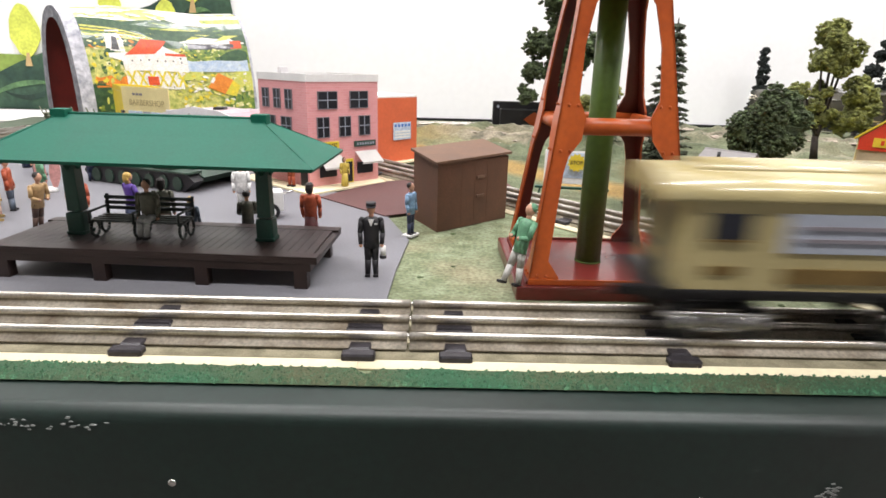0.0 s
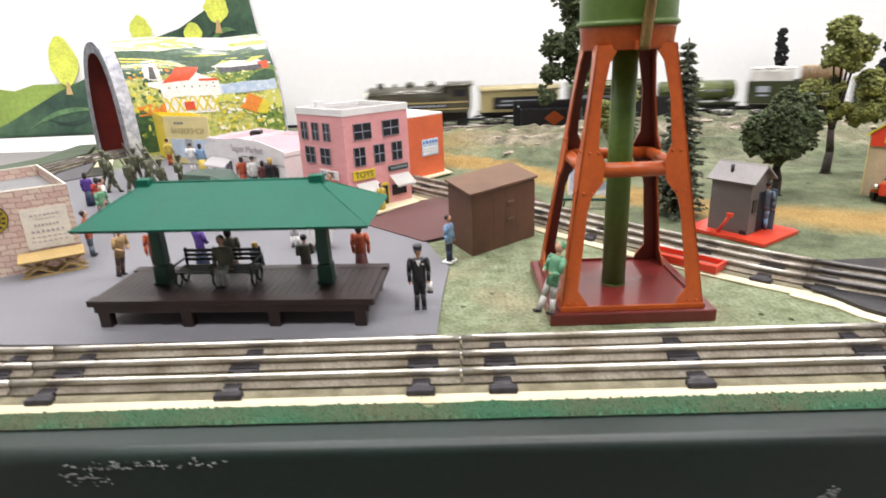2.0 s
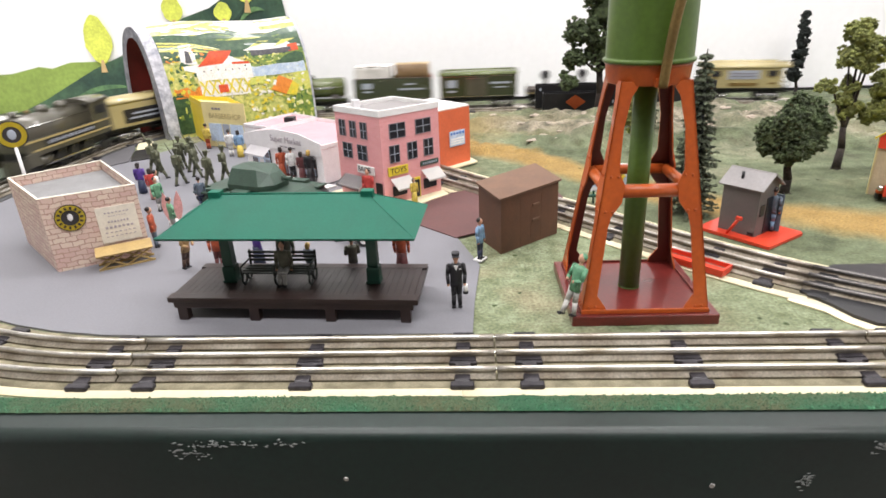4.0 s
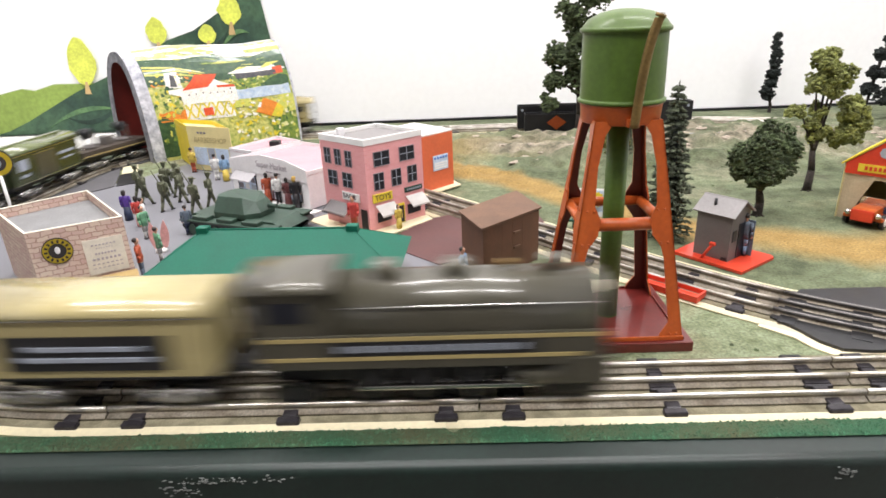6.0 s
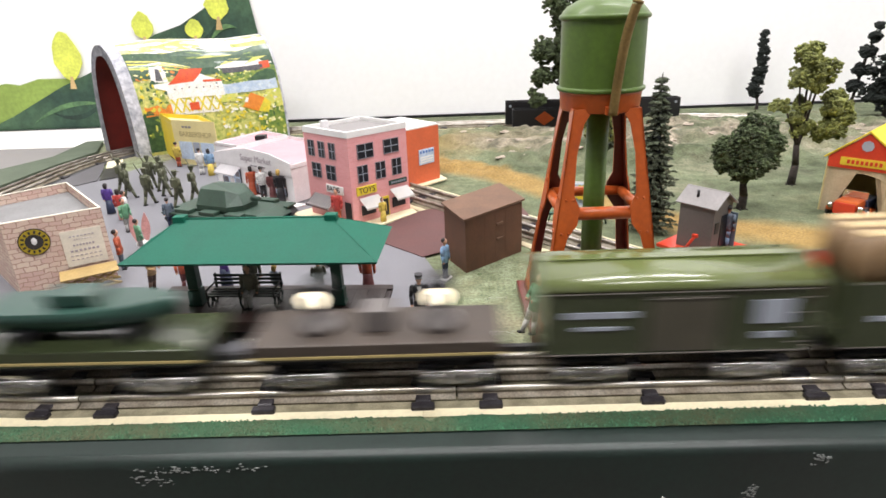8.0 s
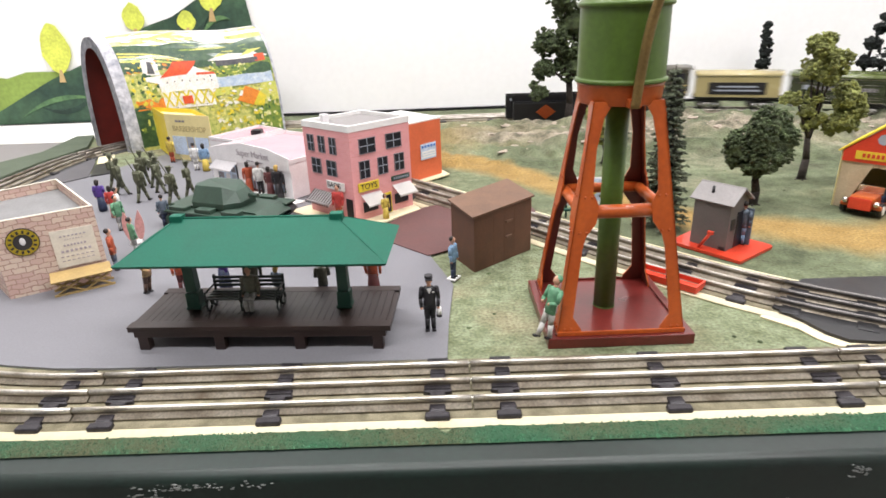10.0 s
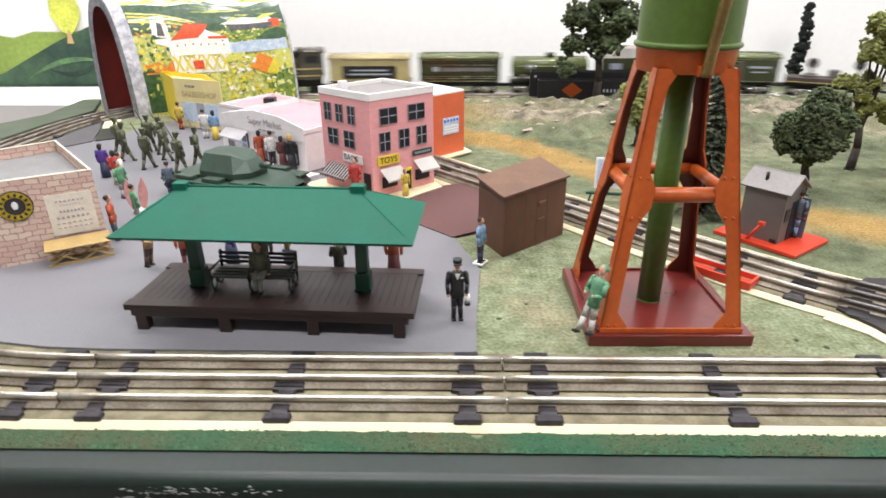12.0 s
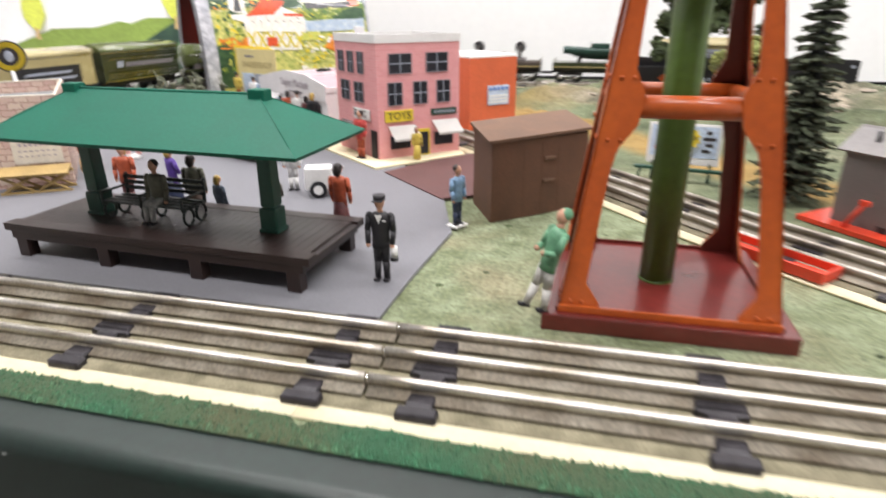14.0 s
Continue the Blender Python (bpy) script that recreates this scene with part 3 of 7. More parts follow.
def railway():
    me = tie_mesh()
    # sections of the main loop: joints lie so that one falls near x = 0.019
    sec = 0.2215
    n = round(LOOP / sec)
    for k in range(n):
        a, b = 0.0195 + LOOP * k / n, 0.0195 + LOOP * (k + 1) / n
        pts = [on_loop(a + 0.0006 + (b - a - 0.0012) * i / 14) for i in range(15)]
        ties = [on_loop(q) for q in (a + 0.0195, (a + b) / 2, b - 0.0195)]
        far = pts[7][0] < -0.5 and pts[7][1] > 0.68
        track_run("track_section", "three-rail tinplate track section with black ties", pts, ties, me, steel=SIDERAIL if far else None)
        pin = B()
        for o in (-0.0172, 0.0, 0.0172):
            x, y, h = on_loop(b)
            px, py = x - math.sin(h) * o, y + math.cos(h) * o
            d = Vector((math.cos(h), math.sin(h), 0)) * 0.002
            rod(pin, Vector((px, py, 0.0068)) - d, Vector((px, py, 0.0068)) + d, 0.0011, seg=8)
        solid("rail_pin", pin, CHROME, "small steel pins joining two track sections", "rail pin", group="rail pins")
    # the siding that leaves the main line by a black switch
    key = [(-0.165, 0.905), (-0.085, 0.805), (-0.015, 0.72), (0.050, 0.6475), (0.110, 0.579), (0.167, 0.512), (0.235, 0.4425), (0.305, 0.391), (0.383, 0.3515), (0.47, 0.3302)]
    pts = []
    for k in range(len(key) - 1):
        p0, p1, p2, p3 = [Vector(key[max(0, min(len(key) - 1, k + d))]) for d in (-1, 0, 1, 2)]
        for i in range(8):
            u = i / 8
            q = 0.5 * (2 * p1 + (p2 - p0) * u + (2 * p0 - 5 * p1 + 4 * p2 - p3) * u * u + (3 * p1 - p0 - 3 * p2 + p3) * u ** 3)
            d = 0.5 * ((p2 - p0) + 2 * (2 * p0 - 5 * p1 + 4 * p2 - p3) * u + 3 * (3 * p1 - p0 - 3 * p2 + p3) * u * u)
            pts.append((q.x, q.y, math.atan2(d.y, d.x)))
    bed = [(x, y, h) for x, y, h in pts]
    solid("siding_roadbed", sweep(B(), bed, [(-0.036, 0.0002), (0.038, 0.0002), (0.038, 0.0014), (-0.036, 0.0014)]), CREAM, "", "", kind="structure")
    # khaki strip over the cream: shade between the rails put into colour
    solid("siding_inner_bed", sweep(B(), bed, [(-0.0275, 0.001), (0.034, 0.001), (0.034, 0.0019), (-0.0275, 0.0019)]), SHADED_BED, "", "", kind="structure")
    cut = 50
    ties = [pts[i] for i in (3, 11, 16, 24, 30, 37, 44, 48)]
    track_run("siding_track", "three-rail tinplate siding track with black ties", pts[:cut + 1], ties, me, steel=SIDERAIL)
    track_run("switch_track", "three-rail track through a black plastic switch", pts[cut:], [], me, steel=DARKRAIL)
    bm = B()
    solid("switch_roadbed", prism(B(), [(0.224, 0.400), (0.241, 0.382), (0.246, 0.3685), (0.254, 0.3590), (0.30, 0.3590), (0.30, 0.40), (0.25, 0.42)], 0.0002, 0.0012), CREAM, "", "", kind="structure")
    prism(bm, [(0.237, 0.409), (0.2475, 0.389), (0.2535, 0.373), (0.262, 0.3625), (0.278, 0.3595), (0.30, 0.3592), (0.47, 0.3592), (0.47, 0.39), (0.42, 0.41), (0.345, 0.452), (0.282, 0.452), (0.258, 0.432)], 0.0004, 0.0036)
    sw = thing("track_switch", "black plastic track switch beside the main line", "track switch", pose(0, 0, 0))
    part("base", bm, BLACK, sw)
    for k in range(5):
        a = 51 + k * 4
        if a + 3 < len(pts):
            x, y, h = pts[a]
            part("tie_block", box(B(), -0.006, 0.006, -0.03, 0.03, 0.0030, 0.0041, 0.0004, m=pose(x, y, 0, 0, 0, math.degrees(h))), BLACK, sw)
    # cream roadbed under the main loop; a khaki strip paints the rails' shade
    loop = [on_loop(LOOP * i / 240) for i in range(241)]
    west = [i for i, (x, y, h) in enumerate(loop) if x < -0.5 and 0.66 < y < 1.1]
    a, b = west[0], west[-1]
    for bit, bed_m, top_m in ((loop[:a + 1], CREAM, SHADED_BED), (loop[a:b + 1], DARKBED, DARKBED), (loop[b:], CREAM, SHADED_BED)):
        solid("roadbed", sweep(B(), bit, [(-0.0345, 0.0001), (0.031, 0.0001), (0.031, 0.0011), (-0.0345, 0.0011)]), bed_m, "", "", kind="structure")
        solid("inner_bed", sweep(B(), bit, [(-0.0275, 0.0008), (0.0305, 0.0008), (0.0305, 0.0016), (-0.0275, 0.0016)]), top_m, "", "", kind="structure")
    solid("embankment", prism(B(), [(-0.627, 0.66), (-0.627, 0.95), (-0.612, 1.06), (-0.66, 1.17), (-0.69, 1.165), (-0.672, 1.03), (-0.705, 0.938), (-0.76, 0.80), (-0.78, 0.66)], 0.0002, 0.006), STRIP, "", "", kind="structure")
    solid("grey_floor_sheet", prism(B(), [(-0.692, 1.15), (-0.676, 1.03), (-0.708, 0.938), (-0.765, 0.80), (-0.785, 0.66), (-1.3, 0.66), (-1.3, 1.12)], 0.0002, 0.0012), GREYROOF, "", "", kind="structure")
    solid("dark_grey_sheet", prism(B(), [(-0.5575, 0.775), (-0.500, 0.860), (-0.531, 0.933), (-0.5575, 0.985)], 0.0020, 0.0030), ASPHALT, "flat dark grey sheet on the ground beside the track", "card sheet")
    solid("cream_strip", prism(B(), [(-0.553, 0.986), (-0.529, 0.936), (-0.509, 0.951), (-0.536, 1.003)], 0.0018, 0.0030), CREAM, "flat cream card strip on the ground by the tunnel", "card strip")
    # grey town square, brown and black ground sheets
    arc = [(XL + RL + (RL - 0.033) * math.cos(math.radians(a)), YF + RL + (RL - 0.033) * math.sin(math.radians(a))) for a in range(180, 271, 6)]
    outline = arc + [(0.0, 0.3585), (0.006, 0.36), (0.0075, 0.405), (0.012, 0.467), (-0.008, 0.53), (-0.055, 0.60), (-0.10, 0.70), (-0.20, 0.86), (-0.34, 1.0), (-0.44, 1.01), (-0.49, 0.90), (-0.53, 0.86), (-0.556, 0.8)]
    solid("pavement", prism(B(), outline, 0.0002, 0.0017), PAVE, "", "", kind="structure")
    solid("white_board", prism(B(), [(-1.35, 1.15), (-0.66, 1.13), (-0.64, 1.345), (-1.35, 1.345)], 0.0005, 0.002), WHITE, "", "", kind="structure")
    solid("brown_sheet", prism(B(), [(-0.009, 0.527), (-0.07, 0.587), (-0.028, 0.66), (0.05, 0.70), (0.10, 0.668), (0.104, 0.64), (0.06, 0.57)], 0.0018, 0.0026), BROWNMAT, "flat maroon-brown card sheet lying on the ground", "card sheet")
    solid("black_sheet", prism(B(), [(-0.498, 0.861), (-0.468, 0.882), (-0.508, 0.948), (-0.529, 0.933)], 0.0019, 0.0031), BLACK, "flat black sheet on the ground by the tunnel", "black sheet")


# ---- the water tower ----
def water_tower():
    t = thing("water_tower", "orange tin water tower with green tank on a maroon base", "water tower", pose(0.1185, 0.4137, 0.0, 0, 0, 0.6))
    bm = box(B(), -0.0475, 0.0475, -0.0452, 0.0452, 0.0, 0.0075, 0.0009)
    part("base", bm, MAROON, t, "glossy maroon base plate")
    HB, HT, ZT, ZB = 0.0412, 0.0212, 0.153, 0.0075

    def half(z):
        return HB + (HT - HB) * (z - ZB) / (ZT - ZB)
    for sx in (-1, 1):
        for sy in (-1, 1):
            bm = B()
            for ax in (0, 1):
                # one flange of the angle-iron leg, widened into gussets at foot, brace and top
                rows = [(ZB, 0.0165), (ZB + 0.004, 0.015), (ZB + 0.012, 0.0085), (0.064, 0.0075), (0.072, 0.0085), (0.0805, 0.0135), (0.0915, 0.0135), (0.100, 0.0085), (0.125, 0.0065), (0.144, 0.008), (ZT, 0.0125)]
                vs = []
                for z, w in rows:
                    h = half(z)
                    quad = []
                    for off, th in ((0, 0), (w, 0), (w, 0.0011), (0, 0.0011)):
                        a, b = sx * (h - off), sy * (h - th)
                        if ax:
                            a, b = sx * (h - th), sy * (h - off)
                        quad.append(bm.verts.new((a, b, z)))
                    vs.append(quad)
                for q, r in zip(vs, vs[1:]):
                    for k in range(4):
                        # slot 1: inner faces, their shade put into a dark maroon
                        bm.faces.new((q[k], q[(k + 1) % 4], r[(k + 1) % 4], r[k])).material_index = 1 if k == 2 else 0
                bm.faces.new(vs[0])
                bm.faces.new(vs[-1][::-1])
            for z in (0.012, 0.075, 0.097):
                h = half(z)
                for d in (0.004, 0.0085):
                    blob(bm, (sx * (h - d), sy * (h + 0.0001), z), 0.0008, seg=6)
                    blob(bm, (sx * (h + 0.0001), sy * (h - d), z), 0.0008, seg=6)
            bmesh.ops.recalc_face_normals(bm, faces=bm.faces[:])
            part("leg", bm, [ORANGE, INNER_SHADE], t)
    h = half(0.0865)
    for k in range(4):
        bm = B()
        a = h - 0.006
        rod(bm, (-a, -h + 0.0044, 0.0865), (a, -h + 0.0044, 0.0865), 0.0043 if k == 0 else 0.0036, seg=16)
        bmesh.ops.transform(bm, matrix=pose(0, 0, 0, 0, 0, 90 * k), verts=bm.verts[:])
        part("cross_brace", bm, ORANGE, t)
        # only the front rail is orange; the others carry painted shade
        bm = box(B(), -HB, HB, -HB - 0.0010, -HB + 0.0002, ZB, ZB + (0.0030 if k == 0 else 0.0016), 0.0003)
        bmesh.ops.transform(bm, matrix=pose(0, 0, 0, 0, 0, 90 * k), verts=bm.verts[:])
        part("foot_rail", bm, ORANGE if k == 0 else INNER_SHADE, t)
    part("top_ring", lathe(B(), [(0.0, 0.1502), (0.0245, 0.1502), (0.0251, 0.1512), (0.0260, 0.1608), (0.0267, 0.1623), (0.0, 0.1623)], seg=40), ORANGE, t)
    part("pipe", rod(B(), (0, 0, ZB), (0, 0, 0.1505), 0.0072, 0.0072, seg=24), TANKGREEN, t, "green water pipe down the middle")
    part("pipe_collar", lathe(B(), [(0.0, 0.0075), (0.0076, 0.0075), (0.0074, 0.0083), (0.0, 0.0083)], seg=24), TANKGREEN, t)
    part("tank", lathe(B(), [(0.0, 0.1624), (0.02693, 0.1624), (0.0277, 0.16278), (0.02789, 0.16371), (0.0277, 0.16465), (0.02693, 0.16503), (0.02636, 0.16512), (0.02626, 0.1654), (0.02626, 0.16653), (0.02607, 0.2031), (0.02607, 0.2046), (0.02626, 0.2049), (0.02722, 0.205), (0.02789, 0.2056), (0.02798, 0.2068), (0.0275, 0.2078), (0.02684, 0.2081), (0.02664, 0.2083), (0.02598, 0.2093), (0.02297, 0.2128), (0.0159, 0.2164), (0.00707, 0.2182), (0.0, 0.2185)], seg=56), TANKGREEN, t)
    bm = B()
    p = [(0.0075, -0.0330, 0.207), (0.0095, -0.0335, 0.213)]
    rings = []
    for k in range(25):
        u = k / 24
        c = Vector((0.0010 + 0.0040 * u + 0.0045 * u ** 4, -0.0290 - 0.0045 * u, 0.150 + 0.063 * u))
        rings.append([bm.verts.new(c + Vector((0.00285 * math.cos(2 * math.pi * j / 18), 0.00285 * math.sin(2 * math.pi * j / 18), 0))) for j in range(18)])
    for a, b in zip(rings, rings[1:]):
        for j in range(18):
            bm.faces.new((a[j], a[(j + 1) % 18], b[(j + 1) % 18], b[j])).smooth = True
    bm.faces.new(rings[0][::-1])
    rod(bm, p[-1], Vector(p[-1]) + (Vector(p[-1]) - Vector(p[-2])).normalized() * 0.002, 0.0031, 0.0031, seg=14, slot=0)
    e = Vector(p[-1]) + (Vector(p[-1]) - Vector(p[-2])).normalized() * 0.0021
    rod(bm, e, e + Vector((0.00002, 0, 0.0002)), 0.0024, 0.0024, seg=14, slot=1)
    part("spout", bm, [BRASS, BLACK], t, "brass spout raised beside the tank")
    part("spout_hinge", box(B(), -0.003, 0.005, -0.0292, -0.0235, 0.150, 0.155, 0.0006), ORANGE, t)


# ---- the station platform ----
def station():
    t = thing("station_platform", "open station platform, green hip roof over dark brown deck", "station platform", pose(-0.1165, 0.4063, 0.0, 0, 0, -3.0))
    L, W, Z = 0.088, 0.0298, 0.0190
    part("deck", box(B(), -L, L, -W, W, Z - 0.0036, Z - 0.0008, 0.0005), DECK, t)
    part("skirt", box(B(), -L + 0.0035, L - 0.0035, -W + 0.0006, W - 0.0006, Z - 0.0078, Z - 0.0034, 0.0004), DECK, t)
    me = mesh_of("plank", box(B(), -0.00228, 0.00228, -0.0225, 0.0245, 0, 0.0009, 0.0001), DECK)
    n = 36
    for k in range(n):
        ob = new("plank", me)
        ob.parent = t
        ob.matrix_local = pose(-L + 0.0035 + (2 * L - 0.007) * (k + 0.5) / n, 0, Z - 0.0008)
    for s in (-1, 1):
        part("border_board", box(B(), -L, L, s * W - 0.004 - s * 0.004, s * W + 0.004 - s * 0.004, Z - 0.0009, Z + 0.0003, 0.0003), DECK, t)
    for x in (-0.079, -0.027, 0.027, 0.079):
        for y in (-0.0262, 0.0262):
            part("foot", box(B(), x - 0.0035, x + 0.0035, y - 0.003, y + 0.003, 0.0017, Z - 0.007, 0.0004), DECK, t)
    for x in (-0.0530, 0.0530):
        bm = box(B(), x - 0.0047, x + 0.0047, -0.0047, 0.0047, Z, Z + 0.0125, 0.0012)
        box(bm, x - 0.0038, x + 0.0038, -0.0038, 0.0038, Z + 0.013, 0.064, 0.0006, taper=0.9)
        box(bm, x - 0.0052, x + 0.0052, -0.0052, 0.0052, Z, Z + 0.002, 0.0005)
        for s in (-1, 1):
            rod(bm, (x, s * 0.003, 0.056), (x, s * 0.012, 0.0655), 0.0016, seg=6)
            rod(bm, (x + s * 0.003, 0, 0.056), (x + s * 0.010, 0, 0.0655), 0.0016, seg=6)
        part("post", bm, DKGREEN, t, "dark green square post with brackets")
    # hip roof with flared eaves and a thin edge
    bm = B()
    rings = []
    for hx, hy, z in ((0.0885, 0.0335, 0.0632), (0.0895, 0.0345, 0.0650), (0.0845, 0.0300, 0.0676), (0.0685, 0.0150, 0.0762), (0.0535, 0.0011, 0.0845)):
        rings.append([bm.verts.new((sx * hx + (0.005 if sx < 0 and hx > 0.08 else 0.0), sy * hy, z)) for sx, sy in ((-1, -1), (1, -1), (1, 1), (-1, 1))])
    for a, b in zip(rings, rings[1:]):
        for k in range(4):
            bm.faces.new((a[k], a[(k + 1) % 4], b[(k + 1) % 4], b[k]))
    bm.faces.new(rings[0][::-1])
    bm.faces.new(rings[-1])
    roof = part("roof", bm, GREENROOF, t)
    for sx in (-1, 1):
        part("ridge_cap", box(B(), sx * 0.0535 - 0.0042, sx * 0.0535 + 0.0042, -0.0035, 0.0035, 0.082, 0.0872, 0.0006), GREENROOF, roof)
        for sy in (-1, 1):
            bm = rod(B(), (sx * 0.0535, sy * 0.001, 0.0847), (sx * 0.0843 + (0.005 if sx < 0 else 0.0), sy * 0.0298, 0.0676), 0.0002, seg=6)
            part("hip_rib", bm, GREENROOF, roof)
    part("ridge_rib", rod(B(), (-0.0535, 0, 0.0848), (0.0535, 0, 0.0848), 0.0009, seg=6), GREENROOF, roof)
    # bench
    b = thing("bench", "grey-green slatted bench with curled iron ends", "bench", pose(-0.1325, 0.405, 0.0196, 0, 0, -3.0))
    for k in range(4):
        part("seat_slat", box(B(), -0.0255, 0.0255, -0.0075 + 0.0042 * k, -0.0045 + 0.0042 * k, 0.0088, 0.0098, 0.0003), BENCHM, b)
    for k in range(3):
        part("back_slat", box(B(), -0.0255, 0.0255, 0.0088, 0.0098, 0.0118 + 0.003 * k, 0.0138 + 0.003 * k, 0.0003), BENCHM, b)
    for x in (-0.0245, -0.0005, 0.0245):
        bm = B()
        for y in (-0.0042, 0.0052):
            for k in range(16):
                a0, a1 = math.radians(-20 + 22 * k), math.radians(-20 + 22 * (k + 1))
                rod(bm, (x, y + 0.0038 * math.cos(a0), 0.0042 + 0.0042 * math.sin(a0)), (x, y + 0.0038 * math.cos(a1), 0.0042 + 0.0042 * math.sin(a1)), 0.0008, seg=6)
        rod(bm, (x, 0.009, 0.0085), (x, 0.0102, 0.0205), 0.0009, seg=6)
        rod(bm, (x, -0.0085, 0.0085), (x, 0.0095, 0.0085), 0.0008, seg=6)
        rod(bm, (x, -0.008, 0.0085), (x, -0.008, 0.0142), 0.0007, seg=6)
        rod(bm, (x, -0.008, 0.0142), (x, 0.0098, 0.0142), 0.0007, seg=6)
        part("bench_end", bm, BENCHM, b)


# ---- figures ----
def figure(label, x, y, z, turn, top, legs, hair="dark", hat=None, skirt=False, tall=0.041, pose_kind="stand", base=None, lean=0, extra=None):
    """A small painted figurine in one mesh."""
    bm = B()
    k = tall / 0.041
    mats = [CLOTHS[top], CLOTHS[legs], SKIN, BLOND if hair == "blond" else CLOTHS["mint"] if hair == "mint" else HAIR, CLOTHS["black"], CLOTHS["white"]]
    if hat:
        mats[3] = CLOTHS[hat]
    if skirt:
        lathe(bm, [(0.0, 0.001), (0.0052, 0.001), (0.0050, 0.008), (0.0038, 0.0185), (0.0, 0.0195)], seg=14, slot=1)
    elif pose_kind == "sit":
        for s in (-1, 1):
            rod(bm, (s * 0.0019, -0.0095, 0.0005), (s * 0.0019, -0.0085, 0.0095), 0.0014, 0.0019, seg=10, slot=1)
            rod(bm, (s * 0.0019, -0.0085, 0.0098), (s * 0.0022, 0.001, 0.0112), 0.0021, 0.0026, seg=10, slot=1)
            box(bm, s * 0.0019 - 0.0014, s * 0.0019 + 0.0014, -0.0125, -0.0082, 0.0, 0.0014, 0.0004, slot=4)
    else:
        st = 0.0058 if extra == "rifle" else 0.003 if pose_kind == "stride" else 0.0
        for s in (-1, 1):
            rod(bm, (s * 0.0022, s * st, 0.0008), (s * 0.0019, s * st * 0.5, 0.0095), 0.0014, 0.0018, seg=10, slot=1)
            rod(bm, (s * 0.0019, s * st * 0.5, 0.0095), (s * 0.0018, 0, 0.0192), 0.0018, 0.0024, seg=10, slot=1)
            box(bm, s * 0.0022 - 0.0014, s * 0.0022 + 0.0014, s * st - 0.0032, s * st + 0.0014, 0.0, 0.0014, 0.0004, slot=4)
    up = -0.0075 if pose_kind == "sit" else 0.0
    blob(bm, (0, 0, 0.0190 + up), 0.0040, 0.0028, 0.0026, slot=1)
    lathe_pts = [(0.0, 0.0165), (0.0044, 0.0165), (0.0041, 0.0225), (0.0047, 0.0290), (0.0046, 0.0315), (0.0028, 0.0332), (0.0, 0.0336)]
    before = set(bm.verts)
    lathe(bm, lathe_pts, seg=16, slot=0)
    for v in bm.verts:
        if v not in before:
            v.co.y *= 0.66
            v.co.z += up
    for s in (-1, 1):
        bend = 0.004 if extra == "arms_forward" else 0.0006
        rod(bm, (s * 0.0052, 0, 0.0315 + up), (s * 0.0060, -bend * 0.4, 0.0245 + up), 0.0016, 0.0014, seg=9, slot=0)
        rod(bm, (s * 0.0060, -bend * 0.4, 0.0245 + up), (s * 0.0056 if bend < 0.002 else s * 0.003, -bend - 0.001, 0.0185 + up if bend < 0.002 else 0.0235 + up), 0.0014, 0.0012, seg=9, slot=0)
        blob(bm, (s * 0.0056 if bend < 0.002 else s * 0.003, -bend - 0.0012, 0.0178 + up if bend < 0.002 else 0.0235 + up), 0.0011, seg=8, slot=2)
        blob(bm, (s * 0.0049, 0, 0.0314 + up), 0.0018, seg=8, slot=0)
    rod(bm, (0, 0, 0.0325 + up), (0, 0, 0.0355 + up), 0.0013, seg=8, slot=2)
    blob(bm, (0, -0.0002, 0.0378 + up), 0.0023, 0.0026, 0.0031, slot=2)
    if hat:
        rod(bm, (0, -0.0002, 0.0390 + up), (0, -0.0002, 0.0412 + up), 0.0027, 0.0028, seg=14, slot=3)
        box(bm, -0.0024, 0.0024, -0.0046, -0.0014, 0.0388 + up, 0.0393 + up, 0.0002, slot=3)
    else:
        blob(bm, (0, 0.0006, 0.0387 + up), 0.0027, 0.0028, 0.0025, slot=3)
        if hair == "blond" or skirt:
            blob(bm, (0, 0.0018, 0.0368 + up), 0.0027, 0.0017, 0.0034, slot=3)
    if extra == "conductor":
        prism(bm, [(-0.0016, 0.0325), (0.0016, 0.0325), (0, 0.0285)], 0, 0.0004, m=pose(0, -0.0027, 0, 90), slot=5)
        box(bm, 0.0018, 0.0034, -0.0034, -0.003, 0.0297, 0.0303, slot=5)
        rod(bm, (0.0062, -0.001, 0.012), (0.0062, -0.001, 0.0172), 0.0016, seg=10, slot=5)
        rod(bm, (0.0062, -0.001, 0.0105), (0.0062, -0.001, 0.0122), 0.0019, seg=10, slot=4)
    if extra == "rifle":
        rod(bm, (0.004, -0.003, 0.026), (0.0075, 0.004, 0.047), 0.0006, seg=6, slot=0)
        box(bm, -0.003, 0.003, 0.002, 0.005, 0.0235, 0.032, 0.0006, slot=0)
    if extra == "tray":
        box(bm, -0.005, 0.005, -0.009, -0.004, 0.0225, 0.0235, 0.0003, slot=5)
    if base:
        box(bm, -0.0062, 0.0062, -0.0045, 0.0045, -0.0012, 0.0004, 0.0004, slot=len(mats))
        mats.append(CLOTHS[base])
    bmesh.ops.scale(bm, vec=(k, k, k), verts=bm.verts[:])
    return solid("figurine", bm, mats, label, "figurine", pose(x, y, z + (0.0012 if base else 0), lean, 0, turn), "town figurines")


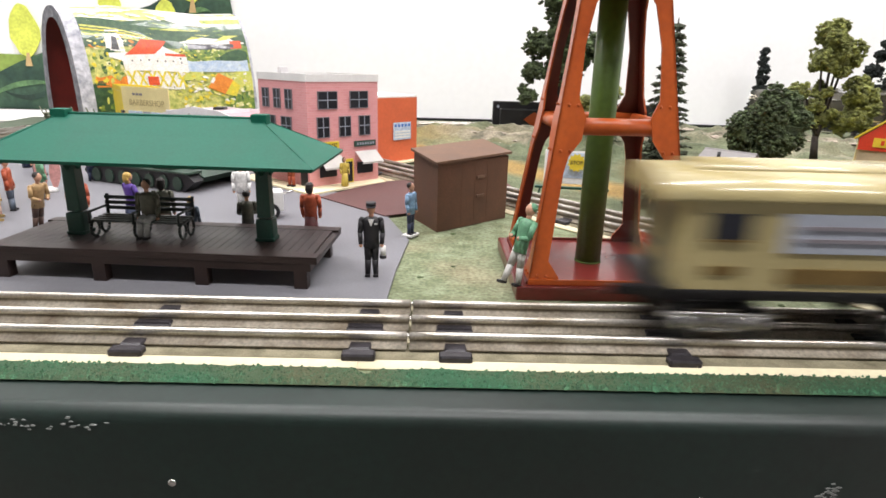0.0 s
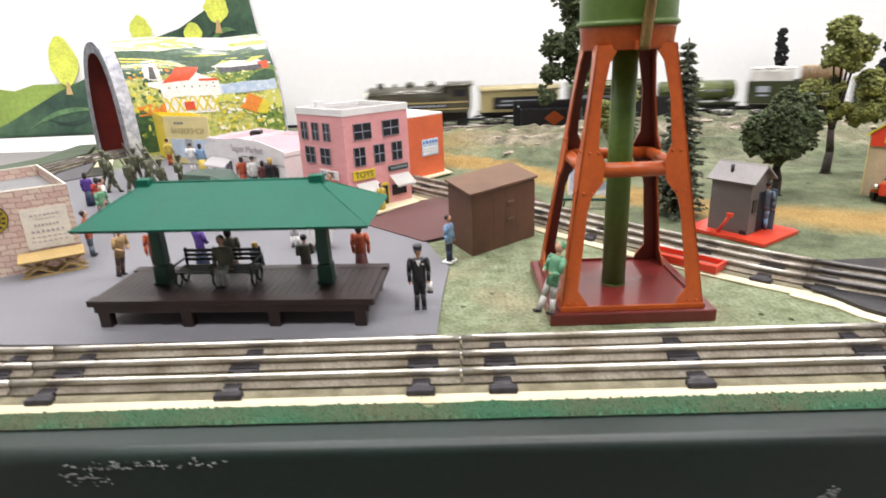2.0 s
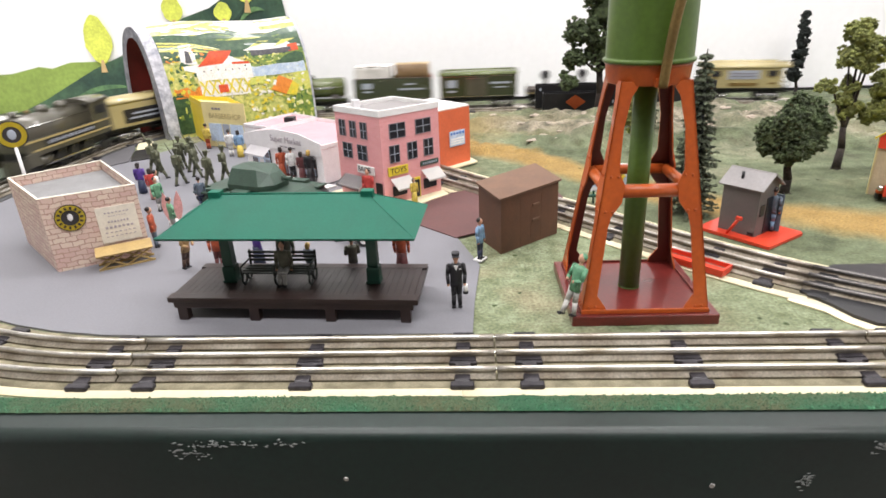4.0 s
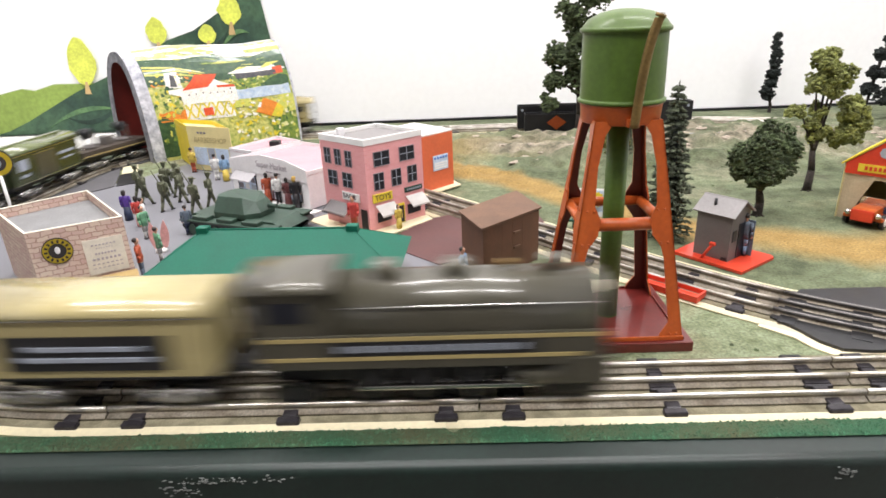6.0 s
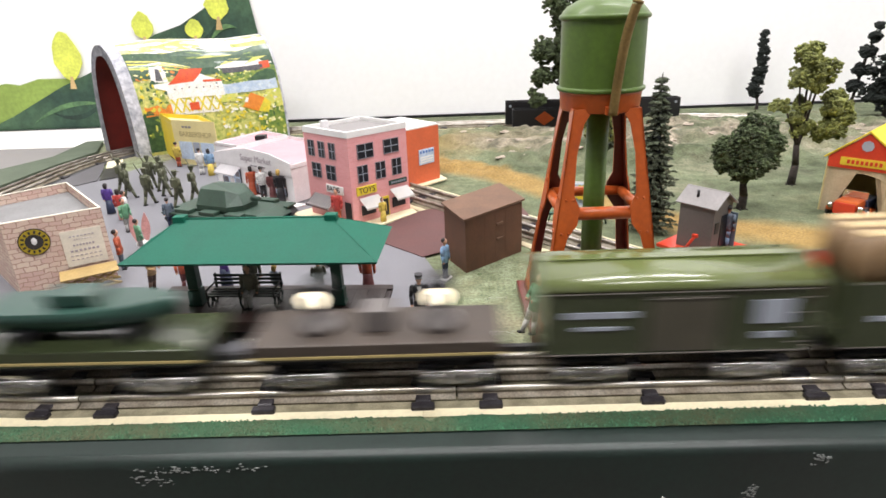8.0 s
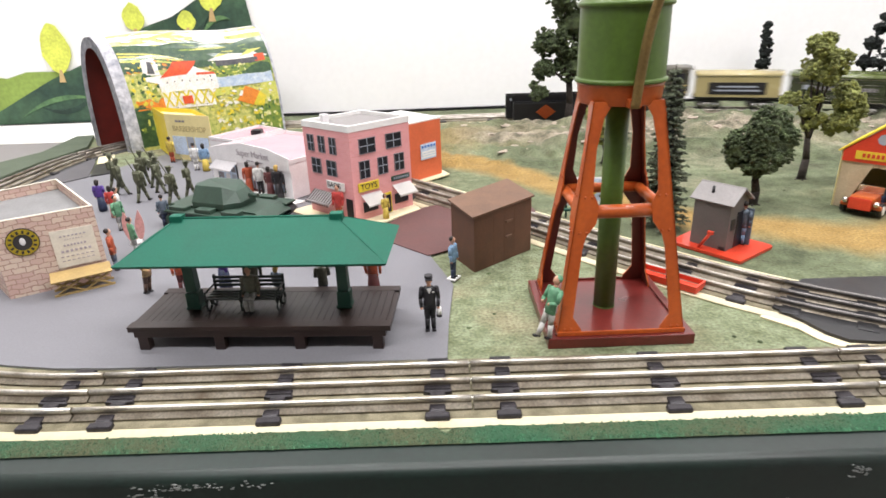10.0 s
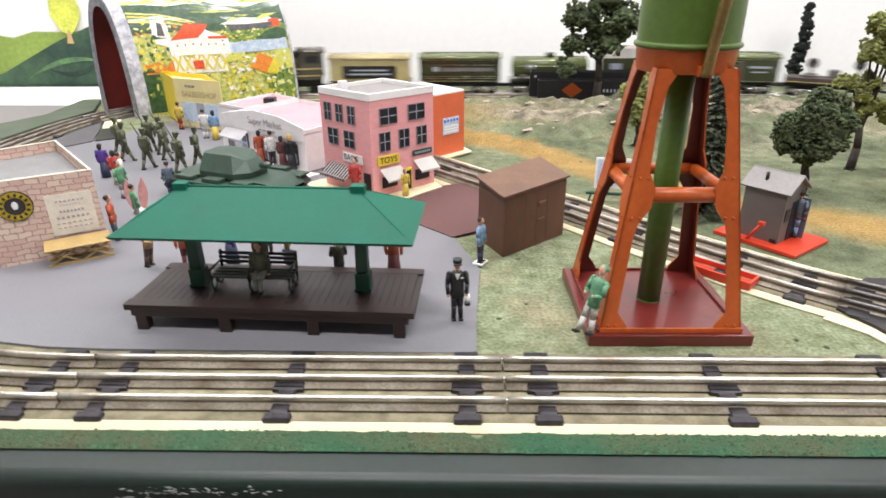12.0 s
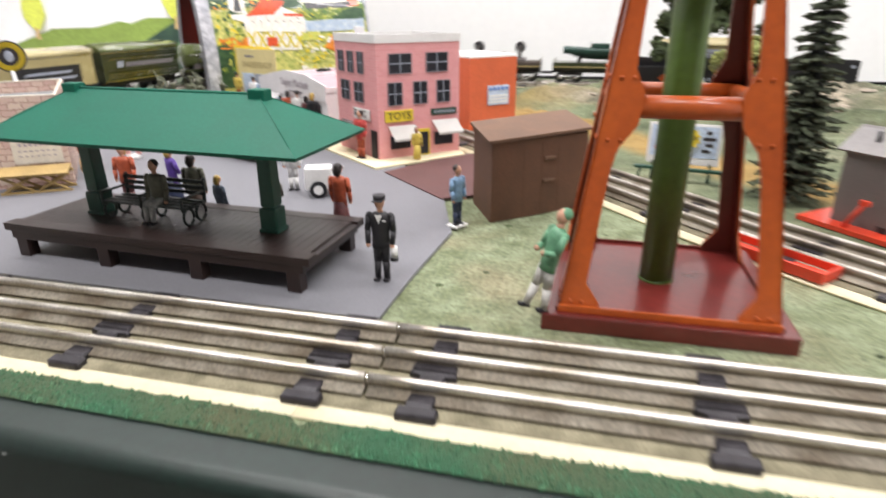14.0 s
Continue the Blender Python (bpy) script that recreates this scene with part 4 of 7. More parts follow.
def figures():
    P = 0.0017
    figure("conductor figurine in black uniform and cap holding a lantern", -0.005, 0.396, P, 4, "black", "black", hat="black", extra="conductor", tall=0.0415)
    figure("figurine in light blue shirt and navy trousers on cream base", 0.0125, 0.4795, 0.0008, 60, "blue", "navy", base="white", tall=0.036)
    figure("figurine in mint jacket and grey trousers leaning on the tower", 0.0685, 0.3705, 0.0077, -60, "mint", "pale", hair="mint", lean=-15, tall=0.043, pose_kind="stride", extra="arms_forward")
    figure("woman figurine in rust top and long brown skirt", -0.050, 0.4545, P, 175, "rust", "maroon", skirt=True, tall=0.04)
    figure("seated figurine in drab coat and grey trousers on the bench", -0.1275, 0.4035, 0.0203, 0, "drab", "grey", pose_kind="sit", tall=0.038)
    figure("child figurine in slate dress with blond hair", -0.122, 0.4465, P, 160, "slate", "slate", hair="blond", skirt=True, tall=0.031)
    figure("figurine in drab jacket and navy trousers with arm out", -0.087, 0.4445, P, 200, "drab", "navy", tall=0.036, extra="arms_forward")
    figure("woman figurine in dark shawl and brown skirt", -0.142, 0.4520, P, 190, "drab", "brown", skirt=True, tall=0.041)
    figure("figurine in purple coat and blue skirt", -0.173, 0.473, P, 150, "purple", "navy", hair="blond", skirt=True, tall=0.04, extra="arms_forward")
    figure("figurine in rust jacket and tan scarf", -0.206, 0.470, P, 20, "rust", "maroon", hair="blond", tall=0.04)
    figure("bent figurine in tan shirt and brown trousers", -0.237, 0.472, P, 70, "tan", "brown", lean=12, tall=0.04, extra="arms_forward")
    figure("figurine in orange shirt and grey trousers by the stone shop", -0.287, 0.521, P, 110, "rust", "slate", tall=0.039)
    figure("figurine in green jacket beside the round table", -0.288, 0.560, P, 140, "mint", "grey", tall=0.036)
    figure("figurine in red dress among the crowd", -0.365, 0.672, P, 200, "red", "pink", skirt=True, tall=0.037)
    figure("figurine in white shirt and navy trousers in the crowd", -0.352, 0.66, P, 120, "white", "navy", tall=0.038)
    figure("figurine in blue robe among the crowd", -0.392, 0.697, P, 190, "purple", "navy", skirt=True, tall=0.038)
    figure("figurine in mint and grey clothes in the crowd", -0.336, 0.628, P, 60, "mint", "grey", tall=0.038)
    figure("figurine in dark blue coat near the platform", -0.292, 0.636, P, 210, "slate", "navy", tall=0.035)
    figure("figurine in white suit near the shops", -0.352, 0.88, P, 190, "white", "white", tall=0.04)
    figure("figurine in blue dress with a tray", -0.335, 0.872, P, 200, "blue", "yellow", skirt=True, tall=0.04)
    figure("shopper figurine in rust dress at the market", -0.236, 0.752, 0.0035, 210, "rust", "rust", skirt=True, tall=0.038)
    figure("shopper figurine in white shirt at the market", -0.219, 0.741, 0.0035, 200, "white", "black", tall=0.04)
    figure("shopper figurine in dark red coat at the market", -0.204, 0.731, 0.0035, 180, "maroon", "maroon", skirt=True, tall=0.036)
    figure("figurine in black robe and yellow hood at the market", -0.190, 0.717, 0.0035, 180, "black", "black", hair="blond", skirt=True, tall=0.041)
    figure("figurine in yellow shirt by the barber shop", -0.41, 0.935, P, 170, "yellow", "rust", tall=0.04)
    for k, (x, y) in enumerate(((-0.402, 0.763), (-0.360, 0.730), (-0.354, 0.765), (-0.314, 0.712), (-0.304, 0.737), (-0.425, 0.792), (-0.392, 0.805), (-0.372, 0.795))):
        s = figure("olive green toy soldier marching with a rifle", x, y, P, (120, 165, 95, 150, 110, 130, 180, 140)[k], "drab", "drab", hat="drab", pose_kind="stride", tall=0.047, extra="rifle")
        s.data.materials[0] = s.data.materials[1] = s.data.materials[2] = s.data.materials[3] = OLIVE
        s["category"], s["group"] = "toy soldier", "toy soldiers"
    # garage attendant by the shanty and shop figures at the toy shop
    figure("figurine in blue overalls at the shanty door", 0.2685, 0.5265, 0.0035, 130, "slate", "blue", tall=0.04)
    figure("figurine in yellow dress outside the toy shop", -0.0555, 0.630, 0.0035, 30, "yellow", "yellow", skirt=True, tall=0.027)
    figure("figurine in red coat outside the baggage shop", -0.1035, 0.625, 0.0035, -20, "red", "rust", tall=0.04)
    # small white vendor cart
    c = thing("vendor_cart", "small white vendor cart with black spoked wheels", "cart", pose(-0.094, 0.520, P, 0, 0, 20))
    part("body", box(B(), -0.009, 0.009, -0.007, 0.007, 0.005, 0.020, 0.001), WHITE, c)
    for s in (-1, 1):
        w = part("wheel", rod(B(), (0.0, s * 0.0078, 0.0058), (0.0, s * 0.0095, 0.0058), 0.0058, seg=20), BLACK, c)
        part("hub", rod(B(), (0.0, s * 0.0094, 0.0058), (0.0, s * 0.0100, 0.0058), 0.0032, seg=14), WHITE, w)
    part("handle", rod(B(), (0.009, 0, 0.017), (0.017, 0, 0.019), 0.0008, seg=8), CHROME, c)
    figure("vendor figurine in white coat behind the cart", -0.117, 0.527, P, 10, "white", "white", tall=0.04)
    # cafe table with a wicker easel
    r = thing("display_stand", "tan and pink leaf-shaped display stand on a white foot", "display stand", pose(-0.300, 0.586, P, 0, 0, 25))
    part("foot", lathe(B(), [(0.0, 0.0), (0.0065, 0.0), (0.0055, 0.0035), (0.0, 0.005)], seg=14), CLOTHS["white"], r)
    for q, tilt in ((-0.0036, -4), (0.0042, 5)):
        leaf = [(0.0042 * math.sin(math.pi * min(1.0, 0.12 + 0.88 * k / 8)) * 1.0, 0.004 + 0.030 * k / 8) for k in range(9)]
        bm = prism(B(), leaf + [(-x, z) for x, z in leaf[-2::-1]], -0.0008, 0.0008, m=pose(q, 0, 0, 90, tilt, 0))
        part("leaf", bm, CLOTHS["pink"], r)


# ---- toy tank ----
def army_tank():
    t = thing("toy_army_tank", "dark green plastic toy army tank", "toy tank", pose(-0.228, 0.648, 0.0017, 0, 0, -22) @ Matrix.Diagonal((0.95, 1.0, 1.22, 1)))
    bm = B()
    prof = [(-0.066, 0.009), (-0.061, 0.004), (0.058, 0.004), (0.070, 0.010), (0.056, 0.0165), (-0.060, 0.0175)]
    prism(bm, prof, -0.022, 0.022, m=pose(0, 0, 0, 90))
    part("hull", bm, ARMOUR, t)
    for s in (-1, 1):
        tr = part("track", prism(B(), [(-0.068, 0.008), (-0.060, 0.0005), (0.058, 0.0005), (0.070, 0.008), (0.062, 0.0132), (-0.062, 0.0132)], -0.006, 0.006, m=pose(0, s * 0.028, 0, 90)), BLACK, t)
        for k in range(7):
            x = -0.051 + k * 0.017
            part("road_wheel", rod(B(), (x, s * 0.034, 0.0058), (x, s * 0.0355, 0.0058), 0.0052, seg=16), ARMOUR, tr)
        part("fender", box(B(), -0.068, 0.066, s * 0.028 - 0.0085, s * 0.028 + 0.0085, 0.0132, 0.0148, 0.0004), ARMOUR, t)
        for k in range(3):
            part("stowage_box", box(B(), -0.05 + 0.036 * k, -0.028 + 0.036 * k, s * 0.029 - 0.005, s * 0.029 + 0.005, 0.0148, 0.0182, 0.0006), ARMOUR, t)
    bm = B()
    low = [(-0.031, -0.013), (-0.025, -0.024), (0.018, -0.024), (0.031, -0.012), (0.031, 0.012), (0.018, 0.024), (-0.025, 0.024), (-0.031, 0.013)]
    lv = [bm.verts.new((x, y, 0.0172)) for x, y in low]
    mv = [bm.verts.new((x * 1.02, y * 1.0, 0.0215)) for x, y in low]
    hv = [bm.verts.new((x * 0.84 - 0.003, y * 0.66, 0.0345 - 0.0045 * (x > 0.02))) for x, y in low]
    for a, b in ((lv, mv), (mv, hv)):
        for k in range(8):
            bm.faces.new((a[k], a[(k + 1) % 8], b[(k + 1) % 8], b[k]))
    bm.faces.new(hv)
    bm.faces.new(lv[::-1])
    part("turret", bm, ARMOUR, t)
    part("gun", rod(B(), (0.034, 0, 0.0255), (0.046, 0, 0.0258), 0.0024, 0.0020, seg=12), ARMOUR, t)


# ---- small buildings ----
def pane_window(parent, w, h, at, cols=2, rows=2):
    win = new("window", mesh_of("window", box(B(), -w / 2, w / 2, -0.0006, 0.0, -h / 2, h / 2), DARKWIN))
    win.parent = parent
    win.matrix_local = at
    for k in range(1, cols):
        x = -w / 2 + w * k / cols
        part("glazing_bar", box(B(), x - 0.0004, x + 0.0004, -0.0009, -0.0005, -h / 2, h / 2), GREYBAR, win)
    for k in range(1, rows):
        z = -h / 2 + h * k / rows
        part("glazing_bar", box(B(), -w / 2, w / 2, -0.0009, -0.0005, z - 0.0004, z + 0.0004), GREYBAR, win)
    part("frame", frame_bm(w, h, 0.0006), GREYINK, win)
    return win


def frame_bm(w, h, e):
    bm = B()
    for s in (-1, 1):
        box(bm, s * w / 2 - e / 2, s * w / 2 + e / 2, -0.0011, 0, -h / 2 - e / 2, h / 2 + e / 2)
        box(bm, -w / 2 + e / 2, w / 2 - e / 2, -0.0011, 0, s * h / 2 - e / 2, s * h / 2 + e / 2)
    return bm


def walls(parent, outline, z0, z1, m, th=0.0012, name="wall", label=""):
    """Upright walls on an outline, one part a side."""
    n = len(outline)
    c = Vector((sum(p[0] for p in outline) / n, sum(p[1] for p in outline) / n))
    inner = [Vector(p) + (c - Vector(p)).normalized() * th * 1.4 for p in outline]
    for k in range(n):
        a, b, ia, ib = outline[k], outline[(k + 1) % n], inner[k], inner[(k + 1) % n]
        bm = prism(B(), [a, b, (ib.x, ib.y), (ia.x, ia.y)], z0, z1)
        boxuv(bm)
        part(name, bm, m, parent, label)


def face_frame(a, b, z=0.0):
    """The pose whose x axis runs from a to b along a wall and whose -y points outward."""
    a, b = Vector(a), Vector(b)
    d = b - a
    return pose((a.x + b.x) / 2, (a.y + b.y) / 2, z, 0, 0, math.degrees(math.atan2(d.y, d.x)))


def awning(parent, at, w, m):
    bm = B()
    v = [bm.verts.new(p) for p in ((-w / 2, 0, 0.008), (w / 2, 0, 0.008), (w / 2, -0.013, -0.001), (-w / 2, -0.013, -0.001), (-w / 2, -0.013, -0.0028), (w / 2, -0.013, -0.0028))]
    bm.faces.new((v[0], v[3], v[2], v[1]))
    bm.faces.new((v[3], v[4], v[5], v[2]))
    bmesh.ops.solidify(bm, geom=bm.faces[:], thickness=0.0006)
    ob = part("awning", bm, m, parent)
    ob.matrix_local = at
    return ob


def pink_building():
    A, Bq, D, C = (-0.086, 0.622), (-0.029, 0.674), (-0.085, 0.726), (-0.142, 0.671)
    t = thing("toy_shop_building", "pink brick card building with toy shop and awnings", "building", pose(0, 0, 0))
    H = 0.103
    walls(t, [A, Bq, D, C], 0.003, H - 0.006, MATS["pink_brick_print"])
    walls(t, [(A[0], A[1] - 0.0008), (Bq[0] + 0.0008, Bq[1]), (D[0], D[1] + 0.0008), (C[0] - 0.0008, C[1])], H - 0.0065, H, WHITE, 0.003, "cornice", "white cornice band")
    part("roof", prism(B(), [(A[0], A[1] + 0.003), (Bq[0] - 0.003, Bq[1]), (D[0], D[1] - 0.003), (C[0] + 0.003, C[1])], H - 0.006, H - 0.004), GREYROOF, t)
    part("chimney", box(B(), -0.004, 0.004, -0.003, 0.003, H - 0.004, H + 0.005, 0.0004, m=pose(-0.118, 0.672, 0, 0, 0, 42)), OFFWHITE, t)
    part("sidewalk", prism(B(), [(-0.080, 0.594), (-0.020, 0.660), (-0.026, 0.672), (-0.086, 0.73), (-0.152, 0.684), (-0.166, 0.668)], 0.0018, 0.0034), CREAM, t, "cream card sidewalk")
    fr, fl = face_frame(A, Bq), face_frame(C, A)
    for u in (-0.0175, 0.0165):
        pane_window(t, 0.0200, 0.0152, fr @ pose(u, 0, 0.0805))
    for u in (-0.0228, 0.0005, 0.0225):
        pane_window(t, 0.0125, 0.0180, fr @ pose(u, 0, 0.0565), 2, 2)
    for u in (-0.025, -0.007, 0.011):
        pane_window(t, 0.0100, 0.0170, fl @ pose(u, 0, 0.0805), 2, 2)
    for u in (-0.019, 0.006):
        pane_window(t, 0.0152, 0.0160, fl @ pose(u, 0, 0.0565))
    sign = part("toy_sign", box(B(), -0.013, 0.013, -0.0012, 0, -0.0048, 0.0048, 0.0005), YELLOW, t, "yellow shop sign")
    sign.matrix_local = fr @ pose(-0.020, -0.0004, 0.0385)
    lettering("sign_lettering", "TOYS", 0.0085, INK, sign, pose(0, -0.0013, 0, 90))
    s2 = part("shop_sign", box(B(), -0.0125, 0.0125, -0.001, 0, -0.0028, 0.0028, 0.0004), GREENSIGN, t, "dark green shop sign")
    s2.matrix_local = fr @ pose(0.0225, -0.0004, 0.0395)
    for k in range(7):
        part("letter_bar", box(B(), -0.0095 + 0.003 * k, -0.0079 + 0.003 * k, -0.0014, -0.0009, -0.0011, 0.0011), GREYBAR, s2)
    s3 = part("baggage_sign", box(B(), -0.0145, 0.0145, -0.001, 0, -0.0046, 0.0046, 0.0004), WHITE, t, "white shop sign with dark letters")
    s3.matrix_local = fl @ pose(0.010, -0.0004, 0.0385)
    lettering("sign_lettering", "BAGG", 0.0082, INK, s3, pose(-0.002, -0.0011, 0, 90))
    awning(t, fr @ pose(-0.0175, -0.0003, 0.0225), 0.025, WHITE)
    awning(t, fr @ pose(0.0235, -0.0003, 0.0245), 0.0245, WHITE)
    aw = awning(t, fl @ pose(-0.008, -0.0003, 0.0215), 0.04, OFFWHITE)
    for k in range(10):
        part("slope_stripe", box(B(), -0.0192 + 0.004 * k, -0.0172 + 0.004 * k, -0.0076, 0.0076, 0.0003, 0.0005, m=pose(0, -0.0065, 0.0035, 34.7)), INK, aw)
        part("stripe", box(B(), -0.0192 + 0.004 * k, -0.0174 + 0.004 * k, -0.0148, -0.0143, -0.0035, -0.0008), INK, aw)
    door = part("door", box(B(), -0.0055, 0.0055, -0.001, 0, 0.0034, 0.026), YELLOW, t, "yellow-framed glass shop door")
    door.matrix_local = fr @ pose(0.003, -0.0003, 0)
    part("glass", box(B(), -0.004, 0.004, -0.0015, -0.0009, 0.0045, 0.0235), DARKWIN, door)
    for u, w in ((-0.019, 0.018), (0.0225, 0.018)):
        sw = part("shop_window", box(B(), -w / 2, w / 2, -0.0008, 0, 0.011, 0.022), DARKWIN, t)
        sw.matrix_local = fr @ pose(u, -0.0003, 0)
    dw = part("dark_doorway", box(B(), -0.005, 0.005, -0.0009, 0, 0.0035, 0.027, 0.0003), BLACK, t)
    dw.matrix_local = fl @ pose(0.030, -0.0003, 0)
    # red annex behind
    r = thing("red_building", "low orange-red card building with white roof", "building", pose(0, 0, 0))
    a, b, c, d = (-0.038, 0.765), (0.004, 0.808), (-0.05, 0.87), (-0.10, 0.82)
    HR = 0.077
    walls(r, [a, b, c, d], 0.003, HR - 0.001, REDCARD)
    part("roof", prism(B(), [a, b, c, d], HR - 0.001, HR + 0.001), WHITE, r)
    part("sidewalk", prism(B(), [(-0.034, 0.752), (0.014, 0.803), (0.004, 0.825), (-0.06, 0.77)], 0.0018, 0.0034), CREAM, r)
    f2 = face_frame(a, b)
    po = part("price_board", box(B(), -0.0135, 0.0135, -0.0009, 0, -0.010, 0.010), BLUEPRINT, r, "pale blue and white printed window")
    po.matrix_local = f2 @ pose(0.006, -0.0003, 0.038)
    for k in range(5):
        part("blue_dot", rod(B(), (-0.0105 + 0.0052 * k, -0.0008, 0.0065), (-0.0105 + 0.0052 * k, -0.0014, 0.0065), 0.0018, seg=10), BLUEINK, po)
    for k in range(3):
        part("white_band", box(B(), -0.012, 0.012, -0.0013, -0.0008, -0.0015 - 0.0032 * k, 0.0005 - 0.0032 * k), WHITE, po)


def super_market():
    t = thing("market_building", "grey-white card market with dusty pink roof", "building", pose(0, 0, 0))
    a, b = (-0.300, 0.808), (-0.172, 0.712)
    d = Vector((0.075, 0.10))
    c2, d2 = (b[0] + d.x, b[1] + d.y), (a[0] + d.x, a[1] + d.y)
    H = 0.05
    walls(t, [a, b, c2, d2], 0.003, H, OFFWHITE)
    part("roof", prism(B(), [a, b, c2, d2], H - 0.006, H - 0.0045), PINKROOF, t)
    f = face_frame(a, b)
    L = (Vector(b) - Vector(a)).length
    bm = prism(B(), [(-L / 2, 0.036), (-L / 2, 0.050), (-L * 0.3, 0.056), (-L * 0.05, 0.062), (L * 0.25, 0.060), (L / 2, 0.052), (L / 2, 0.036)], 0.0, 0.0012, m=pose(0, 0, 0, 90))
    fa = part("fascia", bm, OFFWHITE, t, "curved parapet fascia")
    fa.matrix_local = f
    lettering("fascia_lettering", "Super Market", 0.0115, LETTER, t, f @ pose(0.012, -0.0015, 0.0495, 90))
    for k in range(4):
        part("small_print", box(B(), 0.000 + 0.008 * k, 0.006 + 0.008 * k, -0.0017, -0.0012, 0.0405, 0.0417), GREYINK, fa)
    for u, w in ((0.052, 0.03), (-0.045, 0.04)):
        wi = part("shop_window", box(B(), -w / 2, w / 2, -0.0008, 0, 0.010, 0.032), BLUEPRINT, t)
        wi.matrix_local = f @ pose(u, -0.0004, 0)
        part("frame", frame_bm(w, 0.022, 0.0012), INK, wi).matrix_local = pose(0, -0.0002, 0.021)
        for k in range(3):
            for j in range(2):
                part("shelf_goods", box(B(), -w / 2 + w * (k + 0.15) / 3, -w / 2 + w * (k + 0.8) / 3, -0.0013, -0.0007, 0.012 + 0.01 * j, 0.019 + 0.01 * j), (GREYINK, OFFWHITE, GREYBAR)[(k + j) % 3], wi)
    do = part("door", box(B(), -0.014, 0.014, -0.0009, 0, 0.0035, 0.033), CLOTHS["maroon"], t, "dark red double door")
    do.matrix_local = f @ pose(0.010, -0.0004, 0)
    for s in (-1, 1):
        part("pane", box(B(), s * 0.0065 - 0.005, s * 0.0065 + 0.005, -0.0014, -0.0008, 0.0065, 0.0305), GREYBAR, do)
    aw = awning(t, f @ pose(-0.045, -0.0003, 0.028), 0.045, OFFWHITE)
    part("sidewalk", prism(B(), [(-0.309, 0.788), (-0.174, 0.687), (-0.156, 0.704), (-0.172, 0.712), (-0.300, 0.808)], 0.0018, 0.0034), WHITE, t, "white card sidewalk")
    y = thing("barber_building", "yellow card barber shop with pale front", "building", pose(0, 0, 0))
    A, Bq = (-0.418, 0.955), (-0.335, 0.915)
    dd = Vector((-0.058, 0.085))
    C2, D2 = (Bq[0] + dd.x, Bq[1] + dd.y), (A[0] + dd.x, A[1] + dd.y)
    HY = 0.072
    walls(y, [A, Bq, C2, D2], 0.003, HY, YELLOW)
    part("roof", prism(B(), [A, Bq, C2, D2], HY - 0.008, HY - 0.0065), PALEYEL, y)
    fy = face_frame(A, Bq)
    w = (Vector(Bq) - Vector(A)).length
    fr = part("front", box(B(), -w / 2, w / 2, -0.0012, 0, 0.003, HY + 0.001), PALEYEL, y, "pale yellow printed shop front")
    fr.matrix_local = fy
    lettering("sign_lettering", "BARBERSHOP", 0.0115, TANINK, y, fy @ pose(0.002, -0.0014, 0.0515, 90))
    for k in range(3):
        part("small_print", box(B(), -0.024 + 0.007 * k, -0.019 + 0.007 * k, -0.0017, -0.0011, 0.0615, 0.0645), GREYINK, fr)
    for u in (-0.022, 0.024):
        part("shop_window", box(B(), u - 0.014, u + 0.014, -0.0018, -0.0011, 0.012, 0.04), BLUEPRINT, fr)
    part("door", box(B(), -0.006, 0.008, -0.0018, -0.0011, 0.0035, 0.04), GREYBAR, fr)
    n = thing("cafe_building", "small pale card shop behind the market", "building", pose(0, 0, 0))
    q = [(-0.335, 0.90), (-0.29, 0.868), (-0.235, 0.94), (-0.285, 0.985)]
    walls(n, q, 0.003, 0.046, OFFWHITE)
    part("roof", prism(B(), q, 0.041, 0.0425), PINKROOF, n)
    part("roof_vent", box(B(), -0.278, -0.262, 0.915, 0.93, 0.0425, 0.05, 0.002), BLACK, n)


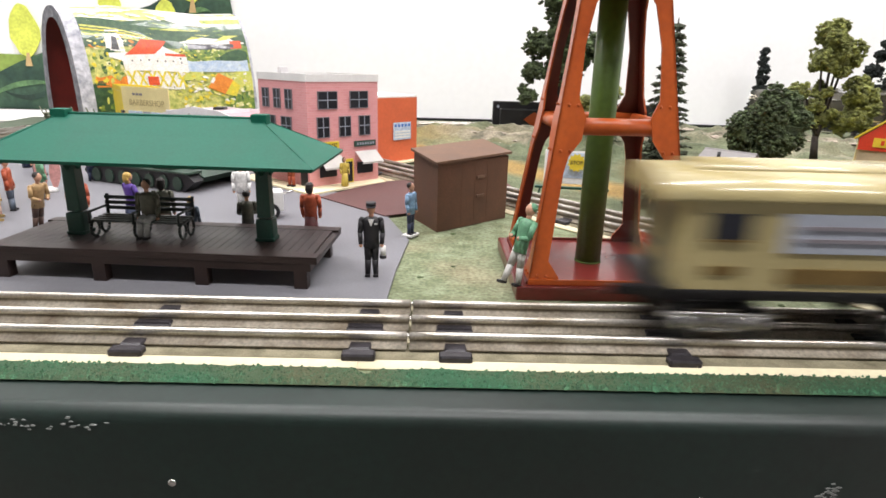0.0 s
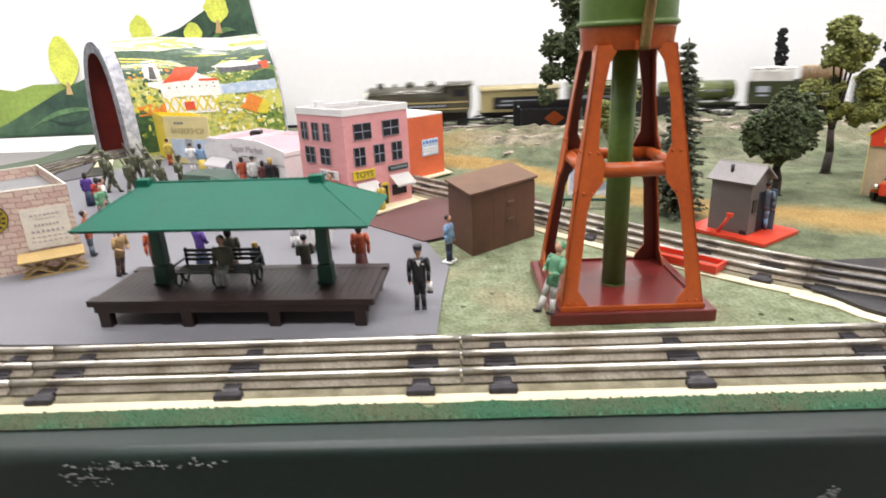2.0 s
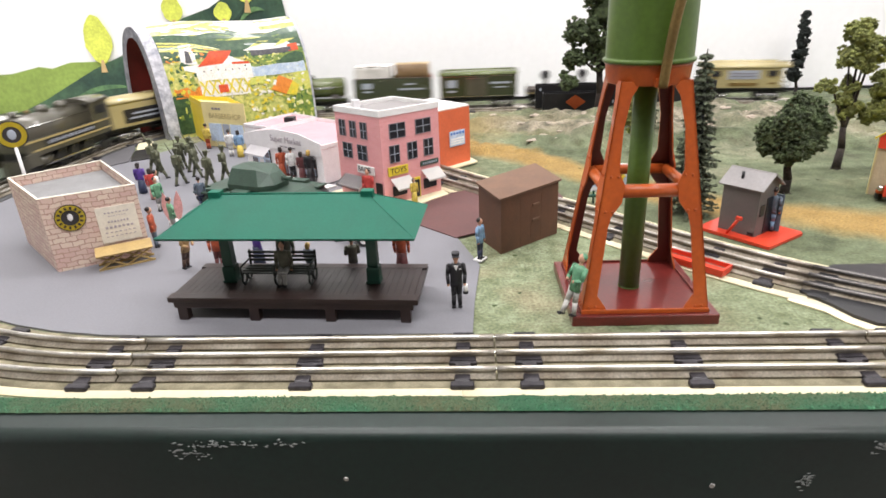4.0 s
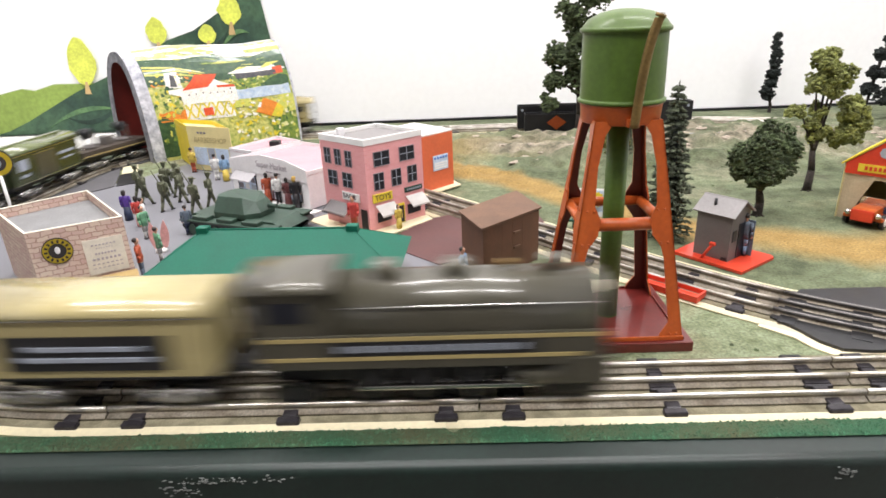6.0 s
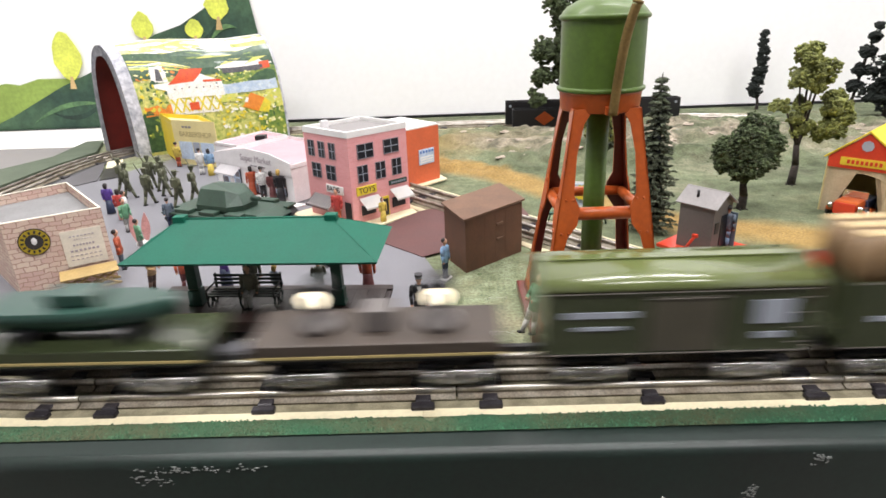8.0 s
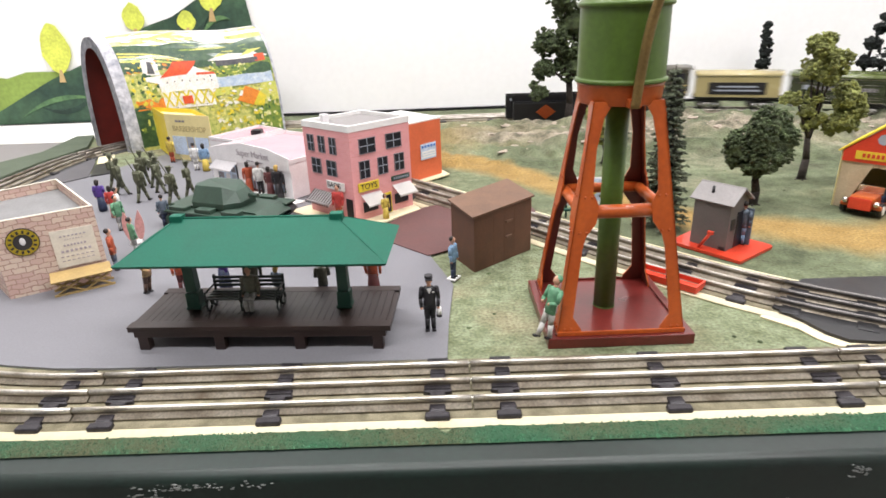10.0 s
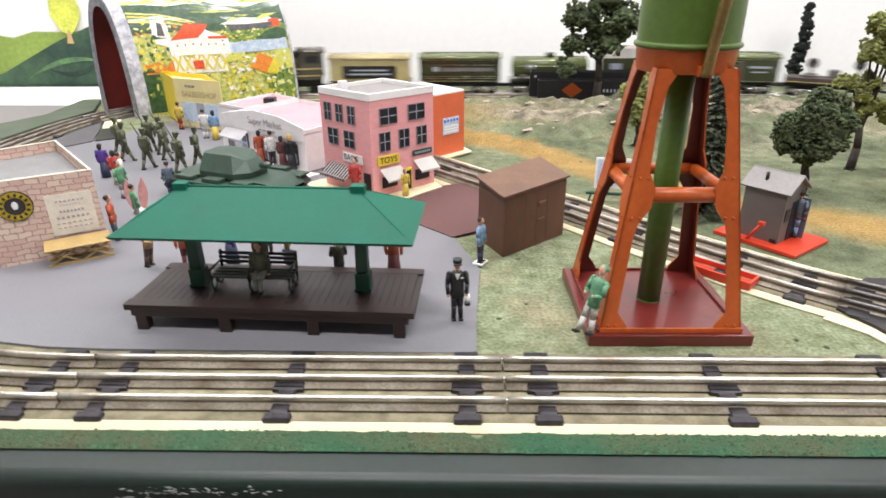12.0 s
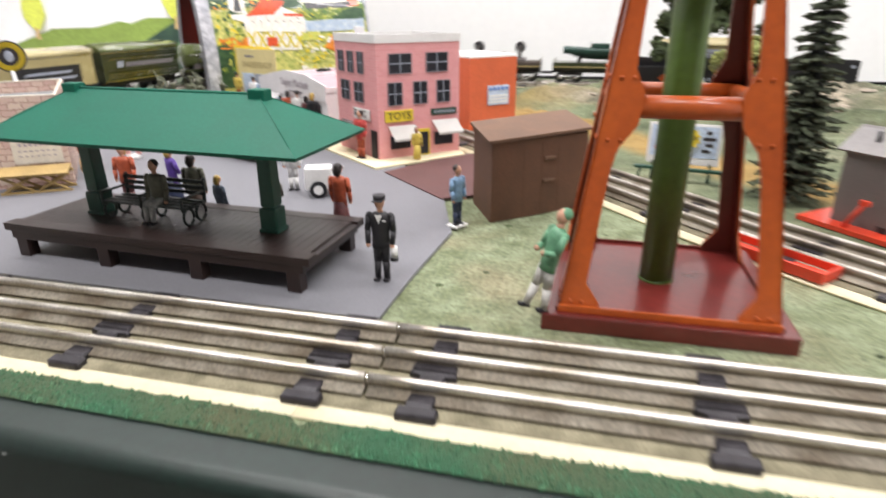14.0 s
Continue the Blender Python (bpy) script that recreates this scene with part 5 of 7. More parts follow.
def stone_shop():
    t = thing("stone_shop", "tan stone-print card building with open roof", "building", pose(0, 0, 0))
    A, Bq, C, D = (-0.346, 0.4670), (-0.2845, 0.506), (-0.371, 0.600), (-0.425, 0.539)
    H = 0.066
    walls(t, [A, Bq, C, D], 0.0017, H, MATS["tan_stone_print"], 0.0016)
    part("roof", prism(B(), [(A[0], A[1] + 0.002), (Bq[0] - 0.002, Bq[1]), (C[0], C[1] - 0.002), (D[0] + 0.002, D[1])], H - 0.011, H - 0.009), ROOFGREY, t)
    walls(t, [A, Bq, C, D], H, H + 0.0007, CARDNOTE, 0.0020, "coping")
    f = face_frame(A, Bq)
    L = (Vector(Bq) - Vector(A)).length
    sg = part("round_sign", rod(B(), (0, 0, 0), (0, -0.0008, 0), 0.0115, seg=32), INK, t, "round black and yellow printed badge")
    sg.matrix_local = f @ pose(-0.017, -0.0002, 0.047)
    part("badge_ring", lathe_ring(0.0108, 0.0066), YELLOW, sg).matrix_local = pose(0, -0.0012, 0, 90)
    for k in range(14):
        a = 2 * math.pi * k / 14
        part("letter_bar", box(B(), -0.0008, 0.0008, -0.0015, -0.0011, -0.0012, 0.0012), INK, sg).matrix_local = pose(0.0085 * math.cos(a), 0, 0.0085 * math.sin(a)) @ pose(0, 0, 0, 0, 90 - math.degrees(a), 0)
    part("badge_shape", blob(B(), (0, -0.0008, 0.0005), 0.0021, 0.0003, 0.0032), OFFWHITE, sg)
    pa = part("notice", box(B(), -0.0155, 0.0155, -0.0006, 0, 0.019, 0.051), CARDNOTE, t, "pale printed notice panel")
    pa.matrix_local = f @ pose(0.017, -0.0002, 0)
    for j, (z, w, hh) in enumerate(((0.0455, 0.010, 0.0016), (0.0425, 0.007, 0.0008), (0.0375, 0.0085, 0.0026), (0.0325, 0.0115, 0.0030), (0.028, 0.0125, 0.0012), (0.0245, 0.0125, 0.001))):
        n = 7
        for k in range(n):
            x = -w + 2 * w * (k + 0.5) / n
            part("letter_bar", box(B(), x - w / n * 0.6, x + w / n * 0.6, -0.0009, -0.0005, z - hh * 0.32, z + hh * 0.32), LETTER, pa)
    pl = thing("wooden_stand", "tan wooden counter on crossed legs against the shop", "stand", f @ pose(0.016, -0.012, 0.0017))
    part("top", box(B(), -0.022, 0.022, -0.008, 0.008, 0.0135, 0.0148, 0.0003, m=pose(0, 0, 0.0012, 12)), TRESTLE, pl)
    for y in (-0.0065, 0.0065):
        for x0, x1 in ((-0.021, 0.0), (0.0, 0.021)):
            bm = rod(B(), (x0, y, 0.0005), (x1, y, 0.0125), 0.0009, seg=6)
            rod(bm, (x0, y, 0.0125), (x1, y, 0.0005), 0.0009, seg=6)
            part("cross_leg", bm, TRESTLE, pl)
        part("rail", box(B(), -0.022, 0.022, y - 0.0008, y + 0.0008, 0.0, 0.0016), TRESTLE, pl)
        part("upper_rail", box(B(), -0.022, 0.022, y - 0.0008, y + 0.0008, 0.0115, 0.0135), TRESTLE, pl)
    s = thing("round_sign_post", "round yellow and black sign on a white post", "sign", pose(-0.537, 0.70, 0.0017, 0, 0, 35))
    part("post", rod(B(), (0, 0, 0), (0, 0, 0.06), 0.002, seg=10), WHITE, s)
    part("foot", rod(B(), (0, 0, 0), (0, 0, 0.003), 0.008, seg=16), WHITE, s)
    d = part("disc", rod(B(), (0, 0.0, 0.075), (0, -0.001, 0.075), 0.0165, seg=32), INK, s)
    part("ring", lathe_ring(0.015, 0.0095), YELLOW, d).matrix_local = pose(0, -0.0014, 0.075, 90)
    part("badge_shape", blob(B(), (0, -0.001, 0.075), 0.0045, 0.0006, 0.006), GREYBAR, d)


def lathe_ring(r1, r0, seg=32):
    bm = B()
    a = [bm.verts.new((r1 * math.cos(2 * math.pi * k / seg), r1 * math.sin(2 * math.pi * k / seg), 0)) for k in range(seg)]
    b = [bm.verts.new((r0 * math.cos(2 * math.pi * k / seg), r0 * math.sin(2 * math.pi * k / seg), 0)) for k in range(seg)]
    for k in range(seg):
        bm.faces.new((a[k], a[(k + 1) % seg], b[(k + 1) % seg], b[k]))
    bmesh.ops.solidify(bm, geom=bm.faces[:], thickness=0.0003)
    return bm


def brown_shed():
    t = thing("brown_shed", "plain brown wooden shed with sloping flat roof", "shed", pose(0, 0, 0))
    A, Bq, C, D = (0.0305, 0.491), (0.084, 0.538), (0.066, 0.578), (0.0125, 0.529)
    H = 0.050
    bm = B()
    lo = [bm.verts.new((*p, 0.0004)) for p in (A, Bq, C, D)]
    hi = [bm.verts.new((*p, z)) for p, z in zip((A, Bq, C, D), (H - 0.001, H - 0.001, H + 0.0025, H + 0.0025))]
    for k in range(4):
        bm.faces.new((lo[k], lo[(k + 1) % 4], hi[(k + 1) % 4], hi[k]))
    bm.faces.new(hi)
    bm.faces.new(lo[::-1])
    part("body", bm, SHED, t)
    bm = B()
    cx, cy = sum(p[0] for p in (A, Bq, C, D)) / 4, sum(p[1] for p in (A, Bq, C, D)) / 4
    out = [((p[0] - cx) * 1.07 + cx, (p[1] - cy) * 1.07 + cy) for p in (A, Bq, C, D)]
    prism(bm, out, 0, 0.0017)
    for v in bm.verts:
        k = (Vector((v.co.x, v.co.y)) - Vector(A)).dot(Vector((-0.44, 0.9)))
        v.co.z += H - 0.001 + 0.0035 * k / 0.042
    part("roof", bm, SHEDROOF, t)
    f = face_frame(A, Bq)
    for u in (-0.0125, 0.0005, 0.0135):
        part("board_joint", box(B(), u - 0.0002, u + 0.0002, -0.00012, 0.0002, 0.002, H - 0.004), SHED, t).matrix_local = f
    for z in (0.036, 0.022):
        part("hinge", box(B(), -0.004, 0.004, -0.0011, 0, z - 0.0011, z + 0.0011, 0.0003), SHEDROOF, t).matrix_local = f @ pose(0.006, 0, 0)


def shanty():
    t = thing("gateman_shanty", "grey gateman's shanty on a red base", "shanty", pose(0.2505, 0.5335, 0, 0, 0, -52))
    part("base", prism(B(), [(-0.030, -0.026), (0.036, -0.026), (0.038, 0.026), (0.034, 0.029), (-0.028, 0.029), (-0.031, 0.026)], 0.0005, 0.0032), REDPL, t, "red tin base plate")
    W, D = 0.0150, 0.0165
    H = 0.0445
    bm = B()
    prof = [(-W, 0.0032), (W, 0.0032), (W, H), (0, H + 0.011), (-W, H)]
    prism(bm, prof, -D, D, m=pose(0, 0, 0, 90, 0, 90))
    part("wall", bm, GREYPL, t)
    for s in (-1, 1):
        bm = box(B(), -D - 0.0035, D + 0.0035, -0.001, 0.0215, -0.0007, 0.0007, 0.0002)
        ob = part("roof_slope", bm, GREYROOF, t)
        ob.matrix_local = pose(0, 0, H + 0.0122, 0, 0, 0 if s > 0 else 180) @ pose(0, 0, 0, -34)
    part("chimney", rod(B(), (-0.004, -0.009, H + 0.004), (-0.004, -0.009, H + 0.0125), 0.0013, seg=10), BLACK, t)
    part("door", box(B(), D - 0.0005, D + 0.0006, -0.002, 0.0105, 0.0035, 0.036), DARKWIN, t, "open dark doorway")
    part("door_leaf", box(B(), D, D + 0.007, 0.0125, 0.0135, 0.0035, 0.037, 0.0003), CLOTHS["slate"], t, "blue-grey door standing open")
    part("window", box(B(), D - 0.0004, D + 0.0007, -0.0115, -0.0055, 0.021, 0.031), DARKWIN, t)
    part("hatch", box(B(), 0.0105, 0.0155, -W - 0.0006, -W + 0.0003, 0.0034, 0.0065), BLACK, t)
    lv = part("lever", rod(B(), (-0.004, -0.022, 0.003), (0.006, -0.024, 0.0195), 0.0014, seg=8), REDPL, t)
    part("lever_tip", box(B(), 0.0035, 0.0085, -0.0255, -0.0225, 0.0185, 0.0215, 0.0005), REDPL, lv)
    tr = thing("red_tray", "low red tin tray beside the siding", "tray", pose(0.1805, 0.4595, 0.0016, 0, 0, -46))
    part("floor", box(B(), -0.026, 0.026, -0.0075, 0.0075, 0.001, 0.002), REDPL, tr)
    for s in (-1, 1):
        part("side", box(B(), -0.027, 0.027, s * 0.0078 - 0.0008, s * 0.0078 + 0.0008, 0.0008, 0.0062, 0.0003), REDPL, tr)
        part("end", box(B(), s * 0.0262 - 0.0008, s * 0.0262 + 0.0008, -0.007, 0.007, 0.0008, 0.0062, 0.0003), REDPL, tr)
    b = thing("billboard", "white and blue billboard with yellow starburst", "billboard", pose(0.153, 0.622, 0.0, 0, 0, -10))
    part("panel", box(B(), -0.0255, 0.0255, -0.0012, 0.0, 0.012, 0.042, 0.0004, m=pose(0, 0, 0, -8)), WHITE, b)
    part("picture", box(B(), -0.0235, 0.0235, -0.0017, -0.0011, 0.0175, 0.0402, m=pose(0, 0, 0, -8)), BLUEPRINT, b)
    bm = B()
    prism(bm, [((0.0085 if k % 2 else 0.0068) * math.cos(2 * math.pi * k / 24), (0.0085 if k % 2 else 0.0068) * math.sin(2 * math.pi * k / 24)) for k in range(24)], 0, 0.0004, m=pose(0.003, -0.0016, 0.032, 82))
    part("starburst", bm, YELLOW, b)
    lettering("lettering", "STOP", 0.0048, INK, b, pose(0.003, -0.0022, 0.032, 82))
    for k in range(4):
        part("picture_shape", box(B(), 0.0128 + 0.0022 * (k % 2), 0.0185 + 0.0016 * (k % 3), -0.0022, -0.0016, 0.0215 + 0.0045 * k, 0.0238 + 0.0045 * k, m=pose(0, 0, 0, -8)), INK, b)
    part("picture_shape", blob(B(), (-0.014, -0.006, 0.025), 0.006, 0.0006, 0.003), REDPL, b)
    for s in (-1, 1):
        part("leg", box(B(), s * 0.02 - 0.001, s * 0.02 + 0.001, -0.003, -0.001, 0.0, 0.014), DKGREEN, b)
    part("ledge", box(B(), -0.033, 0.033, -0.008, -0.003, 0.0085, 0.0105, 0.0003), DKGREEN, b)
    for s in (-1, 1):
        part("brace", rod(B(), (s * 0.028, -0.0055, 0.0085), (s * 0.03, -0.0065, 0.0), 0.0009, seg=8), DKGREEN, b)


def garage():
    t = thing("toy_garage", "orange and cream tin garage with yellow roof", "garage", pose(0.465, 0.634, 0, 0, 0, -47))
    W, D, H = 0.0325, 0.037, 0.060
    bm = B()
    for s in (-1, 1):
        box(bm, s * W - 0.001, s * W + 0.001, -D, D, 0.0004, H)
    box(bm, -W, W, D - 0.002, D, 0.0004, H)
    part("wall", bm, PALEYEL, t, "cream tin walls")
    bm = B()
    n = 14
    arch = [(0.0225 * math.cos(math.pi * k / n), 0.034 + 0.011 * math.sin(math.pi * k / n)) for k in range(n + 1)]
    pts = [(W, 0.0004), (W, H), (0, H + 0.0265), (-W, H), (-W, 0.0004), (-0.0225, 0.0004)] + arch[::-1] + [(0.0225, 0.0004)]
    vs = [bm.verts.new((x, -D, z)) for x, z in pts]
    f = bm.faces.new(vs)
    bmesh.ops.triangulate(bm, faces=[f])
    bmesh.ops.solidify(bm, geom=bm.faces[:], thickness=0.0012)
    # cream front darkened to tan, its shade put into the colour
    part("front", bm, mat("cream_enamel_in_shade", (0.50, 0.41, 0.27), 0.5, vary=0.08, scale=60), t)
    bm = prism(B(), [(-W + 0.0005, H - 0.011), (W - 0.0005, H - 0.011), (W - 0.0005, H), (0, H + 0.0258), (-W + 0.0005, H)], 0, 0.0008, m=pose(0, -D - 0.0011, 0, 90))
    part("gable", bm, REDPL, t, "orange-red gable")
    part("gable_sign", box(B(), -0.021, 0.021, -D - 0.0028, -D - 0.0018, H - 0.0075, H + 0.0005), YELLOW, t)
    for k in range(8):
        part("letter_bar", box(B(), -0.015 + 0.004 * k, -0.0125 + 0.004 * k, -D - 0.0033, -D - 0.0027, H - 0.0055, H - 0.0015), REDPL, t)
    part("gable_vent", rod(B(), (0, -D - 0.0015, H + 0.0135), (0, -D - 0.0024, H + 0.0135), 0.0055, seg=8), GREYBAR, t)
    for s in (-1, 1):
        ob = part("roof_slope", box(B(), -0.001, 0.0465, -D - 0.004, D + 0.003, -0.0008, 0.0008, 0.0003), YELLOW, t)
        ob.matrix_local = pose(0, 0, H + 0.0280, 0, 0, 0 if s > 0 else 180) @ pose(0, 0, 0, 0, 39.2)
    part("dark_floor", box(B(), -W + 0.001, W - 0.001, -D + 0.002, D - 0.002, 0.0002, 0.0008), BLACK, t)
    c = thing("toy_car", "orange toy roadster with blue body and chrome lamps", "toy car", pose(0.4405, 0.6135, 0.0008, 0, 0, -50) @ Matrix.Scale(1.06, 4))
    part("hood", box(B(), -0.0105, 0.0105, -0.029, -0.004, 0.007, 0.0185, 0.0035), ORANGE, c)
    part("body", box(B(), -0.0125, 0.0125, -0.006, 0.024, 0.007, 0.0165, 0.002), CLOTHS["navy"], c, "dark blue rear body")
    part("radiator", box(B(), -0.0095, 0.0095, -0.0302, -0.0285, 0.0065, 0.0175, 0.0015), REDPL, c)
    part("windscreen", box(B(), -0.011, 0.011, -0.0045, -0.0038, 0.0165, 0.0245, 0.0003), CHROME, c)
    for s in (-1, 1):
        part("headlamp", blob(B(), (s * 0.0125, -0.028, 0.0135), 0.0028), CHROME, c)
        part("fender", box(B(), s * 0.0135 - 0.0035, s * 0.0135 + 0.0035, -0.027, -0.008, 0.0075, 0.0115, 0.0018), ORANGE, c)
        part("running_board", box(B(), s * 0.0135 - 0.003, s * 0.0135 + 0.003, -0.009, 0.017, 0.0045, 0.006, 0.0005), ORANGE, c)
        for y in (-0.019, 0.016):
            w = part("wheel", rod(B(), (s * 0.0135, y, 0.0068), (s * 0.0168, y, 0.0068), 0.0068, seg=20), BLACK, c)
            part("hub", rod(B(), (s * 0.0165, y, 0.0068), (s * 0.0174, y, 0.0068), 0.0042, seg=16), WHITE, w)


# ---- tunnel and painted backdrop ----
def tunnel():
    t = thing("tin_tunnel", "lithographed tin railway tunnel with painted landscape", "tunnel", pose(0, 0, 0))
    P1, P2, WIDE, H = Vector((-0.516, 1.022)), Vector((-0.297, 1.184)), 0.124, 0.186

    def at(u, v, lift=0.0):
        """u: 0 to 1 from the portal along the tunnel, v: 0 at the near foot, 1 at the crown, 2 at the far foot."""
        a = math.radians(143 - 4 * u)
        across = Vector((math.cos(a), math.sin(a)))
        p = math.pi / 2 * v
        o = WIDE / 2 * (1 - math.copysign(abs(math.cos(p)) ** 0.85, math.cos(p))) - lift * math.cos(p)
        z = H * max(0.0, math.sin(p)) ** 0.9 * (1.0 - 0.015 * math.cos(u * 9)) + lift * max(0.0, math.sin(p))
        q = P1 + (P2 - P1) * u + across * o
        return Vector((q.x, q.y, z))

    def shell(lift, nu, nv, u0=0, u1=1, v0=0, v1=2):
        bm = B()
        g = [[bm.verts.new(at(u0 + (u1 - u0) * i / nu, v0 + (v1 - v0) * j / nv, lift)) for j in range(nv + 1)] for i in range(nu + 1)]
        for i in range(nu):
            for j in range(nv):
                bm.faces.new((g[i][j], g[i + 1][j], g[i + 1][j + 1], g[i][j + 1])).smooth = True
        return bm
    part("shell", shell(0.0, 30, 36), LG["meadow"], t)
    part("inside", shell(-0.0025, 16, 24), TUNRED, t, "red-brown inside of the tunnel")
    # stone portal band at the end
    for u0, u1 in ((0.0, 0.07), (0.985, 1.0)):
        bm = shell(0.0012, 3, 36, u0, u1)
        uv = bm.loops.layers.uv.verify()
        for f in bm.faces:
            for lp in f.loops:
                p = lp.vert.co
                lp[uv].uv = (p.x * 1.1 - p.y * 0.6, p.z)
        part("stone_band", bm, MATS["grey_stone_print"], t)
    bm = B()
    uv = bm.loops.layers.uv.verify()
    ring = []
    n = 30
    for j in range(n + 1):
        v = 2 * j / n
        q = at(0.0, v, 0.001)
        k = at(0.0, v, -0.016)
        ring.append((bm.verts.new(q), bm.verts.new(k)))
    for a, b in zip(ring, ring[1:]):
        f = bm.faces.new((a[0], b[0], b[1], a[1]))
        for lp in f.loops:
            lp[uv].uv = (lp.vert.co.x, lp.vert.co.z)
    bmesh.ops.solidify(bm, geom=bm.faces[:], thickness=0.002)
    part("portal_face", bm, MATS["grey_stone_print"], t)

    def lower(v):
        if v < 0.66:
            return v * 0.68
        return 0.449 + (v - 0.66) * 1.25 if v < 0.86 else 0.699 + (v - 0.86) * 1.37

    def print_patch(name, m, pts, lift):
        """A printed area on the tin, given by its outline in (u, v)."""
        bm = B()
        flat = bmesh.new()
        vs = [flat.verts.new((u, v, 0)) for u, v in pts]
        flat.faces.new(vs)
        bmesh.ops.triangulate(flat, faces=flat.faces[:])
        for _ in range(2):
            bmesh.ops.subdivide_edges(flat, edges=[e for e in flat.edges if e.calc_length() > 0.07], cuts=1, use_grid_fill=True)
        flat.verts.ensure_lookup_table()
        idx = {v: bm.verts.new(at(v.co.x, lower(v.co.y), lift)) for v in flat.verts}
        for f in flat.faces:
            bm.faces.new([idx[v] for v in f.verts])
        flat.free()
        bmesh.ops.recalc_face_normals(bm, faces=bm.faces[:])
        part(name, bm, LG[m], t)
    P = print_patch
    def rect(u0, u1, v0, v1):
        return [(u0, v0), (u1, v0), (u1, v1), (u0, v1)]
    def wavy(u0, u1, v0, v1, k):
        top = [(u1 - (u1 - u0) * i / 8, v1 + 0.025 * math.sin(k + i * 1.7)) for i in range(9)]
        return [(u0, v0), (u1, v0)] + top
    P("printed_sky", "white", rect(0.07, 0.985, 0.84, 1.3), 0.0008)
    P("printed_hill", "dark", wavy(0.07, 0.985, 0.66, 0.85, 1), 0.0010)
    P("printed_hill", "green", wavy(0.60, 0.985, 0.52, 0.68, 0), 0.0012)
    # a striped slope that falls from the portal, and pale lanes on the dark hill
    for k in range(6):
        a, b = 0.808 - 0.012 * k, 0.712 - 0.006 * k
        P("printed_stripe", ("lime", "dark", "yellow", "dark", "green")[k % 5], [(0.075, a - 0.014), (0.25, (a + b) / 2 - 0.004), (0.43, b - 0.006), (0.43, b), (0.25, (a + b) / 2 + 0.010), (0.075, a)], 0.00125)
    for u, v, du, dv in ((0.48, 0.775, 0.17, 0.022), (0.60, 0.788, 0.13, 0.012), (0.62, 0.722, 0.15, 0.045), (0.78, 0.715, 0.17, 0.045), (0.40, 0.745, 0.08, -0.025)):
        P("printed_lane", "lime", [(u, v), (u + du * 0.5, v + dv * 0.35), (u + du, v + dv), (u + du * 0.45, v + dv * 0.75 + 0.012)], 0.00135)
    P("printed_cloud", "white", wavy(0.58, 0.97, 0.700, 0.728, 4), 0.0013)
    P("printed_train", "ink", rect(0.62, 0.90, 0.665, 0.70), 0.0016)
    P("printed_train", "red", rect(0.88, 0.95, 0.67, 0.72), 0.0016)
    P("printed_bushes", "meadow", wavy(0.07, 0.2, 0.0, 0.60, 2), 0.0011)
    P("printed_tree", "dark", wavy(0.07, 0.16, 0.02, 0.33, 5), 0.0014)
    P("printed_bushes", "dark", [(0.74, 0.53), (0.975, 0.53), (0.975, 0.64), (0.92, 0.665), (0.85, 0.64), (0.79, 0.58)], 0.0014)
    P("printed_river", "blue", wavy(0.58, 0.97, 0.50, 0.53, 1), 0.00145)
    P("printed_river", "blue", wavy(0.55, 0.97, 0.44, 0.52, 3), 0.0014)
    P("printed_cliff", "white", [(0.17, 0.62), (0.27, 0.60), (0.26, 0.76), (0.19, 0.76)], 0.0013)
    P("printed_tunnel_mouth", "ink", [(0.20, 0.63), (0.24, 0.62), (0.238, 0.71), (0.215, 0.72)], 0.0016)
    P("printed_house", "white", [(0.25, 0.43), (0.60, 0.43), (0.60, 0.585), (0.47, 0.67), (0.38, 0.60), (0.18, 0.595), (0.18, 0.555), (0.24, 0.52)], 0.0016)
    P("printed_roof", "red", [(0.26, 0.57), (0.42, 0.585), (0.50, 0.70), (0.36, 0.70)], 0.0019)
    P("printed_roof", "red", [(0.48, 0.575), (0.60, 0.58), (0.59, 0.605), (0.48, 0.60)], 0.0019)
    for k in range(7):
        P("printed_window", "ink", rect(0.29 + 0.045 * k, 0.298 + 0.045 * k, 0.51 + 0.004 * (k % 3), 0.525 + 0.004 * (k % 3)), 0.002)
    P("printed_slope", "orange", wavy(0.09, 0.25, 0.30, 0.37, 1), 0.0014)
    for k in range(6):
        u = 0.25 + 0.055 * k
        P("printed_trestle", "yellow", [(u, 0.30), (u + 0.012, 0.30), (u + 0.055, 0.43), (u + 0.043, 0.43)], 0.0018)
        P("printed_trestle", "yellow", [(u + 0.043, 0.30), (u + 0.055, 0.30), (u + 0.012, 0.43), (u, 0.43)], 0.0020)
    P("printed_ground", "white", wavy(0.25, 0.56, 0.28, 0.43, 2), 0.0013)
    P("printed_engine", "red", rect(0.36, 0.42, 0.31, 0.38), 0.0022)
    P("printed_hut", "orange", [(0.70, 0.30), (0.80, 0.24), (0.86, 0.36), (0.77, 0.43)], 0.0018)
    P("printed_hut_gable", "white", [(0.715, 0.345), (0.735, 0.335), (0.75, 0.38), (0.735, 0.39)], 0.0021)
    P("printed_hut_wall", "yellow", [(0.80, 0.24), (0.87, 0.22), (0.90, 0.31), (0.86, 0.36)], 0.0018)
    P("printed_bushes", "lime", wavy(0.82, 0.985, 0.26, 0.42, 0), 0.0012)
    P("printed_bushes", "green", wavy(0.80, 0.985, 0.0, 0.22, 4), 0.0012)
    P("printed_field", "lime", wavy(0.56, 0.72, 0.36, 0.43, 4), 0.0013)
    rng = random.Random(41)
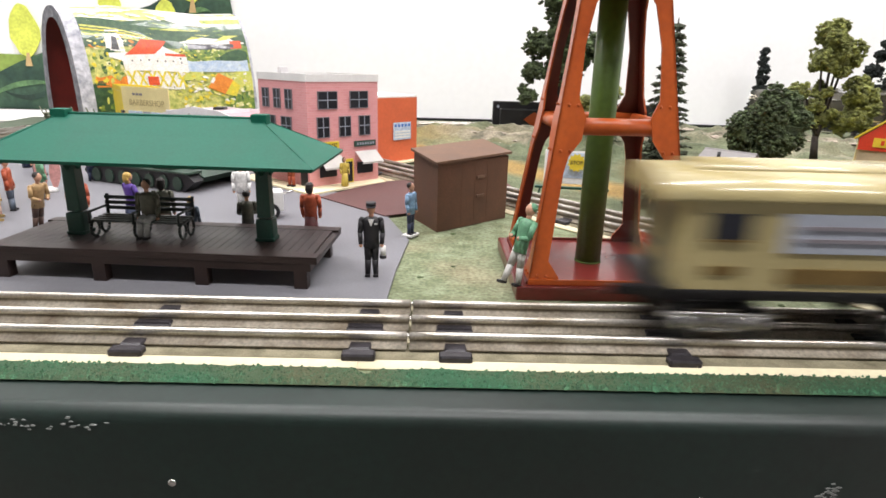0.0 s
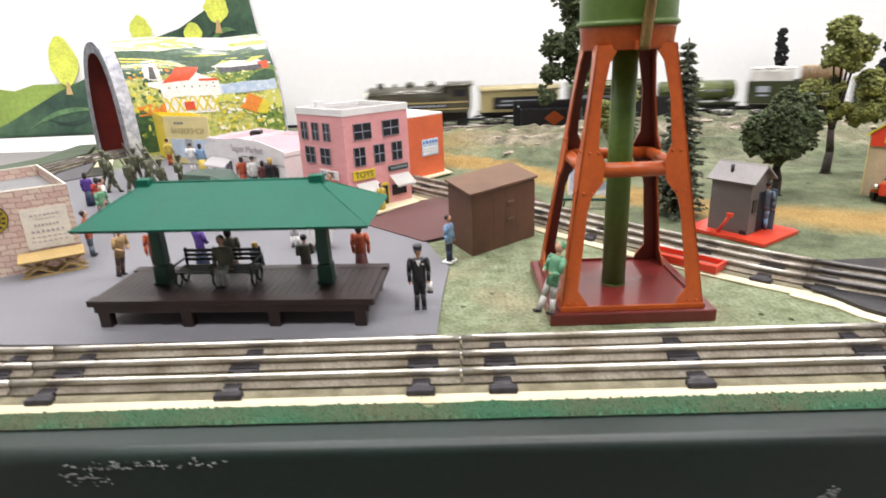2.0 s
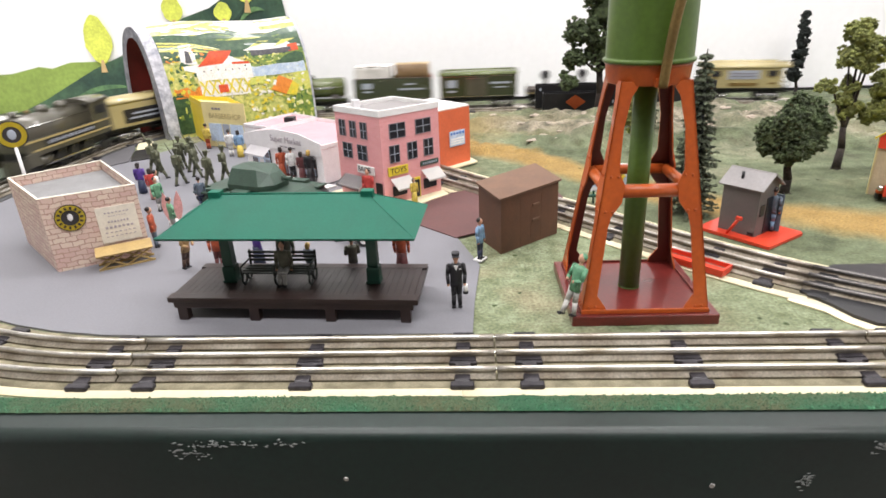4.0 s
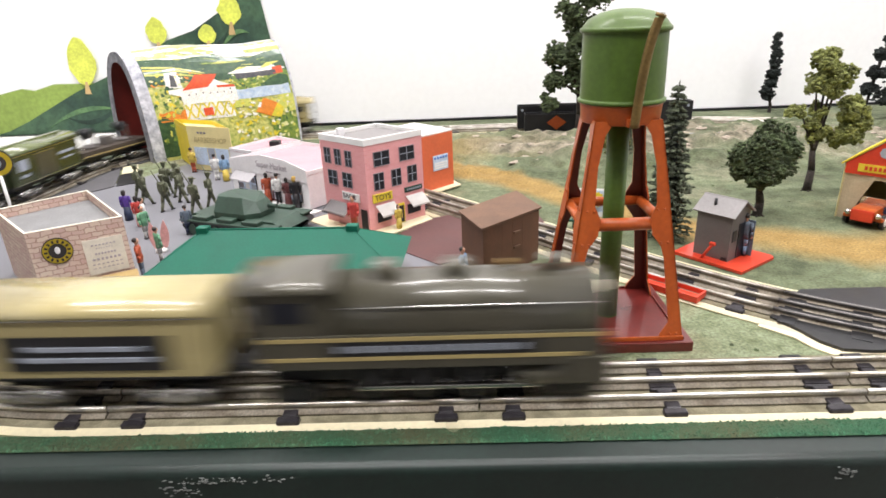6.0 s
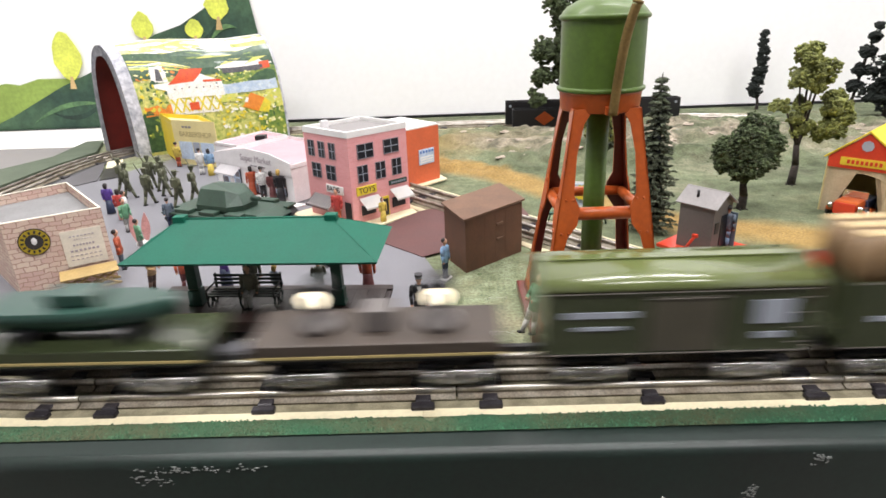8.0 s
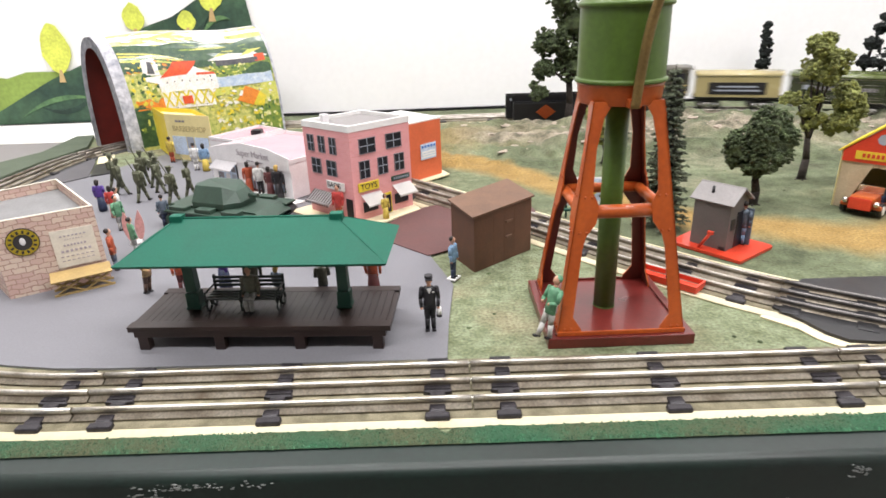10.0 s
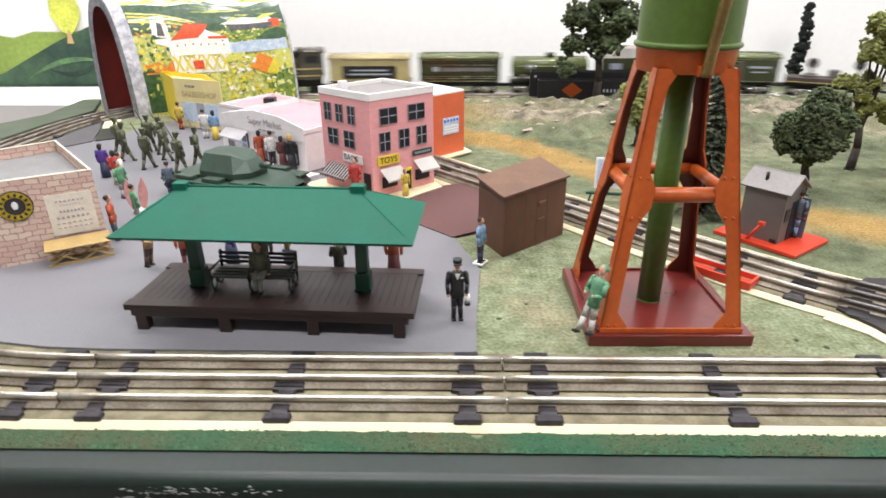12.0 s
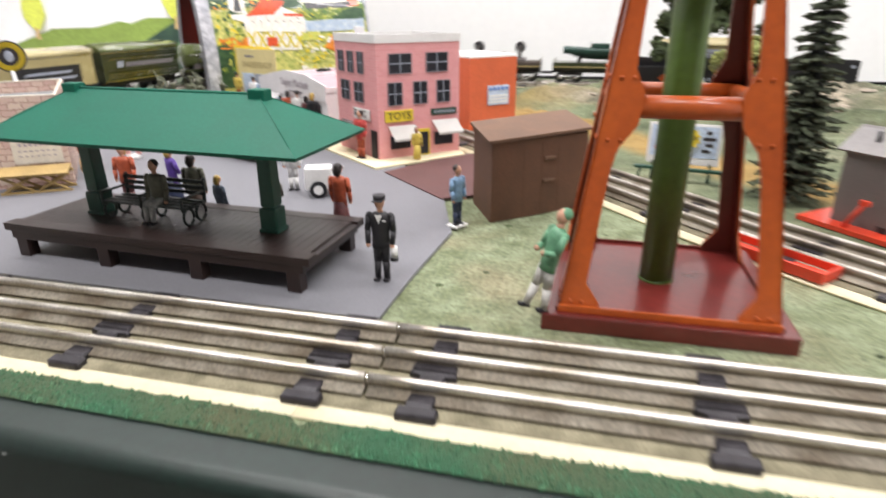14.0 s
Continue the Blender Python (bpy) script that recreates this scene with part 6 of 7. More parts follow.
    def daub(name, tones, n, u0, u1, v0, v1, ru, rv):
        for k in range(n):
            u, v = rng.uniform(u0, u1), rng.uniform(v0, v1)
            a, b, tilt = ru * rng.uniform(0.5, 1.3), rv * rng.uniform(0.5, 1.3), rng.uniform(-0.5, 0.5)
            pts = []
            for i in range(9):
                q = 2 * math.pi * i / 9
                j = rng.uniform(0.6, 1.2)
                pts.append((min(0.985, max(0.07, u + a * j * math.cos(q))), min(1.35, max(0.0, v + b * j * math.sin(q) + tilt * a * j * math.cos(q)))))
            P(name, rng.choice(tones), pts, 0.00105 + 0.00001 * k)
    daub("printed_bush", ("green", "dark", "yellow", "lime", "green"), 60, 0.08, 0.24, 0.05, 0.62, 0.014, 0.022)
    daub("printed_bush", ("yellow", "yellow", "lime", "pale"), 34, 0.17, 0.30, 0.28, 0.52, 0.012, 0.022)
    daub("printed_bush", ("lime", "white", "pale", "green", "yellow", "white"), 80, 0.52, 0.97, 0.24, 0.44, 0.016, 0.013)
    daub("printed_bush", ("green", "lime", "green", "pale", "dark"), 44, 0.80, 0.975, 0.03, 0.30, 0.014, 0.020)
    daub("printed_bush", ("lime", "green", "yellow", "dark", "pale"), 70, 0.56, 0.80, 0.54, 0.67, 0.011, 0.012)
    daub("printed_bush", ("yellow", "lime", "white", "pale", "yellow", "green"), 70, 0.54, 0.86, 0.02, 0.27, 0.016, 0.016)
    daub("printed_ridge", ("dark", "dark", "green"), 16, 0.44, 0.95, 0.74, 0.85, 0.045, 0.006)
    daub("printed_ripple", ("sky", "white", "blue", "ink"), 36, 0.58, 0.97, 0.445, 0.53, 0.022, 0.004)
    daub("printed_stroke", ("white", "ink", "pale", "white", "dark"), 60, 0.25, 0.975, 0.25, 0.42, 0.005, 0.007)
    daub("printed_stroke", ("ink", "white", "orange", "pale"), 26, 0.60, 0.94, 0.665, 0.71, 0.008, 0.006)
    daub("printed_rock", ("orange", "pale", "white", "orange", "yellow"), 40, 0.09, 0.34, 0.63, 0.725, 0.012, 0.008)
    daub("printed_fir", ("dark", "green", "dark"), 26, 0.08, 0.22, 0.03, 0.27, 0.006, 0.035)
    daub("printed_cloud", ("sky", "blue", "white", "white"), 34, 0.10, 0.97, 0.86, 1.12, 0.040, 0.008)


def backdrop():
    """Painted hills and trees on the white wall behind the tunnel."""
    Y = 1.3585
    def cut(name, m, pts, k):
        bm = prism(B(), pts, 0.0, 0.001, m=pose(0, Y - 0.0012 * k, 0, 90))
        return solid(name, bm, m, "", "", kind="structure")
    cut("backdrop_far_hill", MURAL_L, [(-2.2, 0.004), (-0.7, 0.004), (-0.74, 0.112), (-0.80, 0.110), (-0.88, 0.111), (-0.925, 0.099), (-0.955, 0.104), (-1.02, 0.091), (-1.14, 0.088), (-1.25, 0.055), (-1.5, 0.06), (-1.8, 0.04), (-2.2, 0.05)], 1)
    cut("backdrop_dark_hill", MURAL_D, [(-1.05, 0.003), (-0.352, 0.003), (-0.380, 0.167), (-0.394, 0.27), (-0.398, 0.31), (-0.435, 0.305), (-0.47, 0.252), (-0.546, 0.210), (-0.605, 0.193), (-0.68, 0.155), (-0.76, 0.121), (-0.83, 0.094), (-0.893, 0.064), (-0.955, 0.034), (-1.01, 0.012)], 2)
    for k, (x, z, w) in enumerate(((-0.83, 0.052, 0.085), (-0.70, 0.075, 0.07), (-0.64, 0.125, 0.06), (-0.80, 0.028, 0.07), (-0.60, 0.055, 0.05), (-0.52, 0.16, 0.05), (-0.46, 0.20, 0.035), (-0.69, 0.035, 0.06))):
        up = [(x + w * (i / 5 - 1), z + (0.006 + 0.004 * (k % 3)) * math.sin(i * math.pi / 10) + 0.03 * (i / 5 - 1) ** 2 * (1 if k % 2 else -0.6) + 0.018 * (i / 5 - 1)) for i in range(11)]
        dn = [(x + w * (i / 5 - 1), z - 0.005 * math.sin(i * math.pi / 10) + 0.03 * (i / 5 - 1) ** 2 * (1 if k % 2 else -0.6) + 0.018 * (i / 5 - 1)) for i in range(9, 0, -1)]
        cut("backdrop_brush_stroke", MURAL_M if k % 2 == 0 else MURAL_K, up + dn, 2.9)
    for x, z, w, h in ((-0.804, 0.158, 0.031, 0.050), (-0.626, 0.212, 0.023, 0.028), (-0.517, 0.202, 0.019, 0.020), (-0.462, 0.248, 0.025, 0.030), (-1.18, 0.13, 0.03, 0.045)):
        pts = [(x + w * math.cos(a) * (1 - 0.25 * max(0, math.sin(a))) * random.uniform(0.88, 1.1), z + h * math.sin(a) * random.uniform(0.92, 1.06)) for a in [2 * math.pi * k / 18 for k in range(18)]]
        cut("backdrop_tree", MURAL_Y, pts, 3)
        cut("backdrop_trunk", MURAL_T, [(x - 0.008, z - h - 0.020), (x + 0.006, z - h - 0.020), (x + 0.003, z - h + 0.006), (x - 0.002, z - h + 0.006)], 3.8)


# ---- trees ----
def clump_tree(name, label, x, y, z, blobs, m, trunk, seed, n=420, size=0.0052):
    rng = random.Random(seed)
    t = thing(name, label, "tree", pose(x, y, z), "model trees")
    bm = B()
    h, r = trunk
    pts = [(0, 0, -0.002), (0.0015, 0, h * 0.4), (-0.001, 0.001, h * 0.8), (0, 0, h)]
    for k in range(3):
        rod(bm, pts[k], pts[k + 1], r * (1.25 - 0.22 * k), r * (1.03 - 0.22 * k), seg=10)
    for c, rad in blobs[:6]:
        rod(bm, (0, 0, h * 0.75), (c[0] * 0.8, c[1] * 0.8, c[2]), r * 0.5, r * 0.2, seg=7)
    for k in range(5):
        a = k * 1.26 + seed
        rod(bm, (0, 0, 0.002), (r * 2.2 * math.cos(a), r * 2.2 * math.sin(a), -0.001), r * 0.5, r * 0.15, seg=6)
    part("trunk", bm, BARK, t)
    verts, faces = [], []
    ico = bmesh.new()
    bmesh.ops.create_icosphere(ico, subdivisions=1, radius=1)
    iv = [v.co.copy() for v in ico.verts]
    fi = [[v.index for v in f.verts] for f in ico.faces]
    ico.free()
    total = sum(rad ** 2 for c, rad in blobs)
    for c, rad in blobs:
        # smaller lobes on the skin of each large one, each built of crumbs of foam
        subs = []
        for _ in range(11):
            d = Vector((rng.gauss(0, 1), rng.gauss(0, 1), rng.gauss(0, 1))).normalized()
            subs.append((Vector(c) + Vector((d.x, d.y, d.z * 0.85)) * rad * rng.uniform(0.55, 0.8), rad * rng.uniform(0.28, 0.46)))
        for _ in range(int(n * rad ** 2 / total)):
            d = Vector((rng.gauss(0, 1), rng.gauss(0, 1), rng.gauss(0, 1))).normalized()
            sc, sr = rng.choice(subs)
            p = sc + d * sr * rng.uniform(0.7, 1.12)
            s = size * rng.uniform(0.4, 1.15)
            base = len(verts)
            sq = (rng.uniform(0.7, 1.3), rng.uniform(0.7, 1.3), rng.uniform(0.5, 0.9))
            for q in iv:
                j = rng.uniform(0.65, 1.35)
                verts.append((p.x + q.x * s * j * sq[0], p.y + q.y * s * j * sq[1], p.z + q.z * s * j * sq[2]))
            faces += [[base + i for i in f] for f in fi]
        # an inner mass that closes most of the gaps
        base = len(verts)
        for q in iv:
            j = rng.uniform(0.5, 0.72) * rad
            verts.append((c[0] + q.x * j, c[1] + q.y * j, c[2] + q.z * j * 0.85))
        faces += [[base + i for i in f] for f in fi]
    me = bpy.data.meshes.new("crown")
    me.from_pydata(verts, [], faces)
    me.materials.append(m)
    ob = new("crown", me)
    ob.parent = t
    return t


def conifer(label, x, y, z, h, r, seed, m=None, n=1500):
    rng = random.Random(seed)
    t = thing("conifer", label, "tree", pose(x, y, z), "model trees")
    part("trunk", rod(B(), (0, 0, -0.002), (0, 0, h), 0.0032, 0.0006, seg=8), BARK, t)
    # added core, dark to stand for the shade between the boughs
    part("shade_core", rod(B(), (0, 0, h * 0.10), (0, 0, h * 0.90), r * 0.42, 0.001, seg=9), DARKFOAM, t)
    verts, faces = [], []

    def tuft(c, d, length, wide):
        side = d.cross(Vector((0, 0, 1))).normalized() * wide
        up = Vector((0, 0, 1)) * wide * 0.9
        b = len(verts)
        for q in (c - d * length * 0.5, c + side, c - side, c + up, c - up, c + d * length * 0.6):
            verts.append(tuple(q))
        faces.extend([b + i for i in f] for f in ((0, 1, 3), (0, 3, 2), (0, 2, 4), (0, 4, 1), (5, 3, 1), (5, 2, 3), (5, 4, 2), (5, 1, 4)))
    # whorls of drooping boughs, each set with short tufts
    tiers = max(12, int(h / 0.0062))
    per = max(3, n // (tiers * 14))
    for k in range(tiers):
        u = k / tiers
        for b in range(15 - int(5 * u)):
            a = b * 6.283 / (15 - int(5 * u)) + k * 2.4 + rng.uniform(-0.25, 0.25)
            reach = r * (1 - u) ** 0.72 * rng.uniform(0.62, 1.12) + 0.0015
            root = h * (0.07 + 0.93 * u) + rng.uniform(-0.0015, 0.0015)
            for j in range(per):
                q = 0.15 + 0.85 * (j + rng.random()) / per
                aa = a + rng.uniform(-0.16, 0.16)
                c = Vector((reach * q * math.cos(aa), reach * q * math.sin(aa), root - reach * 0.45 * q + reach * 0.22 * q * q + rng.uniform(-0.0008, 0.0008)))
                d = Vector((math.cos(aa + rng.uniform(-0.9, 0.9)), math.sin(aa + rng.uniform(-0.9, 0.9)), rng.uniform(-0.5, 0.25))).normalized()
                tuft(c, d, rng.uniform(0.0035, 0.0068), rng.uniform(0.0009, 0.0018))
        tuft(Vector((0, 0, h * (0.9 + 0.1 * u))), Vector((0.2, 0.1, 1)).normalized(), 0.004, 0.0008)
    me = bpy.data.meshes.new("needles")
    me.from_pydata(verts, [], faces)
    me.materials.append(m or PINE)
    ob = new("needles", me)
    ob.parent = t
    return t


def trees():
    V = lambda *a: tuple(a)
    clump_tree("round_tree", "round-crowned dark green model tree with brown trunk", 0.338, 0.645, 0.0, [(V(0, 0, 0.064), 0.033), (V(-0.017, 0.004, 0.060), 0.022), (V(0.018, -0.004, 0.062), 0.022), (V(0.004, 0, 0.083), 0.023), (V(-0.006, -0.012, 0.048), 0.017), (V(0.016, 0.01, 0.073), 0.019)], FOAM, (0.036, 0.0042), 3, 9000, 0.0020)
    clump_tree("lime_tree", "tall yellow-green model tree with layered foliage", 0.439, 0.732, 0.0, [(V(-0.002, 0, 0.153), 0.019), (V(-0.014, 0, 0.129), 0.014), (V(0.020, 0.004, 0.136), 0.016), (V(0.005, -0.004, 0.128), 0.018), (V(-0.029, 0, 0.096), 0.011), (V(0.002, 0.004, 0.096), 0.013), (V(0.037, 0, 0.097), 0.018), (V(0.002, 0, 0.069), 0.014), (V(0.031, -0.004, 0.064), 0.017), (V(0.045, 0, 0.080), 0.015), (V(-0.008, 0, 0.082), 0.010)], LIME, (0.062, 0.0040), 7, 6500, 0.0023)
    clump_tree("round_tree", "dark green open-branched model tree behind the tower", 0.225, 1.075, 0.012, [(V(0.004, 0, 0.165), 0.036), (V(-0.03, 0, 0.135), 0.03), (V(0.03, 0, 0.135), 0.034), (V(-0.045, 0, 0.095), 0.022), (V(0.01, 0, 0.10), 0.034), (V(-0.02, 0, 0.20), 0.028), (V(0.02, 0, 0.225), 0.03), (V(-0.055, 0, 0.06), 0.02), (V(-0.01, 0.0, 0.25), 0.024)], FOAM, (0.09, 0.006), 11, 5200, 0.0036)
    clump_tree("lime_tree", "low yellow-green bush behind the tower", 0.225, 0.83, 0.004, [(V(0, 0, 0.05), 0.022), (V(0.01, 0, 0.078), 0.018), (V(-0.012, 0, 0.065), 0.016)], LIME, (0.035, 0.003), 12, 1200, 0.0030)
    clump_tree("columnar_tree", "narrow dark green columnar tree against the wall", 0.669, 1.30, 0.0, [(V(-0.006, 0, 0.036), 0.013), (V(-0.014, 0, 0.046), 0.011), (V(-0.002, 0, 0.060), 0.013), (V(-0.004, 0, 0.080), 0.0135), (V(-0.002, 0, 0.100), 0.013), (V(-0.004, 0, 0.118), 0.012), (V(-0.005, 0, 0.136), 0.011), (V(-0.006, 0, 0.152), 0.008)], DARKFOAM, (0.03, 0.003), 13, 2600, 0.0032)
    clump_tree("dark_tree", "dark green tree in the back corner", 0.80, 1.10, 0.0, [(V(0, 0, 0.09), 0.045), (V(0.03, 0, 0.13), 0.042), (V(-0.02, 0, 0.05), 0.03), (V(0.06, 0, 0.08), 0.045), (V(0.02, 0, 0.165), 0.028), (V(0.075, 0, 0.15), 0.035)], DARKFOAM, (0.06, 0.006), 17, 4200, 0.0042)
    clump_tree("dark_tree", "narrow dark green tree behind the lime tree", 0.775, 1.16, 0.0, [(V(0, 0, 0.06), 0.014), (V(0.004, 0, 0.09), 0.014), (V(0.01, 0, 0.12), 0.013), (V(0.018, 0, 0.145), 0.011), (V(0.024, 0, 0.165), 0.008)], DARKFOAM, (0.04, 0.004), 19, 2000, 0.0032)
    conifer("tall green conifer standing behind the siding", 0.2185, 0.588, 0.0, 0.153, 0.0255, 21, n=4400)
    conifer("slim conifer near the low hills", 0.262, 0.93, 0.01, 0.10, 0.026, 23, n=2400)
    rng = random.Random(5)
    bm = B()
    for _ in range(110):
        x, y = rng.uniform(0.02, 0.75), rng.uniform(0.90, 1.10)
        s = rng.uniform(0.002, 0.008)
        r = bmesh.ops.create_icosphere(bm, subdivisions=2, radius=s)
        zz = height(x, y)
        for v in r["verts"]:
            v.co = Vector((x + v.co.x * rng.uniform(0.7, 1.6), y + v.co.y * rng.uniform(0.7, 1.4), zz - 0.001 + v.co.z * rng.uniform(0.2, 0.5)))
    solid("rubble", bm, mat("tan_rock", (0.4, 0.34, 0.27), 0.9, vary=0.25, scale=120, bump=0.5, other=(0.24, 0.2, 0.16)), "tan plaster rocks on the low hills", "rocks", kind="stuff")
    bm = B()
    for _ in range(90):
        x, y = rng.uniform(0.02, 0.7), rng.uniform(0.36, 0.9)
        if 0.06 < x < 0.18 and y < 0.47 or abs(y - (0.69 - x * 1.1)) < 0.06 or (0.2 < x < 0.3 and 0.48 < y < 0.6):
            continue
        s = rng.uniform(0.0006, 0.0022)
        r = bmesh.ops.create_icosphere(bm, subdivisions=1, radius=s)
        for v in r["verts"]:
            v.co = Vector((x + v.co.x * rng.uniform(0.7, 1.6), y + v.co.y * rng.uniform(0.7, 1.4), height(x, y) + v.co.z * 0.5))
    solid("scatter", bm, FOAM, "small tufts of green scatter on the ground", "scatter", kind="stuff")
    solid("pond", prism(B(), [(0.42 + 0.04 * math.cos(a), 0.99 + 0.016 * math.sin(a)) for a in [k * math.pi / 8 for k in range(16)]], 0.010, 0.0215), mat("pale_pond", (0.32, 0.37, 0.45), 0.15, vary=0.05), "small pale blue pond in the hills", "pond")


def parked_cars():
    for k, (x, y, w, hgt, rz) in enumerate(((0.228, 1.140, 0.090, 0.0355, -3), (0.290, 1.172, 0.162, 0.046, -3))):
        t = thing("parked_gondola", "black open freight car with orange diamond" if k == 0 else "long plain black tin car parked behind", "freight car", pose(x, y, 0.006, 0, 0, rz), "parked cars")
        bm = B()
        for s in (-1, 1):
            box(bm, -w, w, s * 0.011 - 0.0008, s * 0.011 + 0.0008, 0.004, hgt, 0.0006)
        box(bm, -w, w, -0.011, 0.011, 0.003, 0.0055, 0.0004)
        for s in (-1, 1):
            box(bm, s * w - 0.001, s * w + 0.001, -0.0105, 0.0105, 0.004, hgt, 0.0004)
        part("body", bm, BLACK, t)
        for xx in (-w * 0.7, w * 0.7):
            part("wheel_set", rod(B(), (xx, -0.011, 0.005), (xx, 0.011, 0.005), 0.005, seg=14), BLACK, t)
        if k == 0:
            part("diamond", prism(B(), [(-0.018, 0.0195), (0, 0.0065), (0.018, 0.0195), (0, 0.0325)], 0, 0.0006, m=pose(-w * 0.36, -0.0122, 0.0, 90)), ORANGE, t, "orange diamond emblem")
            for j in range(12):
                if j != 8:
                    part("letter_bar", box(B(), 0.008 + 0.0062 * j, 0.0112 + 0.0062 * j, -0.0126, -0.0118, 0.0165, 0.0215), GREYBAR, t)
        else:
            for s in (-1, 1):
                part("rivet", rod(B(), (s * (w - 0.008), -0.0116, hgt - 0.008), (s * (w - 0.008), -0.0124, hgt - 0.008), 0.0025, seg=12), GREYBAR, t)


# ---- the train ----
def roof_shell(L, hw, ze, zt, seg=14):
    prof = [(hw * 1.05 * math.cos(math.pi * k / seg), ze + (zt - ze) * math.sin(math.pi * k / seg) ** 0.9) for k in range(seg + 1)]
    prof += [(-hw * 1.05, ze - 0.0012), (hw * 1.05, ze - 0.0012)]
    bm = B()
    prism(bm, prof, -L, L, m=pose(0, 0, 0, 90, 0, 90))
    for f in bm.faces:
        f.smooth = len(f.verts) == 4 and abs(f.normal.x) < 0.5
    return bm


def truck(parent, x):
    k = part("truck", box(B(), x - 0.020, x + 0.020, -0.012, 0.012, 0.0105, 0.0150, 0.0008), BLACK, parent)
    for s in (-1, 1):
        y = s * 0.0200
        bm = B()
        rod(bm, (x - 0.022, y, 0.0118), (x + 0.022, y, 0.0118), 0.0013, seg=10)
        rod(bm, (x - 0.0145, y, 0.0112), (x - 0.006, y, 0.0052), 0.0011, seg=8)
        rod(bm, (x + 0.0145, y, 0.0112), (x + 0.006, y, 0.0052), 0.0011, seg=8)
        rod(bm, (x - 0.0075, y, 0.0050), (x + 0.0075, y, 0.0050), 0.0012, seg=10)
        for q in (-1, 0, 1):
            rod(bm, (x + q * 0.0032, y, 0.0055), (x + q * 0.0032, y, 0.0112), 0.0013, seg=8)
        for q in (-1, 1):
            blob(bm, (x + q * 0.0145, y + s * 0.0006, 0.0084), 0.0034, 0.0022, 0.0034, seg=12)
        part("side_frame", bm, NICKEL, k, "nickel side frame")
        for q in (-1, 1):
            part("wheel", rod(B(), (x + q * 0.0145, s * 0.0148, 0.0078), (x + q * 0.0145, s * 0.0182, 0.0078), 0.0078, seg=20), BLACK, k)


def under(parent, L=0.074):
    part("underframe", box(B(), -L, L, -0.014, 0.014, 0.0155, 0.0225, 0.0006), BLACK, parent)
    for x in (-0.046, 0.046):
        truck(parent, x)
    for s in (-1, 1):
        part("coupler", box(B(), s * (L + 0.0055) - 0.006, s * (L + 0.0055) + 0.006, -0.002, 0.002, 0.0125, 0.0165, 0.0005), BLACK, parent)


def trim_line(parent, L, z, h=0.0008, m=None, hw=0.0236):
    for s in (-1, 1):
        part("edge_strip", box(B(), -L, L, s * hw - 0.0004, s * hw + 0.0004, z, z + h), m or CHROME, parent)


HW = 0.0232


def plate(parent, x0, x1, z0, z1, m, name="plate", hw=HW):
    for s in (-1, 1):
        part(name, box(B(), x0, x1, s * (hw + 0.0004) - 0.0004, s * (hw + 0.0004) + 0.0004, z0, z1, 0.0), m, parent)


def vehicle(name, label):
    return thing(name, label, name.split("_")[-1] if name != "locomotive" else "locomotive", pose(0, -5, 0), "train")


